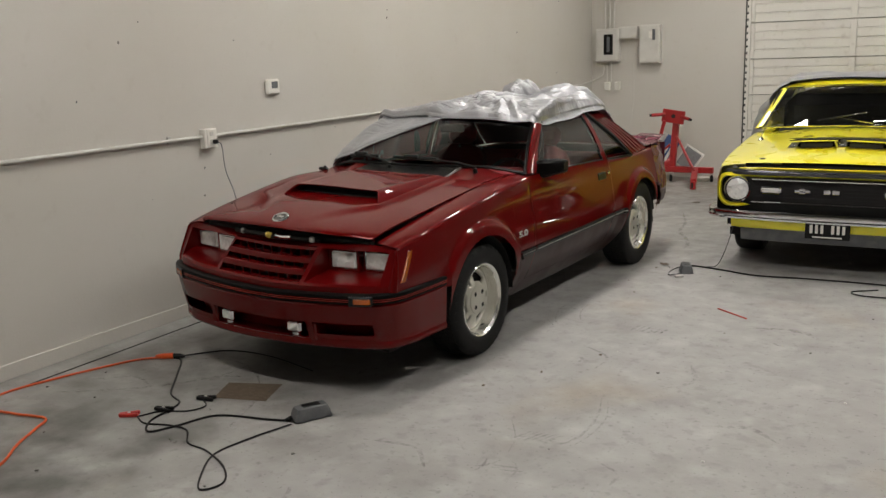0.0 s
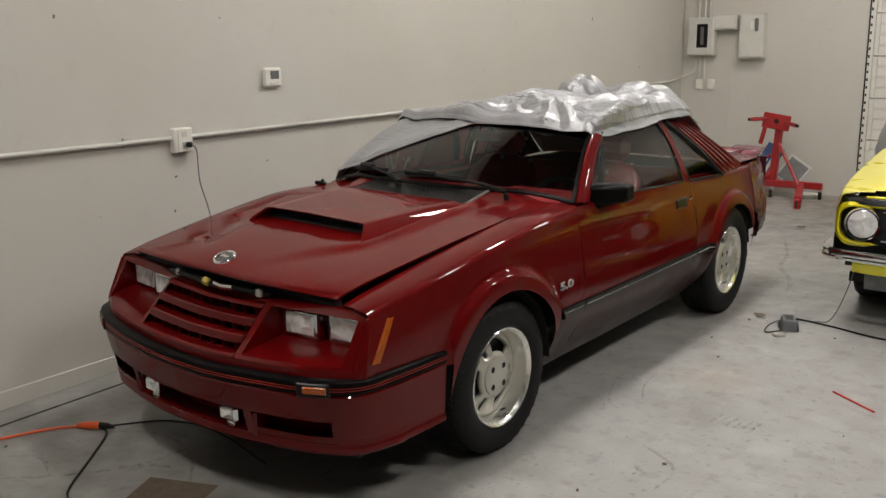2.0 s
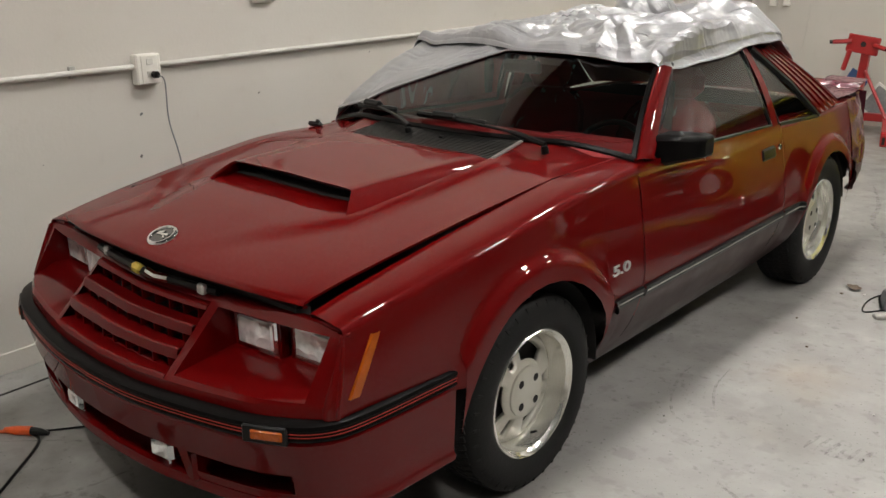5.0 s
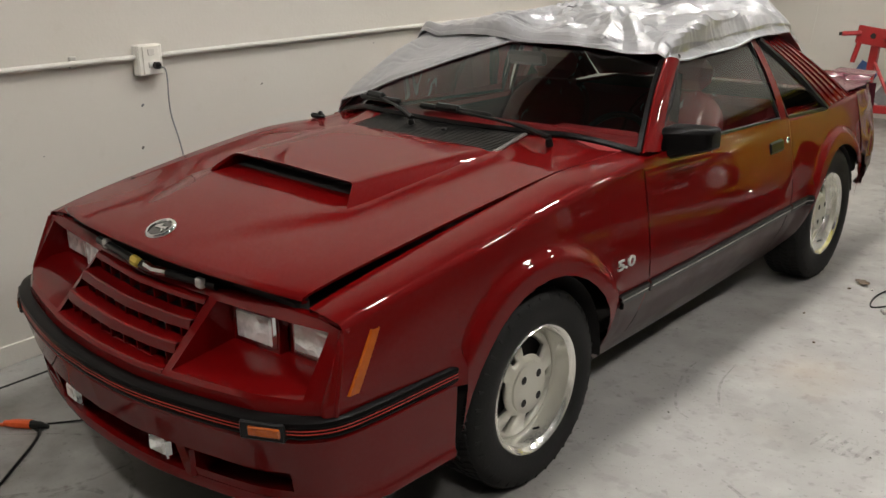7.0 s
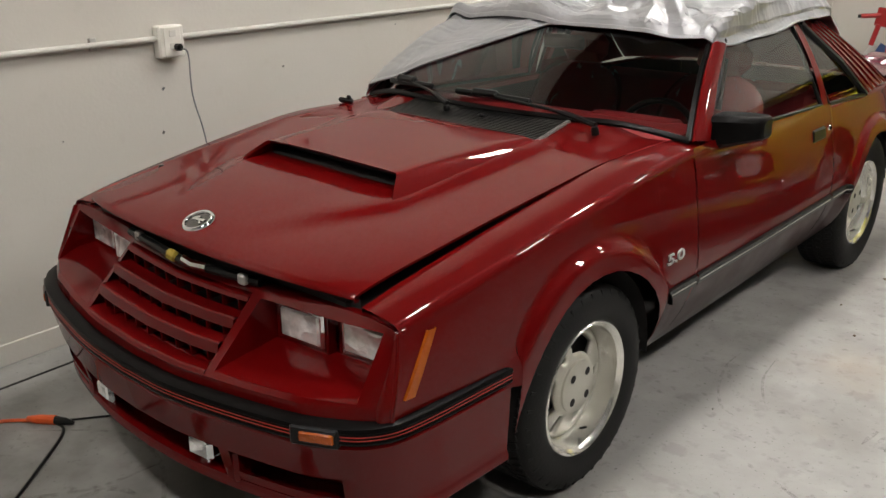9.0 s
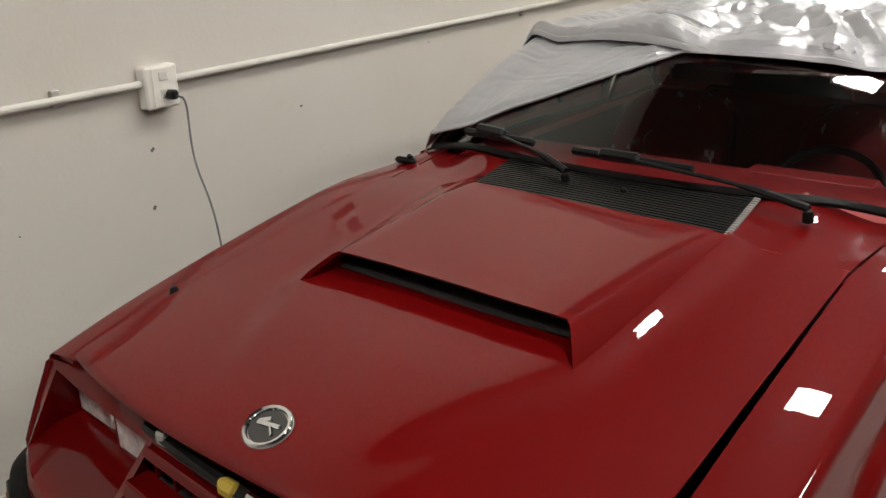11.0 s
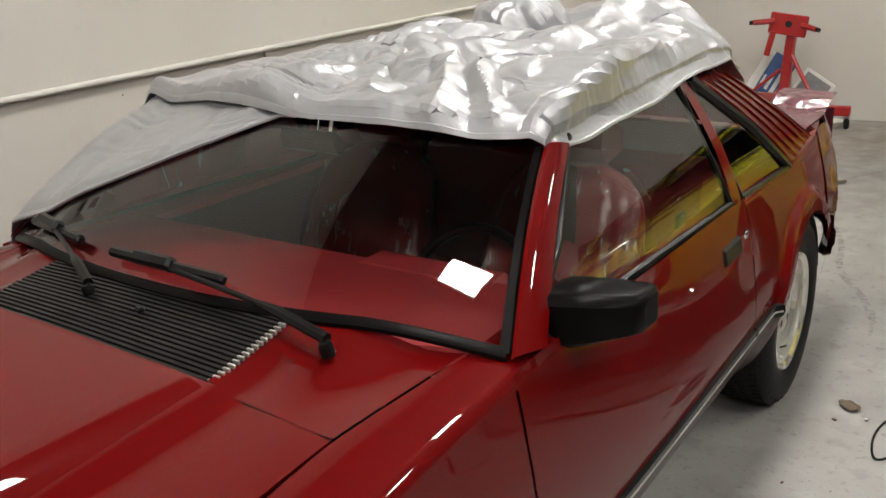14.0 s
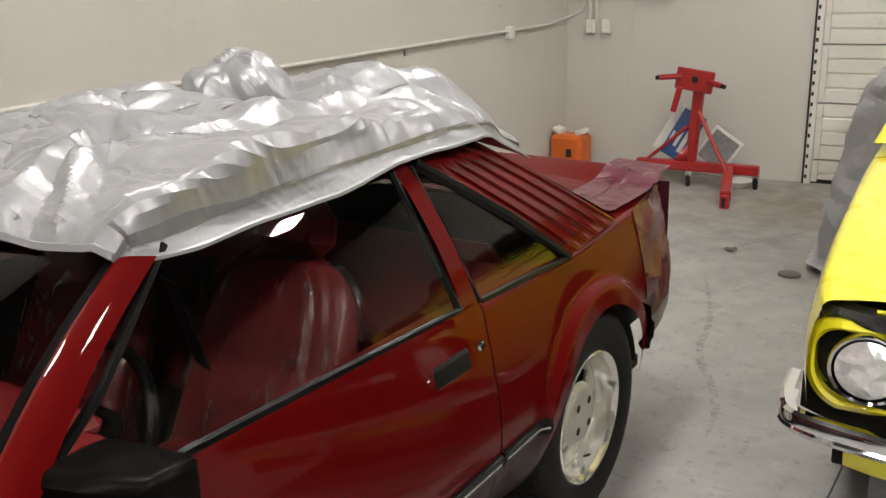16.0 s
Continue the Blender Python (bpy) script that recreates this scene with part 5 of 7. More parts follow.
def over_edges(p, u, q):
    """Cloth hanging past the roof's edges, and lying over the far pillar."""
    k = max(0.0, min(1.0, (-u - 0.80) / 0.20))
    p = p + Vector((0, -0.010, 0.034)) * (k * k * (3 - 2 * k))
    if u > 0.0:
        p = p - Vector((0.12 * u * max(0.0, p.y - 2.15), 0, 0))
    if u > 1.0:
        k = (u - 1.0) / 0.14
        p = p + Vector((0.036 * k ** 1.4, 0, -1.25 * curve(HEM, p.y) * k + 0.010 * noise.noise(Vector((p.y * 4, 0, 1))) * k))
    if u < -1.0:
        k = (-u - 1.0) / 0.45
        p = p + Vector(((-0.05 * k ** 0.5 - 0.10 * k) * max(0.2, min(1.0, q)), 0, -0.27 * k * (1.0 if q >= 1 else max(0.25, (p.z - 0.96) / 0.30))))
    return p


def cover_base(u, w):
    """The upper layer, from the windscreen header over the roof to the hatch."""
    uc = max(-1.0, min(1.0, u))
    edge = 0.955 - 0.03 * max(0.0, min(1.0, (u - 0.5) / 0.4)) + 0.03 * max(0.0, min(1.0, -u / 0.5)) - 0.10 * max(0.0, -u - 0.55)
    q = edge + (2.06 - edge) * w
    p = Vector(screen_point(uc, q)) + Vector((0, -0.001, 0.004)) if q < 1.0 else roof_at(uc, q - 1.0)
    p = over_edges(p, u, q)
    lift = 0.012 + bunch(p.x, p.y) + 0.8 * max(rope(p.x, p.y, *r) for r in ROPES) * max(0.0, min(1.0, (p.x + 0.5) / 0.4))
    ease = min(1.0, w / 0.07, (1 - w) / 0.06) * min(1.0, max(0.0, (1.14 - u) / 0.16))
    front = 0.024 * math.exp(-((w - 0.035) / 0.030) ** 2) * max(0.0, min(1.0, (-u + 0.1) / 0.25))
    # a long fold standing out over the skirt along the near roof edge
    crest = max(0.0, 1 - abs(u - 0.92 - 0.03 * math.sin(p.y * 7)) / (0.16 if u < 0.92 else 0.11)) ** 1.4 * curve(RIDGE, p.y)
    p = p + Vector((0.9 * crest, 0, crest))
    return p + Vector((0, 0, lift * max(0.0, ease) ** 0.8 + front + 0.012 * max(0.0, min(1.0, -u / 0.3))))


def flap_base(u, w):
    """The lower layer, a corner hanging down over the far half of the windscreen."""
    uc = max(-1.0, min(1.0, u))
    edge = max(0.02, 0.955 - max(0.0, -0.06 - u) * 1.03)
    q = edge + (1.10 - edge) * w
    p = Vector(screen_point(uc, q)) + Vector((0, -0.001, 0.003)) if q < 1.0 else roof_at(uc, (q - 1.0) * 0.5)
    return over_edges(p, u, q)


def bunch(x, y):
    """Cloth heaped up under the top layer."""
    return (0.030 * gauss(x, y, 0.25, 1.55, 0.30, 0.45) + 0.085 * gauss(x, y, 0.36, 2.12, 0.24, 0.26) + 0.010 * gauss(x, y, 0.40, 1.75, 0.12, 0.5)
            + 0.045 * gauss(x - 0.35 * (y - 1.25), y, -0.10, 1.25, 0.16, 0.35) + 0.04 * gauss(x, y, -0.1, 1.9, 0.3, 0.3))


cover = thing("car_cover", (0, 1.7, 1.31), "crumpled silver fabric car cover bunched on the roof", "car cover")
US = steps(-1.45, -1.0, 28)[:-1] + steps(-1.0, 1.0, 176)[:-1] + steps(1.0, 1.14, 20)
WS = steps(0, 1, 224)
base_rows = [[cover_base(u, w) for w in WS] for u in US]


def cover_height(i, j):
    u, w, p = US[i], WS[j], base_rows[i][j]
    k = max(0.0, min(1.0, (p.x + 0.50) / 0.55))
    k = 0.16 + 0.84 * k * k * (3 - 2 * k)
    rim = min(1.0, 0.25 + w / 0.10, (1 - w) / 0.05 + 0.1) * min(1.0, 0.15 + max(0.0, 1.14 - u) / 0.20)
    a = 0.605 * u + max(0.0, u - 1.0) * 0.5
    k *= 1 - 0.45 * max(0.0, min(1.0, (u - 0.70) / 0.25))
    return 0.003 + rim * (k * creases(a, p.y, 2.0, 0, 2) + (0.30 + 0.70 * k) * creases(a, p.y, 2.0, 2))


rows = settle(base_rows, cover_height)
sheet = part("sheet", Geo().grid(rows), SILVER, cover, sharp=14)
hem_rows = []
for i in range(len(US)):
    hem_rows.append([Vector(rows[i][0]) + Vector((0, 0.002, -0.002)), Vector(rows[i][0]) + Vector((0, -0.002, -0.001)), Vector(rows[i][2]) + Vector((0, -0.002, 0.003)), Vector(rows[i][3]) + Vector((0, 0.0, 0.0005))])
part("hem", Geo().grid(hem_rows), SILVER, sheet, "stitched cover hem", sharp=40)
hem_rows = [[Vector(r[-1]) + Vector((-0.002, 0, -0.002)), Vector(r[-1]) + Vector((0.002, 0, -0.002)), Vector(r[-2]) + Vector((0.003, 0, 0.001)), Vector(r[-3]) + Vector((0.0005, 0, 0.0005))] for r in zip(*rows)]
part("hem", Geo().grid(hem_rows, flip=True), SILVER, sheet, "stitched cover hem", sharp=40)
flap_rows = [[flap_base(u, w) for w in steps(0, 1, 96)] for u in steps(-1.45, 0.03, 120)]
rows = settle(flap_rows, lambda i, j: 0.002 + min(1.0, 0.2 + j / 10) * (0.30 * creases(flap_rows[i][j].x, flap_rows[i][j].y, 7.0, 0, 3) + 0.5 * creases(flap_rows[i][j].x, flap_rows[i][j].y, 7.0, 3)))
flap = part("flap", Geo().grid(rows), SILVER, cover, "lower corner of the cover on the windscreen", sharp=14)
part("hem", Geo().grid([[Vector(r[0]) + Vector((0, 0.002, -0.003)), Vector(r[0]) + Vector((0, -0.003, -0.002)), Vector(r[0]) + Vector((0, -0.004, 0.003)), Vector(r[2]) + Vector((0, -0.002, 0.003)), Vector(r[3]) + Vector((0, 0, 0.001))] for r in rows]), SILVER, flap, "stitched cover hem", sharp=40)


def dome(c, r, n, lean=0.0):
    """A cap of a flattened ball over a square grid."""
    out = []
    for i in range(n):
        row = []
        for j in range(n):
            u, v = -1 + 2 * i / (n - 1), -1 + 2 * j / (n - 1)
            k = max(abs(u), abs(v))
            s = math.hypot(u, v) or 1.0
            b = math.pi * 0.60 * k
            row.append(Vector((c[0] + r[0] * u / s * math.sin(b) + lean * math.cos(b), c[1] + r[1] * v / s * math.sin(b), c[2] + r[2] * math.cos(b))))
        out.append(row)
    return out


g0 = dome((0.11, 1.86, 1.392), (0.135, 0.122, 0.105), 89)
rows = settle(g0, lambda i, j: 0.8 * creases(g0[i][j].x * 2.2 + g0[i][j].z * 1.7, g0[i][j].y * 2.2 + g0[i][j].z * 0.6, 4.0, 1))
part("knot", Geo().grid(rows), SILVER, cover, "gathered knot of silver cloth", sharp=14)
g0 = [[Vector((-0.42 + 0.50 * u, 2.40 + 0.55 * v * (1 - 0.3 * u), 1.285 - 0.35 * (0.2 + 0.55 * v * (1 - 0.3 * u)) / 0.86 + 0.032 - 0.03 * (abs(u - 0.5) * 2) ** 4 - 0.02 * v ** 4)) for v in steps(0, 1, 64)] for u in steps(0, 1, 64)]
rows = settle(g0, lambda i, j: min(1.0, i / 5, j / 5, (64 - i) / 5, (64 - j) / 5) * creases(g0[i][j].x * 1.4, g0[i][j].y * 1.4, 6.0))
part("cover_tail", Geo().grid(rows), SILVER, cover, sharp=14)

# ---- on the walls ----
def wall_thing(name, u, v, z, label, category, group=""):
    ob = thing(name, room(u, v, z), label, category, group)
    return ob


def rbox(size, u, v, z, bevel=0.004, rz=0):
    return Geo().box(size, m=ROOM @ pose(u, v, z, 0, 0, rz), bevel=bevel)


# wall coordinates: v runs along the west wall, u out of it
V_OUT, V_THERMO, Z_CON = -7.50, -6.78, 1.215
th = wall_thing("thermostat", 0, V_THERMO, 1.52, "white plastic wall thermostat with small display", "thermostat")
part("housing", rbox((0.030, 0.150, 0.118), 0.016, V_THERMO, 1.52, 0.012), WHITEPL, th)
part("display", rbox((0.004, 0.070, 0.050), 0.031, V_THERMO + 0.01, 1.535, 0.001), GREYPL, th, "grey display")
for k in (-1, 0, 1):
    part("button", rbox((0.006, 0.018, 0.010), 0.031, V_THERMO + 0.01 + 0.03 * k, 1.487, 0.002), WHITEPL, th)
ob = wall_thing("outlet_box", 0, V_OUT, Z_CON, "white surface-mounted electrical outlet with plugged cord", "outlet")
part("box", rbox((0.05, 0.125, 0.135), 0.026, V_OUT, Z_CON - 0.015, 0.006), WHITEPL, ob)
part("cover_plate", rbox((0.006, 0.085, 0.125), 0.054, V_OUT, Z_CON - 0.015, 0.003), WHITEPL, ob)
for dz in (-0.035, 0.02):
    part("socket", rbox((0.004, 0.034, 0.028), 0.058, V_OUT, Z_CON + dz, 0.002), PANELGREY, ob)
part("plug", rbox((0.04, 0.03, 0.03), 0.078, V_OUT + 0.012, Z_CON - 0.038, 0.008), BLACK, ob, "black plug")
con = wall_thing("conduit", 0, -7, Z_CON, "grey painted steel conduit along the wall", "conduit")
part("pipe", Geo().tube([room(0.022, v, Z_CON) for v in steps(-16.8, V_OUT - 0.06, 10)], 0.012, 10), PANELGREY, con)
part("pipe", Geo().tube([room(0.022, V_OUT + 0.06 + (V_OUT * -1 - 0.45) * k / 10, Z_CON + 0.05 * k / 10) for k in range(11)], 0.012, 10), PANELGREY, con)
part("pipe", Geo().tube(smooth_path([room(0.022, -0.42, Z_CON + 0.052), room(0.022, -0.2, Z_CON + 0.075), room(0.05, -0.03, Z_CON + 0.10), room(0.16, -0.02, Z_CON + 0.16), room(0.18, -0.02, Z_CON + 0.30)], 6), 0.009, 8), PANELGREY, con)
for v in (-10.5, -7.85, -5.2, -2.6):
    part("strap", rbox((0.018, 0.03, 0.05), 0.012, v, Z_CON + 0.003, 0.003), STEEL, con)
part("junction", rbox((0.05, 0.08, 0.09), 0.026, -1.15, Z_CON + 0.03, 0.006), WHITEPL, con, "small white junction box")
cord = Geo().tube(smooth_path([room(0.095, V_OUT + 0.014, Z_CON - 0.04), room(0.115, V_OUT + 0.03, Z_CON - 0.07), (-1.28, 0.10, 0.98), (-1.18, 0.08, 0.78), (-1.10, 0.04, 0.40), (-1.06, 0.0, 0.02), (-1.0, 0.3, 0.006)], 8), 0.0035, 6)
single("power_cord", cord, GREYPL, "thin dark cord hanging from the outlet", "cord")

for name, u, z, w, h, lab in (("breaker_panel", 0.26, 1.775, 0.32, 0.44, "grey breaker panel with dark door window"), ("meter_box", 0.85, 1.775, 0.28, 0.50, "grey disconnect box with switch handle"), ("junction_box", 0.545, 1.93, 0.25, 0.16, "small grey junction box")):
    ob = wall_thing(name, u, 0, z, lab, "electrical box")
    part("cabinet", rbox((w, 0.12, h), u, -0.06, z, 0.006), PANELGREY, ob)
    part("lid", rbox((w - 0.03, 0.012, h - 0.03), u, -0.124, z, 0.004), PANELGREY, ob)
    if name == "breaker_panel":
        part("breaker_door", rbox((0.13, 0.008, 0.27), u + 0.02, -0.131, z + 0.01, 0.002), BLACK, ob, "dark breaker door")
        part("breaker_row", rbox((0.04, 0.012, 0.20), u + 0.02, -0.134, z + 0.01, 0.003), GREYPL, ob)
    if name == "meter_box":
        part("switch_handle", rbox((0.035, 0.03, 0.14), u + 0.06, -0.14, z + 0.12, 0.006), GREYPL, ob, "dark switch handle")
        part("name_plate", rbox((0.06, 0.004, 0.09), u + 0.02, -0.1305, z + 0.12, 0.001), WHITEPL, ob)
for u, z0, z1 in ((0.20, 1.995, CEILING), (0.27, 1.995, CEILING), (0.33, 1.995, CEILING), (0.23, 1.28, 1.555), (0.29, 1.28, 1.555)):
    single("conduit", Geo().tube([room(u, -0.04, z0), room(u, -0.04, z1)], 0.013, 8), PANELGREY, "grey vertical steel conduit", "conduit", "conduits at the breaker panel")
for u in (0.235, 0.38):
    ob = wall_thing("wall_box", u, 0, 1.22, "small white outlet box on the wall", "outlet", "wall boxes")
    part("box", rbox((0.075, 0.05, 0.115), u, -0.026, 1.225, 0.005), WHITEPL, ob)
    part("plate", rbox((0.06, 0.006, 0.10), u, -0.053, 1.225, 0.002), WHITEPL, ob)
single("drop_wire", Geo().tube(smooth_path([room(0.60, -0.012, 1.53), room(0.61, -0.012, 1.1), room(0.57, -0.012, 0.7)], 6), 0.003, 5), PANELGREY, "thin grey wire down the wall", "wire")

# ---- red engine stand with leaning filters ----
st = thing("engine_stand", (-0.42, 7.25, 0), "red steel engine stand with casters, scuffed paint", "engine stand")
BY = 7.22
part("rear_beam", Geo().box((0.98, 0.075, 0.075), m=pose(-0.41, BY, 0.155, 0, 0, 2.5), bevel=0.008), STANDRED, st)
part("front_leg", Geo().box((0.075, 0.70, 0.075), m=pose(-0.07, 6.92, 0.125, 5, 0, 15), bevel=0.008), STANDRED, st)
part("post", Geo().box((0.075, 0.075, 0.66), m=pose(-0.44, BY + 0.02, 0.50, 0, 4, 0), bevel=0.008), STANDRED, st)
part("head_plate", Geo().box((0.30, 0.022, 0.17), m=pose(-0.435, BY - 0.06, 0.845, 0, 8, 0), bevel=0.008), STANDRED, st)
part("head_hole", Geo().lathe([(0, 0.001), (0.027, 0.001)], pose(-0.43, BY - 0.0725, 0.85, 90, 0, 0), 18), DARK, st, "dark pivot hole")
for x0, z0, x1, z1 in ((-0.54, 0.875, -0.70, 0.865), (-0.33, 0.84, -0.205, 0.815)):
    part("arm", Geo().tube([(x0, BY - 0.07, z0), (x1, BY - 0.12, z1)], 0.022, 10), STANDRED, st)
    d = Vector((x1 - x0, -0.05, z1 - z0)).normalized()
    part("arm_tip", Geo().tube([Vector((x1, BY - 0.12, z1)) - d * 0.01, Vector((x1, BY - 0.12, z1)) + d * 0.03], 0.017, 10), BLACK, st)
part("arm", Geo().tube([(-0.545, BY - 0.08, 0.79), (-0.585, BY - 0.10, 0.60)], 0.024, 10), STANDRED, st)
part("brace", Geo().tube([(-0.40, BY - 0.03, 0.60), (-0.10, BY - 0.20, 0.16)], 0.017, 8), STANDRED, st)
part("brace", Geo().tube([(-0.48, BY - 0.03, 0.48), (-0.82, BY - 0.02, 0.18)], 0.014, 8), STANDRED, st)
part("gusset", Geo().grid([[(-0.48 - 0.12 * v, BY - 0.025, 0.19 + 0.14 * (1 - v)), (-0.48 - 0.12 * v, BY - 0.025, 0.19)] for v in (0, 1)]), STANDRED, st, solid=0.01)
for x, y in ((-0.86, BY - 0.01), (0.05, BY + 0.05), (-0.45, BY - 0.06)):
    c = part("caster", Geo().lathe([(0, -0.018), (0.040, -0.018), (0.048, -0.008), (0.048, 0.008), (0.040, 0.018), (0, 0.018)], pose(x, y, 0.048, 0, 90, 20), 20), RUBBER, st, "black rubber caster")
    part("caster_fork", Geo().box((0.052, 0.05, 0.04), (x, y + 0.01, 0.100), bevel=0.006), STEEL, c)
part("front_foot", Geo().box((0.06, 0.06, 0.10), (0.018, 6.585, 0.05), bevel=0.006), STANDRED, st)
part("foot_slot", Geo().box((0.026, 0.004, 0.07), (0.018, 6.554, 0.05), bevel=0.001), DARK, st, "dark slot in the foot")

BLUEBOX = material("blue_print", (0.02, 0.07, 0.22), 0.35, spots=((5, 4, 0.5, 0.7, (0.03, 0.11, 0.30), 0.6),), coat=0.4)
PALE = material("pale_card", (0.62, 0.61, 0.58), 0.6, spots=((20, 4, 0.4, 0.7, (0.5, 0.49, 0.46), 0.6),))
PLEAT = material("grey_pleats", (0.16, 0.16, 0.165), 0.7, spots=((40, 3, 0.4, 0.7, (0.24, 0.24, 0.24), 0.6),), bump=((90, 0.4, 1),))
fa = thing("air_filter", (-0.66, 7.32, 0.2), "blue and white boxed air filter leaning on the stand", "air filter")
FM = pose(-0.60, BY + 0.10, 0.40, -12, 27, 4)
part("frame", Geo().box((0.25, 0.028, 0.40), m=FM, bevel=0.003), PALE, fa)
part("print", Geo().box((0.20, 0.004, 0.40), m=FM @ pose(0.045, -0.0155, 0.0), bevel=0.001), BLUEBOX, fa, "blue printed wrapper")
for k in range(3):
    part("print_bar", Geo().box((0.035 - 0.008 * k, 0.003, 0.20 - 0.06 * k), m=FM @ pose(0.08 - 0.055 * k, -0.0185, -0.04), bevel=0.001), PALE, fa, "pale lettering bar")
fb = thing("air_filter", (-0.2, 7.32, 0.2), "grey pleated air filter in white card frame", "air filter")
FM = pose(-0.26, BY + 0.085, 0.285, -12, 32, -4)
part("frame", Geo().box((0.27, 0.026, 0.30), m=FM, bevel=0.003), PALE, fb)
part("pleats", Geo().box((0.225, 0.006, 0.255), m=FM @ pose(0, -0.0125, 0), bevel=0.001), PLEAT, fb, "grey pleated paper")
single("bowl", Geo().lathe([(0, 0.0), (0.07, 0.0), (0.11, 0.045), (0.115, 0.05), (0.105, 0.046), (0.066, 0.008), (0, 0.008)], pose(-0.10, 7.33, 0.0), 28), WHITEPL, "small white plastic bowl on the floor", "bowl")
ORJUG = material("orange_plastic", (0.62, 0.13, 0.012), 0.4, spots=((6, 4, 0.4, 0.7, (0.5, 0.09, 0.01), 0.6),))
oj = thing("caddy", (-1.56, 7.3, 0), "orange plastic caddy with pale grips in the corner", "caddy")
part("body", Geo().box((0.30, 0.24, 0.33), (-1.555, 7.3, 0.165), bevel=0.03), ORJUG, oj)
for x in (-1.67, -1.45):
    part("grip", Geo().box((0.09, 0.12, 0.05), m=pose(x, 7.3, 0.355, 0, 20 if x < -1.5 else -20, 0), bevel=0.012), WHITEPL, oj, "pale plastic grip")
part("slot", Geo().box((0.05, 0.006, 0.07), (-1.52, 7.178, 0.18), bevel=0.003), DARK, oj)

# ---- the yellow car beside it, nose towards -y ----
CX0, CY0 = 2.225, 2.60  # middle of its nose
ycar = thing("yellow_coupe", (CX0, CY0 + 2, 0), "glossy yellow 1960s muscle coupe with black stripes, parked", "car")


def cy(x, y, z):
    return (CX0 + x, CY0 + y, z + 0.03)


C_HALF = [(0.0, 0.80), (0.12, 0.850), (0.5, 0.875), (1.2, 0.89), (2.6, 0.90), (3.8, 0.89), (4.4, 0.84), (4.65, 0.78)]
C_SHO = [(0.0, 0.775), (0.3, 0.815), (0.9, 0.865), (1.5, 0.905), (2.4, 0.905), (3.2, 0.96), (4.2, 0.90), (4.65, 0.84)]
C_HUBS, C_ARCH, C_HZ = (0.90, 3.64), 0.355, 0.325


def c_side(y, z):
    zs, xm = soft(C_SHO, y, 0.2), soft(C_HALF, y, 0.12)
    if z > 0.62:
        return xm - 0.038 * ((z - 0.62) / (zs - 0.62)) ** 2
    return xm - 0.09 * ((0.62 - z) / 0.42) ** 2


def c_column(y, low, top_x):
    zs = soft(C_SHO, y, 0.2)
    pts = [cy(-c_side(y, z), y, z) for z in steps(low, zs - 0.035, 12)]
    x0 = c_side(y, zs - 0.035)
    for k in range(1, 6):
        a = math.radians(18 * k)
        pts.append(cy(-(x0 - 0.035 * (1 - math.cos(a))), y, zs - 0.035 + 0.035 * math.sin(a)))
    xe = x0 - 0.035
    for k in range(1, 5):
        pts.append(cy(-(xe + (top_x - xe) * k / 4), y, zs + 0.015 * math.sin(k / 4 * 1.57)))
    return pts


def c_arch(y, hub):
    return C_HZ + math.sqrt(max(0, C_ARCH ** 2 - (y - hub) ** 2))


def across(g):
    """The same on the other flank of the yellow car."""
    return Geo().add([(2 * CX0 - x, y, z) for x, y, z in g.v], [f[::-1] for f in g.f])


def cpair(name, g, mat, parent, label="", **kw):
    return part(name, g, mat, parent, label, **kw), part(name, across(g), mat, parent, label, **kw)


def arch_range(h):
    return [h + C_ARCH * 0.9995 * math.sin(math.radians(a)) for a in steps(-90, 90, 16)]


g = Geo()
g.grid([c_column(y, curve([(0.05, 0.47), (0.25, 0.44), (0.545, 0.34)], y), 0.62) for y in steps(0.05, C_HUBS[0] - C_ARCH, 8)])
g.grid([c_column(y, c_arch(y, C_HUBS[0]), 0.62) for y in arch_range(C_HUBS[0])])
g.grid([c_column(y, 0.24, 0.62) for y in steps(C_HUBS[0] + C_ARCH, 1.50, 4)])
cpair("front_fender", g, YELLOW, ycar)
cpair("car_door", Geo().grid([c_column(y, 0.24, 0.70) for y in steps(1.508, 2.72, 10)]), YELLOW, ycar)
g = Geo()
g.grid([c_column(y, 0.24, 0.66) for y in steps(2.728, C_HUBS[1] - C_ARCH, 5)])
g.grid([c_column(y, c_arch(y, C_HUBS[1]), 0.66) for y in arch_range(C_HUBS[1])])
g.grid([c_column(y, 0.32, 0.62) for y in steps(C_HUBS[1] + C_ARCH, 4.62, 6)])
cpair("quarter_panel", g, YELLOW, ycar)
for h in C_HUBS:
    cpair("wheel_housing", Geo().grid([[cy(-x, h + 0.352 * math.cos(math.radians(a)), C_HZ + 0.352 * math.sin(math.radians(a))) for x in (0.85, 0.5)] for a in steps(-15, 195, 16)]), DARK, ycar, "dark inner wheel arch")
    for s in (-1, 1):
        M = pose(CX0 + s * 0.80, CY0 + h, 0.325, 0, 90 * s, 0)
        w = part("wheel", Geo().lathe([(0, 0.0), (0.05, 0.004), (0.06, -0.01), (0.15, -0.03), (0.185, -0.01), (0.193, 0.004), (0.198, -0.01)], M, 32), CHROME, ycar, "chrome road wheel")
        part("tyre", Geo().lathe([(0.195, -0.02), (0.215, 0.012), (0.27, 0.018), (0.31, 0.006), (0.325, -0.015), (0.325, -0.19), (0.30, -0.205), (0.2, -0.19)], M, 44), RUBBER, w, "black rubber tyre")
part("underbody", Geo().box((1.5, 4.2, 0.06), cy(0, 2.3, 0.25)), DARK, ycar, "dark underbody")


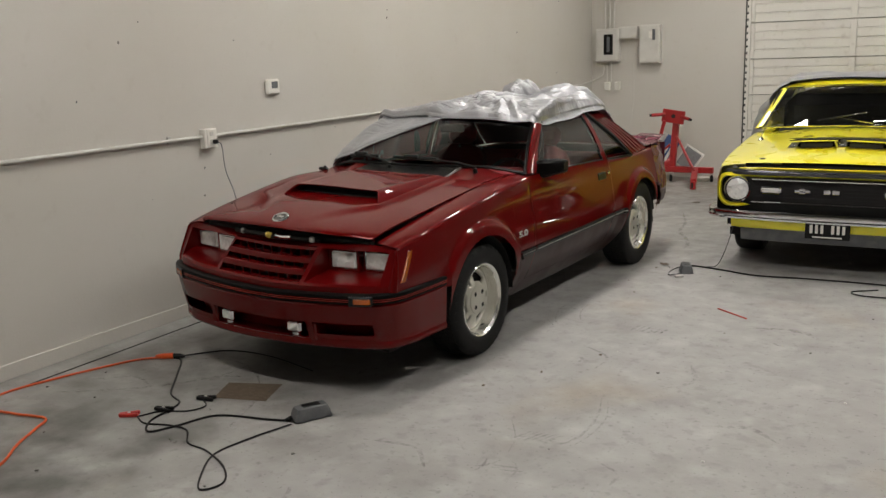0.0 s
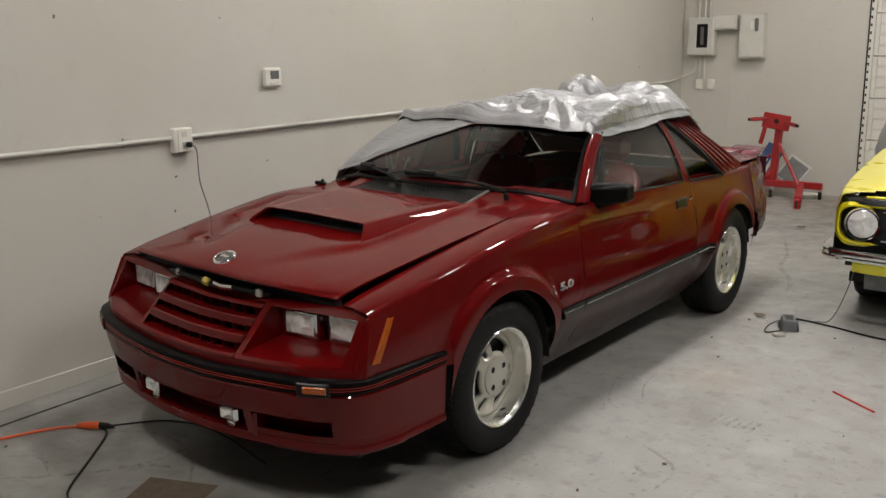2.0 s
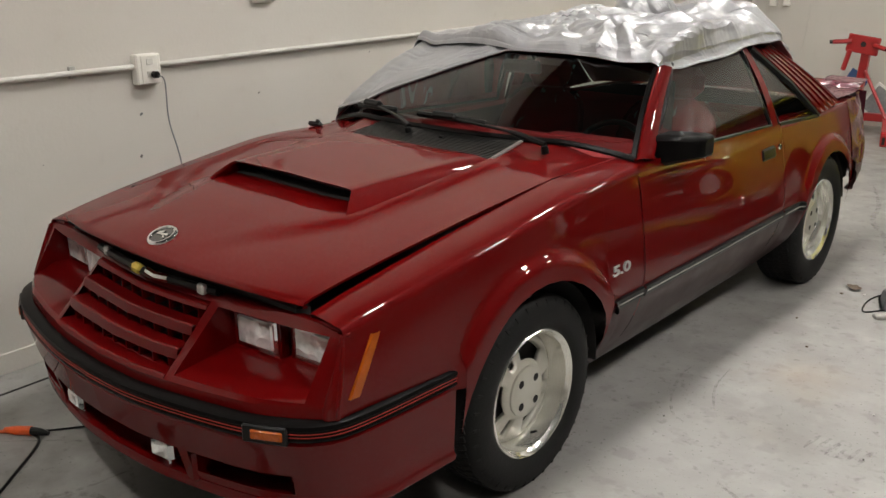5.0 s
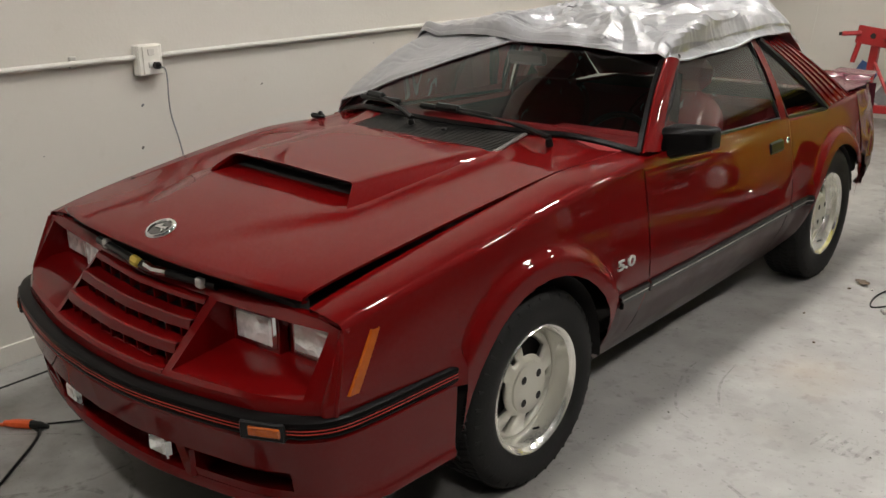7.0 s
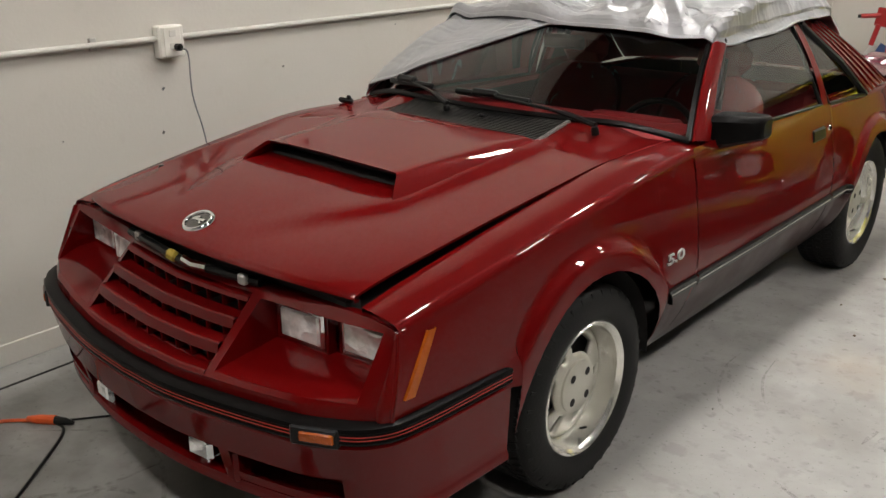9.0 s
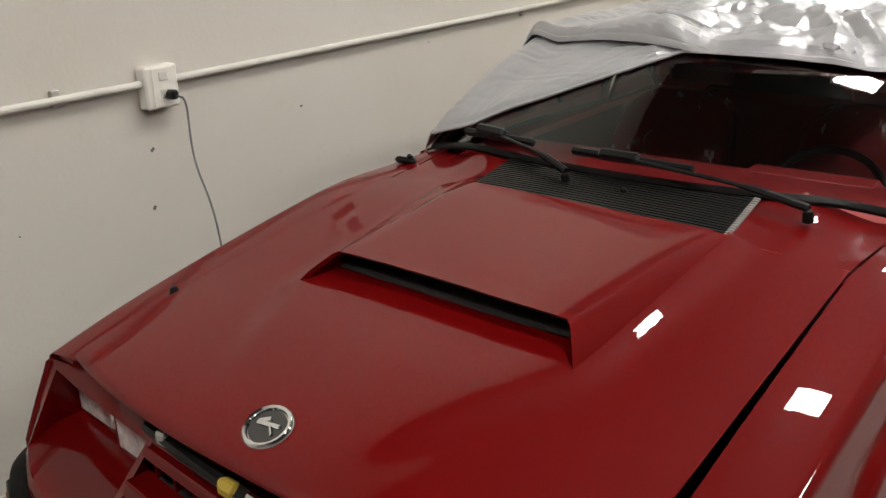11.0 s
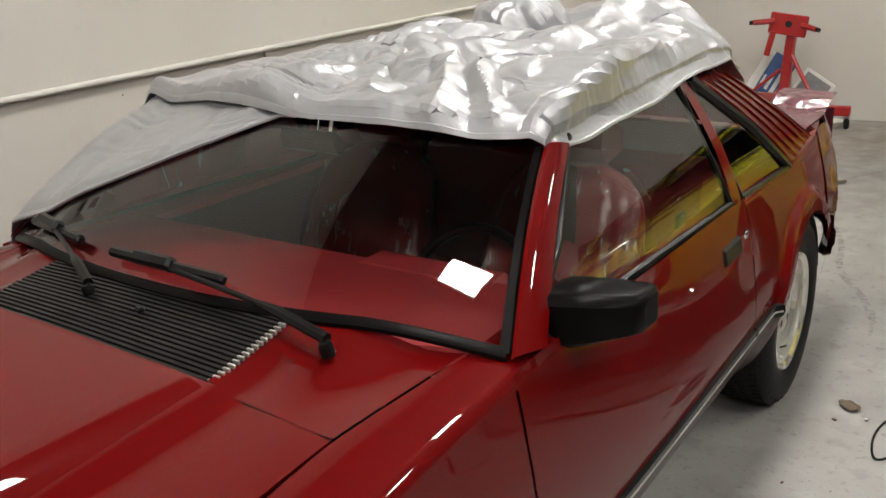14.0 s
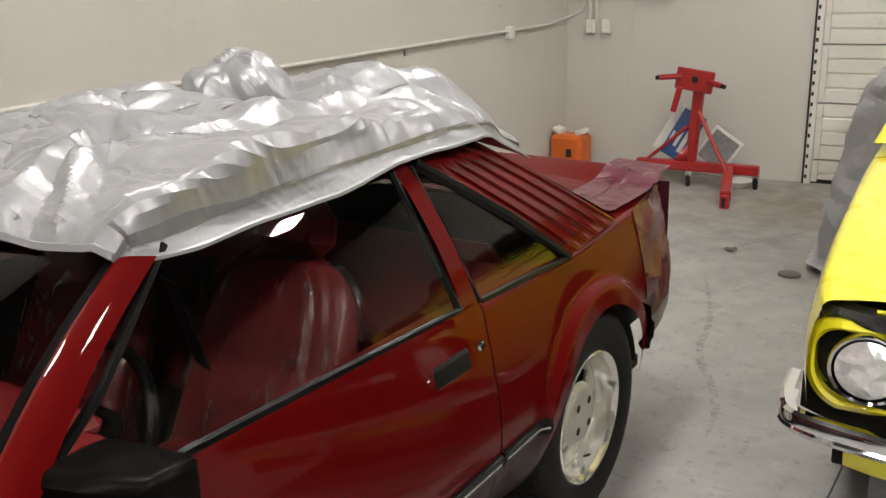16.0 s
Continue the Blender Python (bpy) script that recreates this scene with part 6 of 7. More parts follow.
# hood and cowl
def c_hood(x, y):
    return soft(C_SHO, y, 0.2) + 0.017 + 0.045 * (1 - (x / 0.64) ** 2) * min(1, (y + 0.25) / 0.6) - 0.012 * max(0, (0.14 - y) / 0.14)


rows = [[cy(x, y, c_hood(x, y)) for y in steps(0.06 + 0.03 * (x / 0.62) ** 2, 1.33, 18)] for x in steps(-0.625, 0.625, 24)]
chood = part("hood", Geo().grid(rows), YELLOW, ycar)
part("cowl", Geo().grid([[cy(x, y, c_hood(x, 1.33) + 0.02 * (y - 1.33)) for y in (1.335, 1.50 + 0.12 * (x / 0.7) ** 2)] for x in steps(-0.79, 0.79, 12)]), YELLOW, ycar)
# twin nostril scoop on a black panel
rows = [[cy(x, y, c_hood(x, y) + 0.004) for y in steps(0.50, 0.92, 8)] for x in steps(-0.40, 0.40, 12)]
part("hood_stripe", Geo().grid(rows), GLOSSBLACK, chood, "gloss black hood panel")
for s in (-1, 1):
    x0, x1 = (0.03, 0.33)
    rows = []
    for k, y in enumerate(steps(0.44, 0.84, 8)):
        hh = 0.055 * (1 - k / 8) + 0.002
        rows.append([cy(s * x, y, c_hood(x, y) + z) for x, z in ((x0, 0.002), (x0 + 0.02, hh), (x1 - 0.03, hh), (x1, 0.002))])
    part("nostril", Geo().grid(rows[:3], flip=(s < 0)), YELLOW, chood, "yellow hood nostril lip")
    part("nostril_top", Geo().grid(rows[2:], flip=(s < 0)), GLOSSBLACK, chood, "gloss black nostril top")
    part("nostril_mouth", Geo().grid([[cy(s * x, 0.446, c_hood(x, 0.446) + z) for z in (0.008, 0.044)] for x in (x0 + 0.03, x1 - 0.04)]), DARK, chood, "dark nostril opening")
    part("nostril_trim", Geo().tube([cy(s * x, 0.50 + 0.02, c_hood(x, 0.5) + 0.052) for x in steps(x0, x1 + 0.05, 4)], 0.010, 6), CHROME, chood, "chrome nostril trim")
# nose: dark sheet painting the shadow gap, black band, yellow frame round a black grille
g = Geo().grid([[cy(x, 0.03 + 0.05 * (abs(x) / 0.62) ** 2 + o, z) for o, z in ((0.04, 0.80), (0.05, 0.765))] for x in steps(-0.63, 0.63, 12)])
part("hood_gap", g, DARK, ycar, "dark sheet painting the shadow gap below the hood edge")


def c_nose(x):
    return 0.0 + 0.10 * max(0, (abs(x) - 0.55) / 0.30) ** 2 - 0.025 * (1 - (x / 0.8) ** 2)


rows = [[cy(x, c_nose(x) + o, z) for o, z in ((0.08, 0.764), (0.05, 0.770), (0.02, 0.762), (0.010, 0.745), (0.016, 0.724))] for x in steps(-0.80, 0.80, 34)]
part("nose_lip", Geo().tube([cy(x, c_nose(x) + 0.045, 0.776 - 0.01 * (x / 0.7) ** 4) for x in steps(-0.66, 0.66, 20)], 0.007, 6), YELLOW, ycar, "thin yellow nose lip")
part("nose_stripe", Geo().grid(rows), GLOSSBLACK, ycar, "gloss black nose stripe")


def frame_ring(hw, hz, zc, rad, n=8):
    pts = []
    for sx, sz, a0 in ((1, 1, 0), (-1, 1, 90), (-1, -1, 180), (1, -1, 270)):
        for k in range(n + 1):
            a = math.radians(a0 + 90 * k / n)
            pts.append((sx * (hw - rad) + rad * math.cos(a), zc + sz * (hz - rad) + rad * math.sin(a)))
    return pts


outer, inner = frame_ring(0.838, 0.130, 0.606, 0.10), frame_ring(0.806, 0.103, 0.606, 0.085)
rows = []
for (xo, zo), (xi, zi) in zip(outer, inner):
    rows.append([cy(xo, c_nose(xo) + 0.03, zo), cy(xo * 0.995, c_nose(xo) + 0.004, zo), cy(xi * 1.01, c_nose(xi) - 0.004, zi * 0.7 + zo * 0.3), cy(xi, c_nose(xi) + 0.004, zi), cy(xi, c_nose(xi) + 0.07, zi)])
nose = part("grille_frame", Geo().grid(rows, close_u=True), YELLOW, ycar, "yellow grille frame")
part("grille", Geo().grid([[cy(x, c_nose(x) + 0.055, z) for z in (0.49, 0.72)] for x in steps(-0.81, 0.81, 20)]), DARK, ycar, "black recessed grille")
for z in (0.692, 0.520):
    part("grille_trim", Geo().tube([cy(x, c_nose(x) + 0.03, z) for x in steps(-0.56, 0.56, 12)], 0.006, 6), CHROME, nose, "thin bright grille trim")
for k in range(5):
    part("grille_bar", Geo().tube([cy(x, c_nose(x) + 0.045, 0.56 + 0.026 * k) for x in steps(-0.56, 0.56, 10)], 0.0022, 5), BLACK, nose)
for s in (-1, 1):
    M = Matrix.Translation(cy(s * 0.665, c_nose(0.665) + 0.012, 0.612)) @ pose(0, 0, 0, 90, 0, 0)
    hl = part("headlamp", Geo().lathe([(0.084, -0.05), (0.090, 0.006), (0.097, 0.010), (0.101, 0.0), (0.101, -0.03)], M, 36), CHROME, ycar, "round headlamp in chrome ring")
    part("headlamp_lens", Geo().lathe([(0, 0.024), (0.03, 0.022), (0.06, 0.015), (0.082, 0.002)], M, 36), LENS, hl, "round clear lens")
    part("parking_lamp", Geo().box((0.15, 0.03, 0.055), cy(s * 0.42, c_nose(0.42) + 0.035, 0.612), bevel=0.012), CHROME, ycar, "rectangular parking lamp")
    part("parking_lens", Geo().box((0.128, 0.012, 0.036), cy(s * 0.42, c_nose(0.42) + 0.018, 0.612), bevel=0.008), LENS, ycar, "clear parking lens")
part("badge", Geo().box((0.11, 0.012, 0.022), cy(-0.20, c_nose(0.2) + 0.04, 0.612), bevel=0.004).box((0.045, 0.012, 0.038), cy(-0.20, c_nose(0.2) + 0.04, 0.612), bevel=0.004), CHROME, ycar, "small bright grille badge")
part("badge", Geo().box((0.05, 0.012, 0.035), cy(-0.03, c_nose(0) + 0.04, 0.612), bevel=0.006), CHROME, ycar, "small bright grille badge")
part("badge", Geo().box((0.05, 0.012, 0.035), cy(0.03, c_nose(0) + 0.04, 0.612), bevel=0.006), CHROME, ycar, "small bright grille badge")
# chrome bumper wrapped round the corners
path = smooth_path([cy(s * x, y, 0) for s, x, y in ((-1, 0.89, 0.30), (-1, 0.875, 0.10), (-1, 0.80, 0.0), (-1, 0.5, -0.055), (1, 0.0, -0.075), (1, 0.5, -0.055), (1, 0.80, 0.0), (1, 0.875, 0.10), (1, 0.89, 0.30))], 6)
rows = []
for k, p in enumerate(path):
    d = (path[min(k + 1, len(path) - 1)] - path[max(k - 1, 0)]).normalized()
    nx, ny = d.y, -d.x
    rows.append([(p.x + nx * o, p.y + ny * o, z) for o, z in ((-0.02, 0.488), (0.006, 0.490), (0.018, 0.482), (0.024, 0.464), (0.020, 0.448), (0.025, 0.440), (0.014, 0.424), (-0.02, 0.420))])
part("front_bumper", Geo().grid(rows), CHROME, ycar, "chrome front bumper")
rows = [[cy(x, c_nose(x) + o, z) for o, z in ((-0.02, 0.425), (-0.025, 0.36), (-0.01, 0.325), (0.03, 0.318))] for x in steps(-0.70, 0.70, 20)]
part("front_valance", Geo().grid(rows), YELLOW, ycar, "yellow lower valance")
rows = [[cy(x, c_nose(x) + 0.045 + o, z) for o, z in ((-0.03, 0.322), (-0.03, 0.29), (-0.01, 0.225), (0.05, 0.22))] for x in steps(-0.63, 0.63, 20)]
part("chin_spoiler", Geo().grid(rows), GREYPL, ycar, "matt dark grey chin spoiler")
rows = [[cy(x, c_nose(x) + 0.035, z) for z in (0.42, 0.53)] for x in steps(-0.84, 0.84, 20)]
part("bumper_gap", Geo().grid(rows), BLACK, ycar, "black filler behind the bumper")
plate = part("number_plate", Geo().box((0.305, 0.006, 0.135), cy(0.0, -0.085, 0.352), bevel=0.002), BLACK, ycar, "black number plate")
for k in range(7):
    if k != 3:
        part("plate_bar", Geo().box((0.020, 0.004, 0.062), cy(-0.11 + 0.0365 * k, -0.0895, 0.356), bevel=0.001), WHITEPL, plate, "pale bar")
part("plate_bar", Geo().box((0.20, 0.004, 0.010), cy(0.0, -0.0895, 0.298), bevel=0.001), WHITEPL, plate, "pale bar")


# cabin
def c_screen(u, v):
    xb, xt = 0.82 * u, 0.69 * u
    yb, yt = 1.47 + 0.13 * abs(u) ** 2, 2.02 + 0.08 * abs(u) ** 2
    zb, zt = c_hood(0.5 * u, 1.33) + 0.015 - 0.01 * u * u, 1.295 - 0.03 * abs(u) ** 2
    return cy(xb + (xt - xb) * v, yb + (yt - yb) * v, zb + (zt - zb) * v)


cs = part("windscreen", Geo().grid([[c_screen(u, v) for v in steps(0, 1, 8)] for u in steps(-1, 1, 18)]), WINDGLASS, ycar, "tinted windscreen")
cs.visible_shadow = False
for s in (-1, 1):
    part("screen_pillar", Geo().grid([[Vector(c_screen(s, v)) + Vector((s * o, oy, oz)) for o, oy, oz in ((-0.022, -0.006, 0.006), (0.015, -0.004, 0.012), (0.040, 0.012, 0.008), (0.052, 0.05, 0.0), (0.03, 0.09, -0.01))] for v in steps(0, 1, 8)]), YELLOW, ycar)
    part("screen_trim", Geo().tube([Vector(c_screen(s * 0.965, v)) + Vector((0, -0.008, 0.008)) for v in steps(0, 1, 8)], 0.006, 8), BLACK, cs, "black windscreen seal")
part("screen_trim", Geo().tube([Vector(c_screen(u, 0)) + Vector((0, -0.008, 0.008)) for u in steps(-1, 1, 18)], 0.008, 6), CHROME, cs, "bright windscreen trim")
part("screen_trim", Geo().tube([Vector(c_screen(u, 1)) + Vector((0, -0.008, 0.008)) for u in steps(-1, 1, 18)], 0.009, 6), CHROME, cs, "bright windscreen trim")
def c_roof(x, y):
    front = soft([(2.0, 1.288), (2.06, 1.308), (2.14, 1.332), (2.30, 1.350), (2.8, 1.356), (3.4, 1.30)], y, 0.04)
    return front - 0.06 * (x / 0.72) ** 4


rows = [[cy(x, y, c_roof(x, y)) for y in steps(2.02 + 0.08 * (x / 0.69) ** 2, 3.35, 16)] for x in steps(-0.725, 0.725, 16)]
part("roof", Geo().grid(rows), YELLOW, ycar)
rows = [[cy(x * (1 + 0.12 * v), 3.33 + 0.75 * v, 1.27 - 0.30 * v - 0.03 * (x / 0.57) ** 4) for v in steps(0, 1, 6)] for x in steps(-0.60, 0.60, 12)]
part("rear_screen", Geo().grid(rows), GLOSSBLACK, ycar, "dark rear screen")
part("boot_lid", Geo().grid([[cy(x, y, 0.965 - 0.05 * (y - 4.05) - 0.02 * (x / 0.66) ** 2) for y in steps(4.05, 4.66, 4)] for x in steps(-0.68, 0.68, 8)]), YELLOW, ycar)
part("tail_panel", Geo().grid([[cy(x, 4.63, z) for z in (0.34, 0.93)] for x in (-0.80, 0.80)]), YELLOW, ycar)
g = Geo().grid([[cy(-(0.82 - 0.13 * v), y, 0.915 + 0.355 * v) for v in steps(0, 1, 4)] for y in (1.72, 2.2, 2.72)], flip=True)
for w in cpair("side_window", g, WINDGLASS, ycar, "clear side window"):
    w.visible_shadow = False
g = Geo().grid([[cy(-(0.825 - 0.13 * v), 2.72 + 0.7 * u + (0.30 * u) * (1 - v), 0.925 + 0.345 * v) for v in steps(0, 1, 4)] for u in steps(0, 1, 4)], flip=True)
cpair("sail_panel", g, YELLOW, ycar)
# plain black boxes added to darken the view through the glass; no seats modelled
part("cabin_shade", Geo().box((1.40, 1.30, 0.85), cy(0, 2.68, 0.795), bevel=0.1).box((1.44, 0.55, 0.30), cy(0, 1.80, 0.79), bevel=0.08), BLACK, ycar, "added black filler boxes that darken the cabin")


def c_wiper(x, a, b, e):
    def on(u, v):
        return Vector(c_screen(u, v)) + Vector((0, -0.012, 0.014))
    w = part("wiper", Geo().tube([cy(x, 1.46, 1.0), on(*e)], 0.005, 6), CHROME, ycar, "bright wiper arm")
    part("wiper_blade", Geo().tube([on(*a), on(*b)], 0.006, 6), CHROME, w)


c_wiper(0.13, (-0.40, 0.12), (0.08, 0.30), (-0.18, 0.17))
c_wiper(0.62, (0.16, 0.10), (0.66, 0.16), (0.42, 0.12))
part("aerial", Geo().lathe([(0, 0.03), (0.012, 0.028), (0.02, 0.012), (0.03, 0.006), (0.032, 0)], Matrix.Translation(cy(-0.70, 1.05, c_hood(0.62, 1.05) - 0.016)), 14).tube([cy(-0.70, 1.05, 0.91), cy(-0.66, 1.28, 1.12)], 0.003, 6), CHROME, ycar, "chrome aerial")
part("hood_pin", Geo().lathe([(0, 0.008), (0.02, 0.006), (0.024, 0)], Matrix.Translation(cy(-0.52, 0.18, c_hood(0.52, 0.18))), 14), CHROME, ycar)

# its own silver cover, pushed back over roof and flank, trailing on the floor
yc = thing("car_cover", (1.2, 5.6, 0), "silver fabric car cover draped off the yellow car", "car cover")


def drape(s, y):
    """s: metres along the section, from the roof's far side over the near flank to the floor."""
    knots = [(0.0, 0.60, 1.352), (0.55, 0.0, 1.362), (0.95, -0.56, 1.345), (1.12, -0.76, 1.27), (1.50, -1.00, 1.00), (1.62, -1.06, 0.90), (2.05, -1.15, 0.46), (2.50, -1.20, 0.04), (2.62, -1.29, 0.015)]
    x = soft([(a, b) for a, b, c in knots], s, 0.10)
    z = soft([(a, c) for a, b, c in knots], s, 0.10)
    return x, z


drape_rows = []
for i in range(137):
    s = 2.62 * i / 136
    y_front = curve([(0.0, 2.13), (0.95, 2.15), (1.2, 2.22), (1.5, 2.45), (2.0, 2.52), (2.62, 2.62)], s) + 0.05 * noise.noise(Vector((s * 3, 0.3, 0.7)))
    col = []
    for w in steps(0, 1, 112):
        y = y_front + (4.2 - y_front) * w
        x, z = drape(s, y)
        if s < 1.05:
            z = c_roof(x, y) + 0.022
        if s > 1.12:
            xb = max(x, -0.86)
            x = xb + (x - xb) * math.sin(min(1.0, w / 0.16) * math.pi / 2)
        col.append(Vector(cy(x, y, z + 0.01)))
        if s > 2.4:
            col[-1].z = max(0.012, col[-1].z - 0.03)
    drape_rows.append(col)


def drape_height(i, j):
    k = 0.25 + 0.65 * min(1.0, max(0.0, (i - 40) / 20))
    return 0.004 + k * min(1.0, 0.2 + j / 8) * creases(drape_rows[i][j].y, 2.62 * i / 136, 9.0)


rows = settle(drape_rows, drape_height, flip=True)
rows = [[(x, y, max(0.010, z)) for x, y, z in r] for r in rows]
part("sheet", Geo().grid(rows, flip=True), SILVER, yc, sharp=13)

# the yellow car and its cover stand parallel to the walls
TURN = Matrix.Translation((CX0 - 0.665, CY0, 0)) @ pose(0, 0, 0, 0, 0, 2.3) @ Matrix.Translation((0.665 - CX0, -CY0, 0))
for ob in (ycar, yc):
    ob.matrix_basis = TURN @ ob.matrix_basis

# ---- on the floor ----
def cable(points, r, mat, name, label, n=7):
    return single(name, Geo().tube(smooth_path([(x, y, z) for x, y, z in points], n), r, 7), mat, label, "cable")


def flat(pts, r=0.006):
    return [(x, y, r) for x, y in pts]


def charger(x, y, rz, label):
    ob = thing("battery_charger", (x, y, 0), label, "battery charger", "battery chargers")
    M = pose(x, y, 0, 0, 0, rz)
    prof = ((0.0, 0.0), (0.012, 0.0), (0.018, 0.035), (0.028, 0.058), (0.040, 0.062))
    rows = []
    for o, z in prof:
        hx, hy = 0.105 - o, 0.058 - o * 0.8
        rows.append([M @ Vector((sx * hx, sy * hy, z)) for sx, sy in ((-1, -0.8), (-0.85, -1), (0.85, -1), (1, -0.8), (1, 0.8), (0.85, 1), (-0.85, 1), (-1, 0.8))])
    g = Geo().grid(rows, close_v=True, flip=True)
    g.f.append(tuple(range(len(g.v) - 8, len(g.v))))
    part("case", g, GREYPL, ob, sharp=30)
    part("label_plate", Geo().box((0.09, 0.045, 0.002), m=M @ pose(0, 0, 0.0628), bevel=0.0005), BLACK, ob, "dark face plate")
    part("gland", Geo().tube([M @ Vector((-0.10, 0, 0.018)), M @ Vector((-0.135, 0, 0.012))], [0.012, 0.007], 8), BLACK, ob)
    return ob


charger(0.515, -1.20, 62, "grey plastic battery charger on the concrete")
charger(1.235, 2.44, -70, "grey plastic battery charger by the yellow car")
cable(flat([(0.47, -1.30), (0.36, -1.34), (0.10, -1.42), (0.02, -1.60), (-0.05, -1.72), (-0.15, -1.62), (-0.20, -1.40), (-0.35, -1.32), (-0.55, -1.10), (-0.72, -0.92), (-0.82, -0.905)]), 0.0055, BLACK, "power_cord", "black cord to the orange extension lead")
cable(flat([(0.50, -1.33), (0.44, -1.55), (0.42, -1.75), (0.52, -1.92), (0.62, -2.02), (0.66, -1.93), (0.55, -1.82), (0.36, -1.74), (0.22, -1.72), (0.10, -1.62), (-0.02, -1.62), (-0.15, -1.66), (-0.25, -1.62)]), 0.0045, BLACK, "charger_lead", "black charger lead with clamps")
cable(flat([(-0.25, -1.62), (-0.20, -1.52), (-0.08, -1.45), (-0.05, -1.36), (-0.13, -1.30)]), 0.004, BLACK, "clamp_lead", "thin black lead to a clamp")
cable(flat([(-0.80, -0.905), (-0.95, -1.02), (-1.05, -1.25), (-1.14, -1.55), (-1.17, -1.75), (-1.10, -1.92), (-0.85, -1.90), (-0.65, -1.86), (-0.58, -1.95), (-0.48, -2.12), (-0.34, -2.30), (-0.25, -2.60), (-0.5, -3.2), (-0.9, -3.8)], 0.008), 0.0065, ORANGE, "extension_lead", "orange extension lead across the floor")
cable(flat([(-0.80, -0.88), (-0.60, -0.66), (-0.3, -0.62), (0.1, -0.70)]), 0.004, BLACK, "floor_wire", "thin dark wire leading under the car")
plug = thing("lead_socket", (-0.80, -0.905, 0), "orange extension lead socket with black plug", "plug")
part("socket", Geo().tube([(-0.885, -0.965, 0.018), (-0.85, -0.94, 0.018), (-0.80, -0.905, 0.018)], [0.010, 0.017, 0.018], 10), ORANGE, plug)
part("plug", Geo().tube([(-0.80, -0.905, 0.018), (-0.765, -0.885, 0.018), (-0.74, -0.87, 0.014)], [0.016, 0.014, 0.007], 10), BLACK, plug, "black plug")


def clamp(x, y, rz, mat, label):
    ob = thing("battery_clamp", (x, y, 0), label, "clamp", "battery clamps")
    M = pose(x, y, 0.012, 0, 0, rz)
    for s in (-1, 1):
        part("jaw", Geo().box((0.10, 0.014, 0.020), m=M @ pose(0, s * 0.012, 0, 0, 0, s * 9), bevel=0.004), mat, ob)
    part("pivot", Geo().lathe([(0, 0.012), (0.008, 0.012), (0.009, -0.010)], M, 10), STEEL, ob)


clamp(-0.30, -1.63, 40, REDPL, "red battery clamp lying on the concrete")
clamp(-0.12, -1.29, 20, BLACK, "black battery clamp lying on the concrete")
clamp(-0.20, -1.50, 15, BLACK, "black battery clamp lying on the concrete")
cable(flat([(1.21, 2.55), (1.22, 2.62), (1.45, 2.58), (1.75, 2.50), (2.1, 2.55), (2.6, 2.58), (3.2, 2.55), (4.0, 2.7)]), 0.006, BLACK, "power_cord", "dark cord running past the yellow car")
cable([(1.33, 2.62, 0.006), (1.42, 2.66, 0.03), (1.50, 2.68, 0.25), (1.55, 2.66, 0.50), (1.58, 2.68, 0.76), (1.62, 2.80, 0.83)], 0.003, GREYPL, "charger_lead", "thin lead rising to the yellow car's hood")
cable(flat([(1.23, 2.33), (1.16, 2.25), (1.13, 2.38), (1.15, 2.52), (1.22, 2.60), (1.33, 2.62)]), 0.004, BLACK, "cord_loop", "short black cord looped round the charger")
cable(flat([(2.60, 2.42), (2.45, 2.30), (2.52, 2.22), (2.75, 2.24), (2.9, 2.3)]), 0.005, BLACK, "cord_loop", "black cord loop on the floor")
ob = thing("cord_clip", (1.25, 2.25, 0), "small foil-wrapped cord plug on the floor", "plug")
part("plug", Geo().box((0.07, 0.04, 0.02), m=pose(1.245, 2.225, 0.011, 0, 0, 40), bevel=0.005), STEEL, ob)
single("stick", Geo().tube([(1.745, 1.498, 0.005), (1.967, 1.344, 0.005)], 0.005, 6), REDPL, "thin red plastic rod on the floor", "rod")
g = Geo().grid([[(-0.197, -1.051, 0.003), (0.087, -0.933, 0.003)], [(-0.102, -1.254, 0.003), (0.177, -1.161, 0.003)]])
single("floor_patch", g, RUST, "flat rust-brown board lying on the concrete", "board")
# debris and leaves
deb = random.Random(21)
for k in range(46):
    x, y = deb.uniform(0.9, 2.9), deb.uniform(-2.6, 4.5)
    if k % 4 == 0:
        x, y = deb.uniform(-1.1, 0.8), deb.uniform(-2.4, -1.0)
    s = deb.uniform(0.006, 0.018)
    single("debris", Geo().box((s, s * deb.uniform(0.4, 0.9), 0.006), m=pose(x, y, 0.004, 0, 0, deb.uniform(0, 180)), bevel=0.002), (STAIN, RUST, STAIN, PALE)[k % 4], "small crumb of debris on the floor", "debris", "floor debris")
for x, y, turn in ((0.36, 5.58, 25), (1.02, 2.56, -40)):
    m = pose(x, y, 0.004, 0, 0, turn)
    scrap = [[m @ Vector((0.042 * a * (1 - 0.35 * b * b), 0.026 * b, 0.006 + 0.012 * abs(noise.noise(Vector((a * 2.3 + x, b * 2.1, y)))))) for b in steps(-1, 1, 6)] for a in steps(-1, 1, 8)]
    single("leaf", Geo().grid(scrap).both(), RUST, "curled dry brown scrap on the floor", "scrap", "floor scraps")
single("lid", Geo().lathe([(0, 0.016), (0.045, 0.016), (0.058, 0.013), (0.063, 0.007), (0.064, 0.0)], pose(0.785, 5.27, 0.0), 28), STAIN, "flat round grey lid on the concrete", "lid")
# joint line in the slab near the wall
single("floor_joint", Geo().box((0.012, 15.5, 0.004), m=ROOM @ pose(0.19, -8.6, 0.0015), bevel=0.001), DARK, "dark joint line in the slab along the wall", "joint")
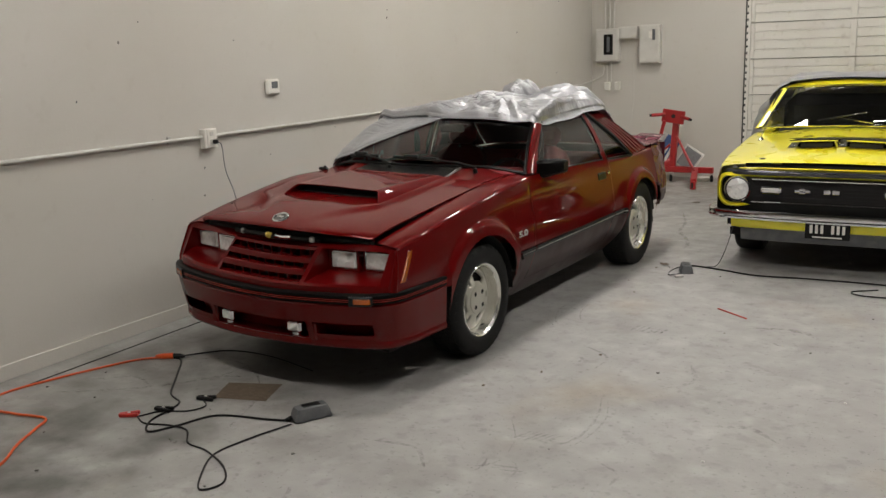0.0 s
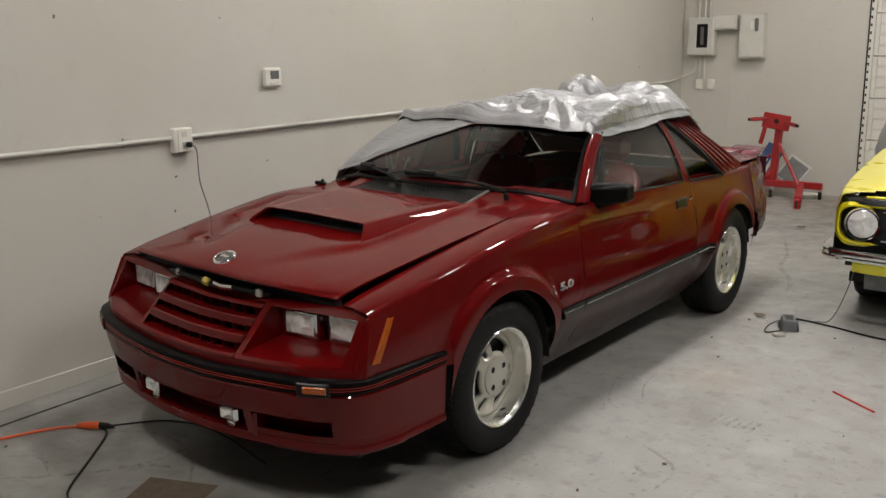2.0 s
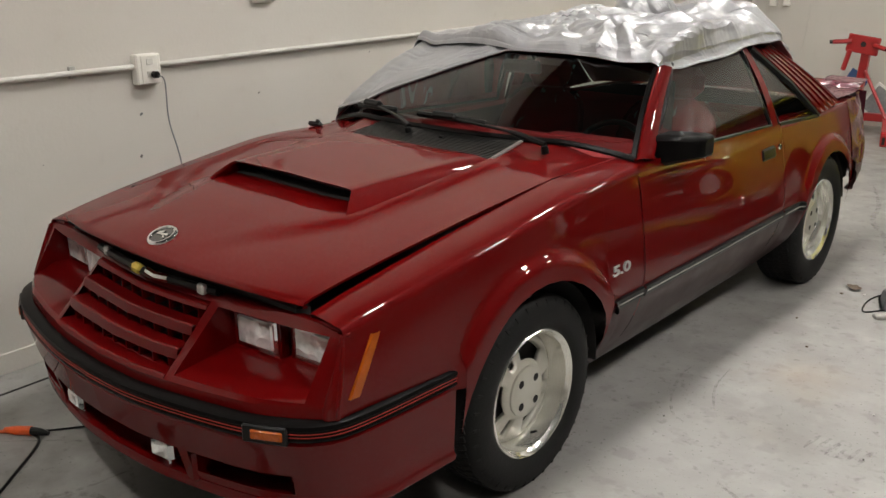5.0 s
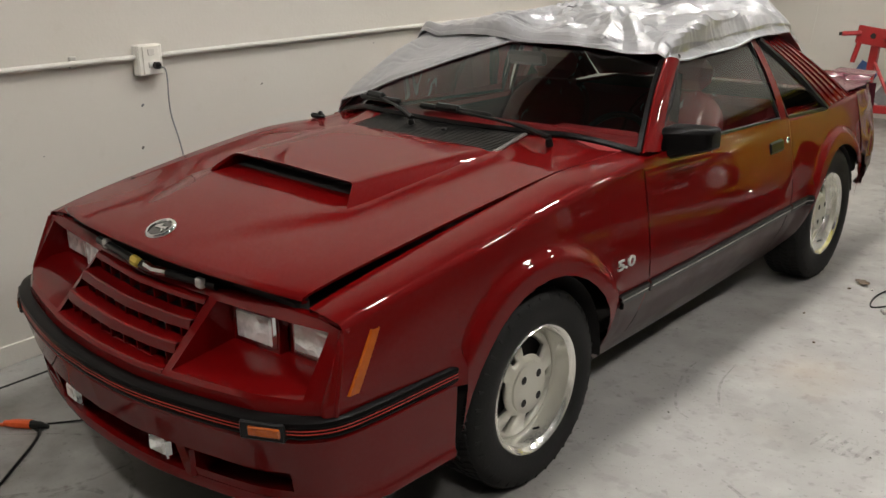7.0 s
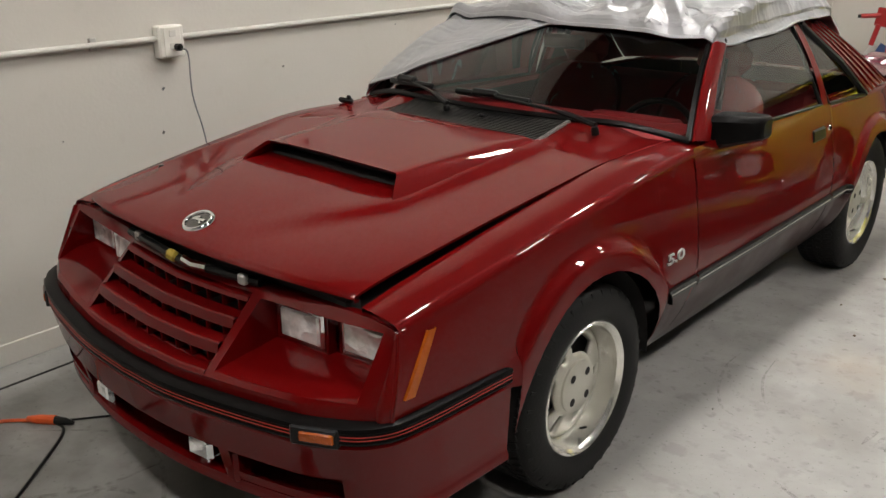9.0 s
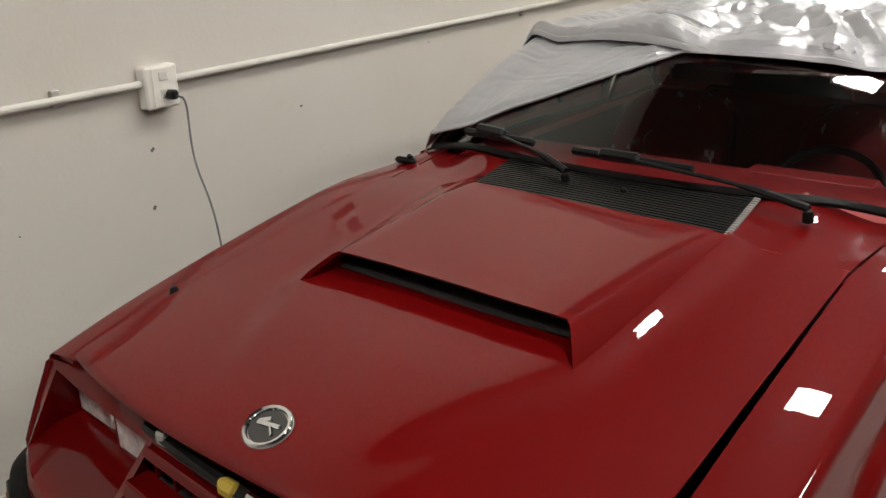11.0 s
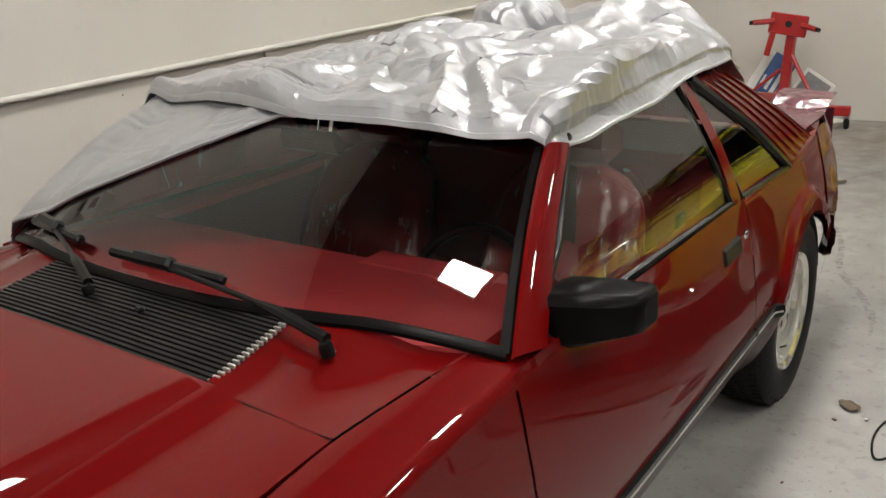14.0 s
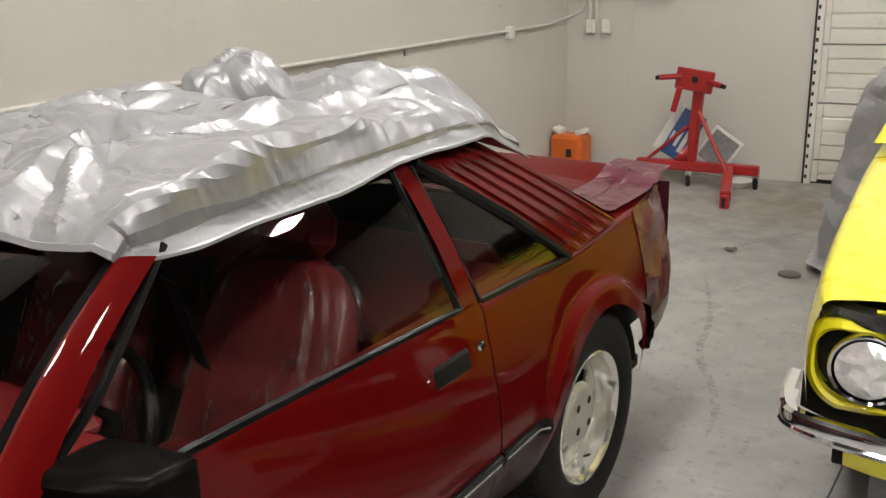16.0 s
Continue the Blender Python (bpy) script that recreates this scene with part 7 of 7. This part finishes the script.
# wall scuffs
sp = random.Random(5)
for k in range(34):
    v, z, r = sp.uniform(-12, -1.0), sp.uniform(0.5, 2.6), sp.uniform(0.004, 0.011)
    single("wall_scuff", Geo().box((0.003, r * sp.uniform(0.8, 2.2), r * sp.uniform(0.8, 1.6)), m=ROOM @ pose(0.0015, v, z, sp.uniform(0, 90), 0, 0), bevel=0.0005), (STAIN, GREYPL)[k % 2], "small dark scuff on the painted wall", "scuff", "wall scuffs")


# rubber smears, tread prints and a meandering stain on the slab
marks = Geo()


def smear(points, width):
    path = smooth_path([(x, y, 0.0012) for x, y in points], 8)
    rows = []
    for k, p in enumerate(path):
        d = (path[min(k + 1, len(path) - 1)] - path[max(k - 1, 0)]).normalized()
        w = width * (0.35 + 0.65 * math.sin(math.pi * (k + 0.5) / len(path))) * (0.8 + 0.5 * noise.noise(p * 9))
        rows.append([p + Vector((d.y, -d.x, 0)) * (w * o) for o in (-0.5, 0.0, 0.5)])
    marks.grid(rows)


smear([(0.80, 1.20), (0.80, 1.07), (0.856, 0.872), (0.928, 0.741), (0.992, 0.703)], 0.014)
smear([(0.93, 1.25), (0.956, 1.054), (1.016, 0.905), (1.07, 0.815)], 0.012)
smear([(1.673, -0.327), (1.74, -0.537), (1.764, -0.748), (1.736, -0.903), (1.64, -0.906)], 0.020)
smear([(1.72, -0.36), (1.79, -0.56), (1.80, -0.76), (1.78, -0.90)], 0.012)
smear([(1.39, -0.76), (1.513, -0.953), (1.556, -1.10)], 0.010)
for a, b in (((1.515, -1.338), (1.506, -1.20)), ((1.50, -1.29), (1.56, -1.21)), ((1.634, -1.183), (1.68, -1.307)), ((1.60, -1.27), (1.70, -1.24)), ((1.53, -1.25), (1.66, -1.22))):
    smear([a, ((a[0] + b[0]) / 2 + 0.012, (a[1] + b[1]) / 2), b], 0.016)
for k in range(6):
    smear([(1.40 + 0.036 * k, 0.80), (1.405 + 0.036 * k, 0.86), (1.415 + 0.036 * k, 0.92)], 0.022)
    smear([(1.50 + 0.03 * k, -0.98 + 0.01 * k), (1.53 + 0.03 * k, -0.90 + 0.01 * k), (1.55 + 0.03 * k, -0.84)], 0.012)
smear([(0.402, 4.984), (0.61, 4.397), (0.695, 3.966), (0.858, 3.642), (0.943, 3.401), (0.967, 3.22)], 0.045)
smear([(0.147, 5.422), (0.313, 5.611), (0.469, 5.86), (0.645, 6.174), (0.8, 6.5)], 0.03)
smear([(-0.9, -1.05), (-0.55, -0.78), (-0.2, -0.85), (0.1, -1.15), (0.25, -1.5)], 0.02)
smear([(-0.95, -1.6), (-0.6, -1.35), (-0.35, -1.05), (-0.30, -0.8)], 0.025)
for k in range(26):
    x, y, a, n = deb.uniform(-0.9, 2.8), deb.uniform(-2.4, 1.2), deb.uniform(0, 6.28), deb.uniform(0.05, 0.22)
    smear([(x, y), (x + n * math.cos(a), y + n * math.sin(a)), (x + 2 * n * math.cos(a + 0.5), y + 2 * n * math.sin(a + 0.5))], deb.uniform(0.008, 0.05))
structure("floor_marks", marks, SMEAR, "dark rubber smears and tread prints on the slab", "floor marks", kind="stuff")
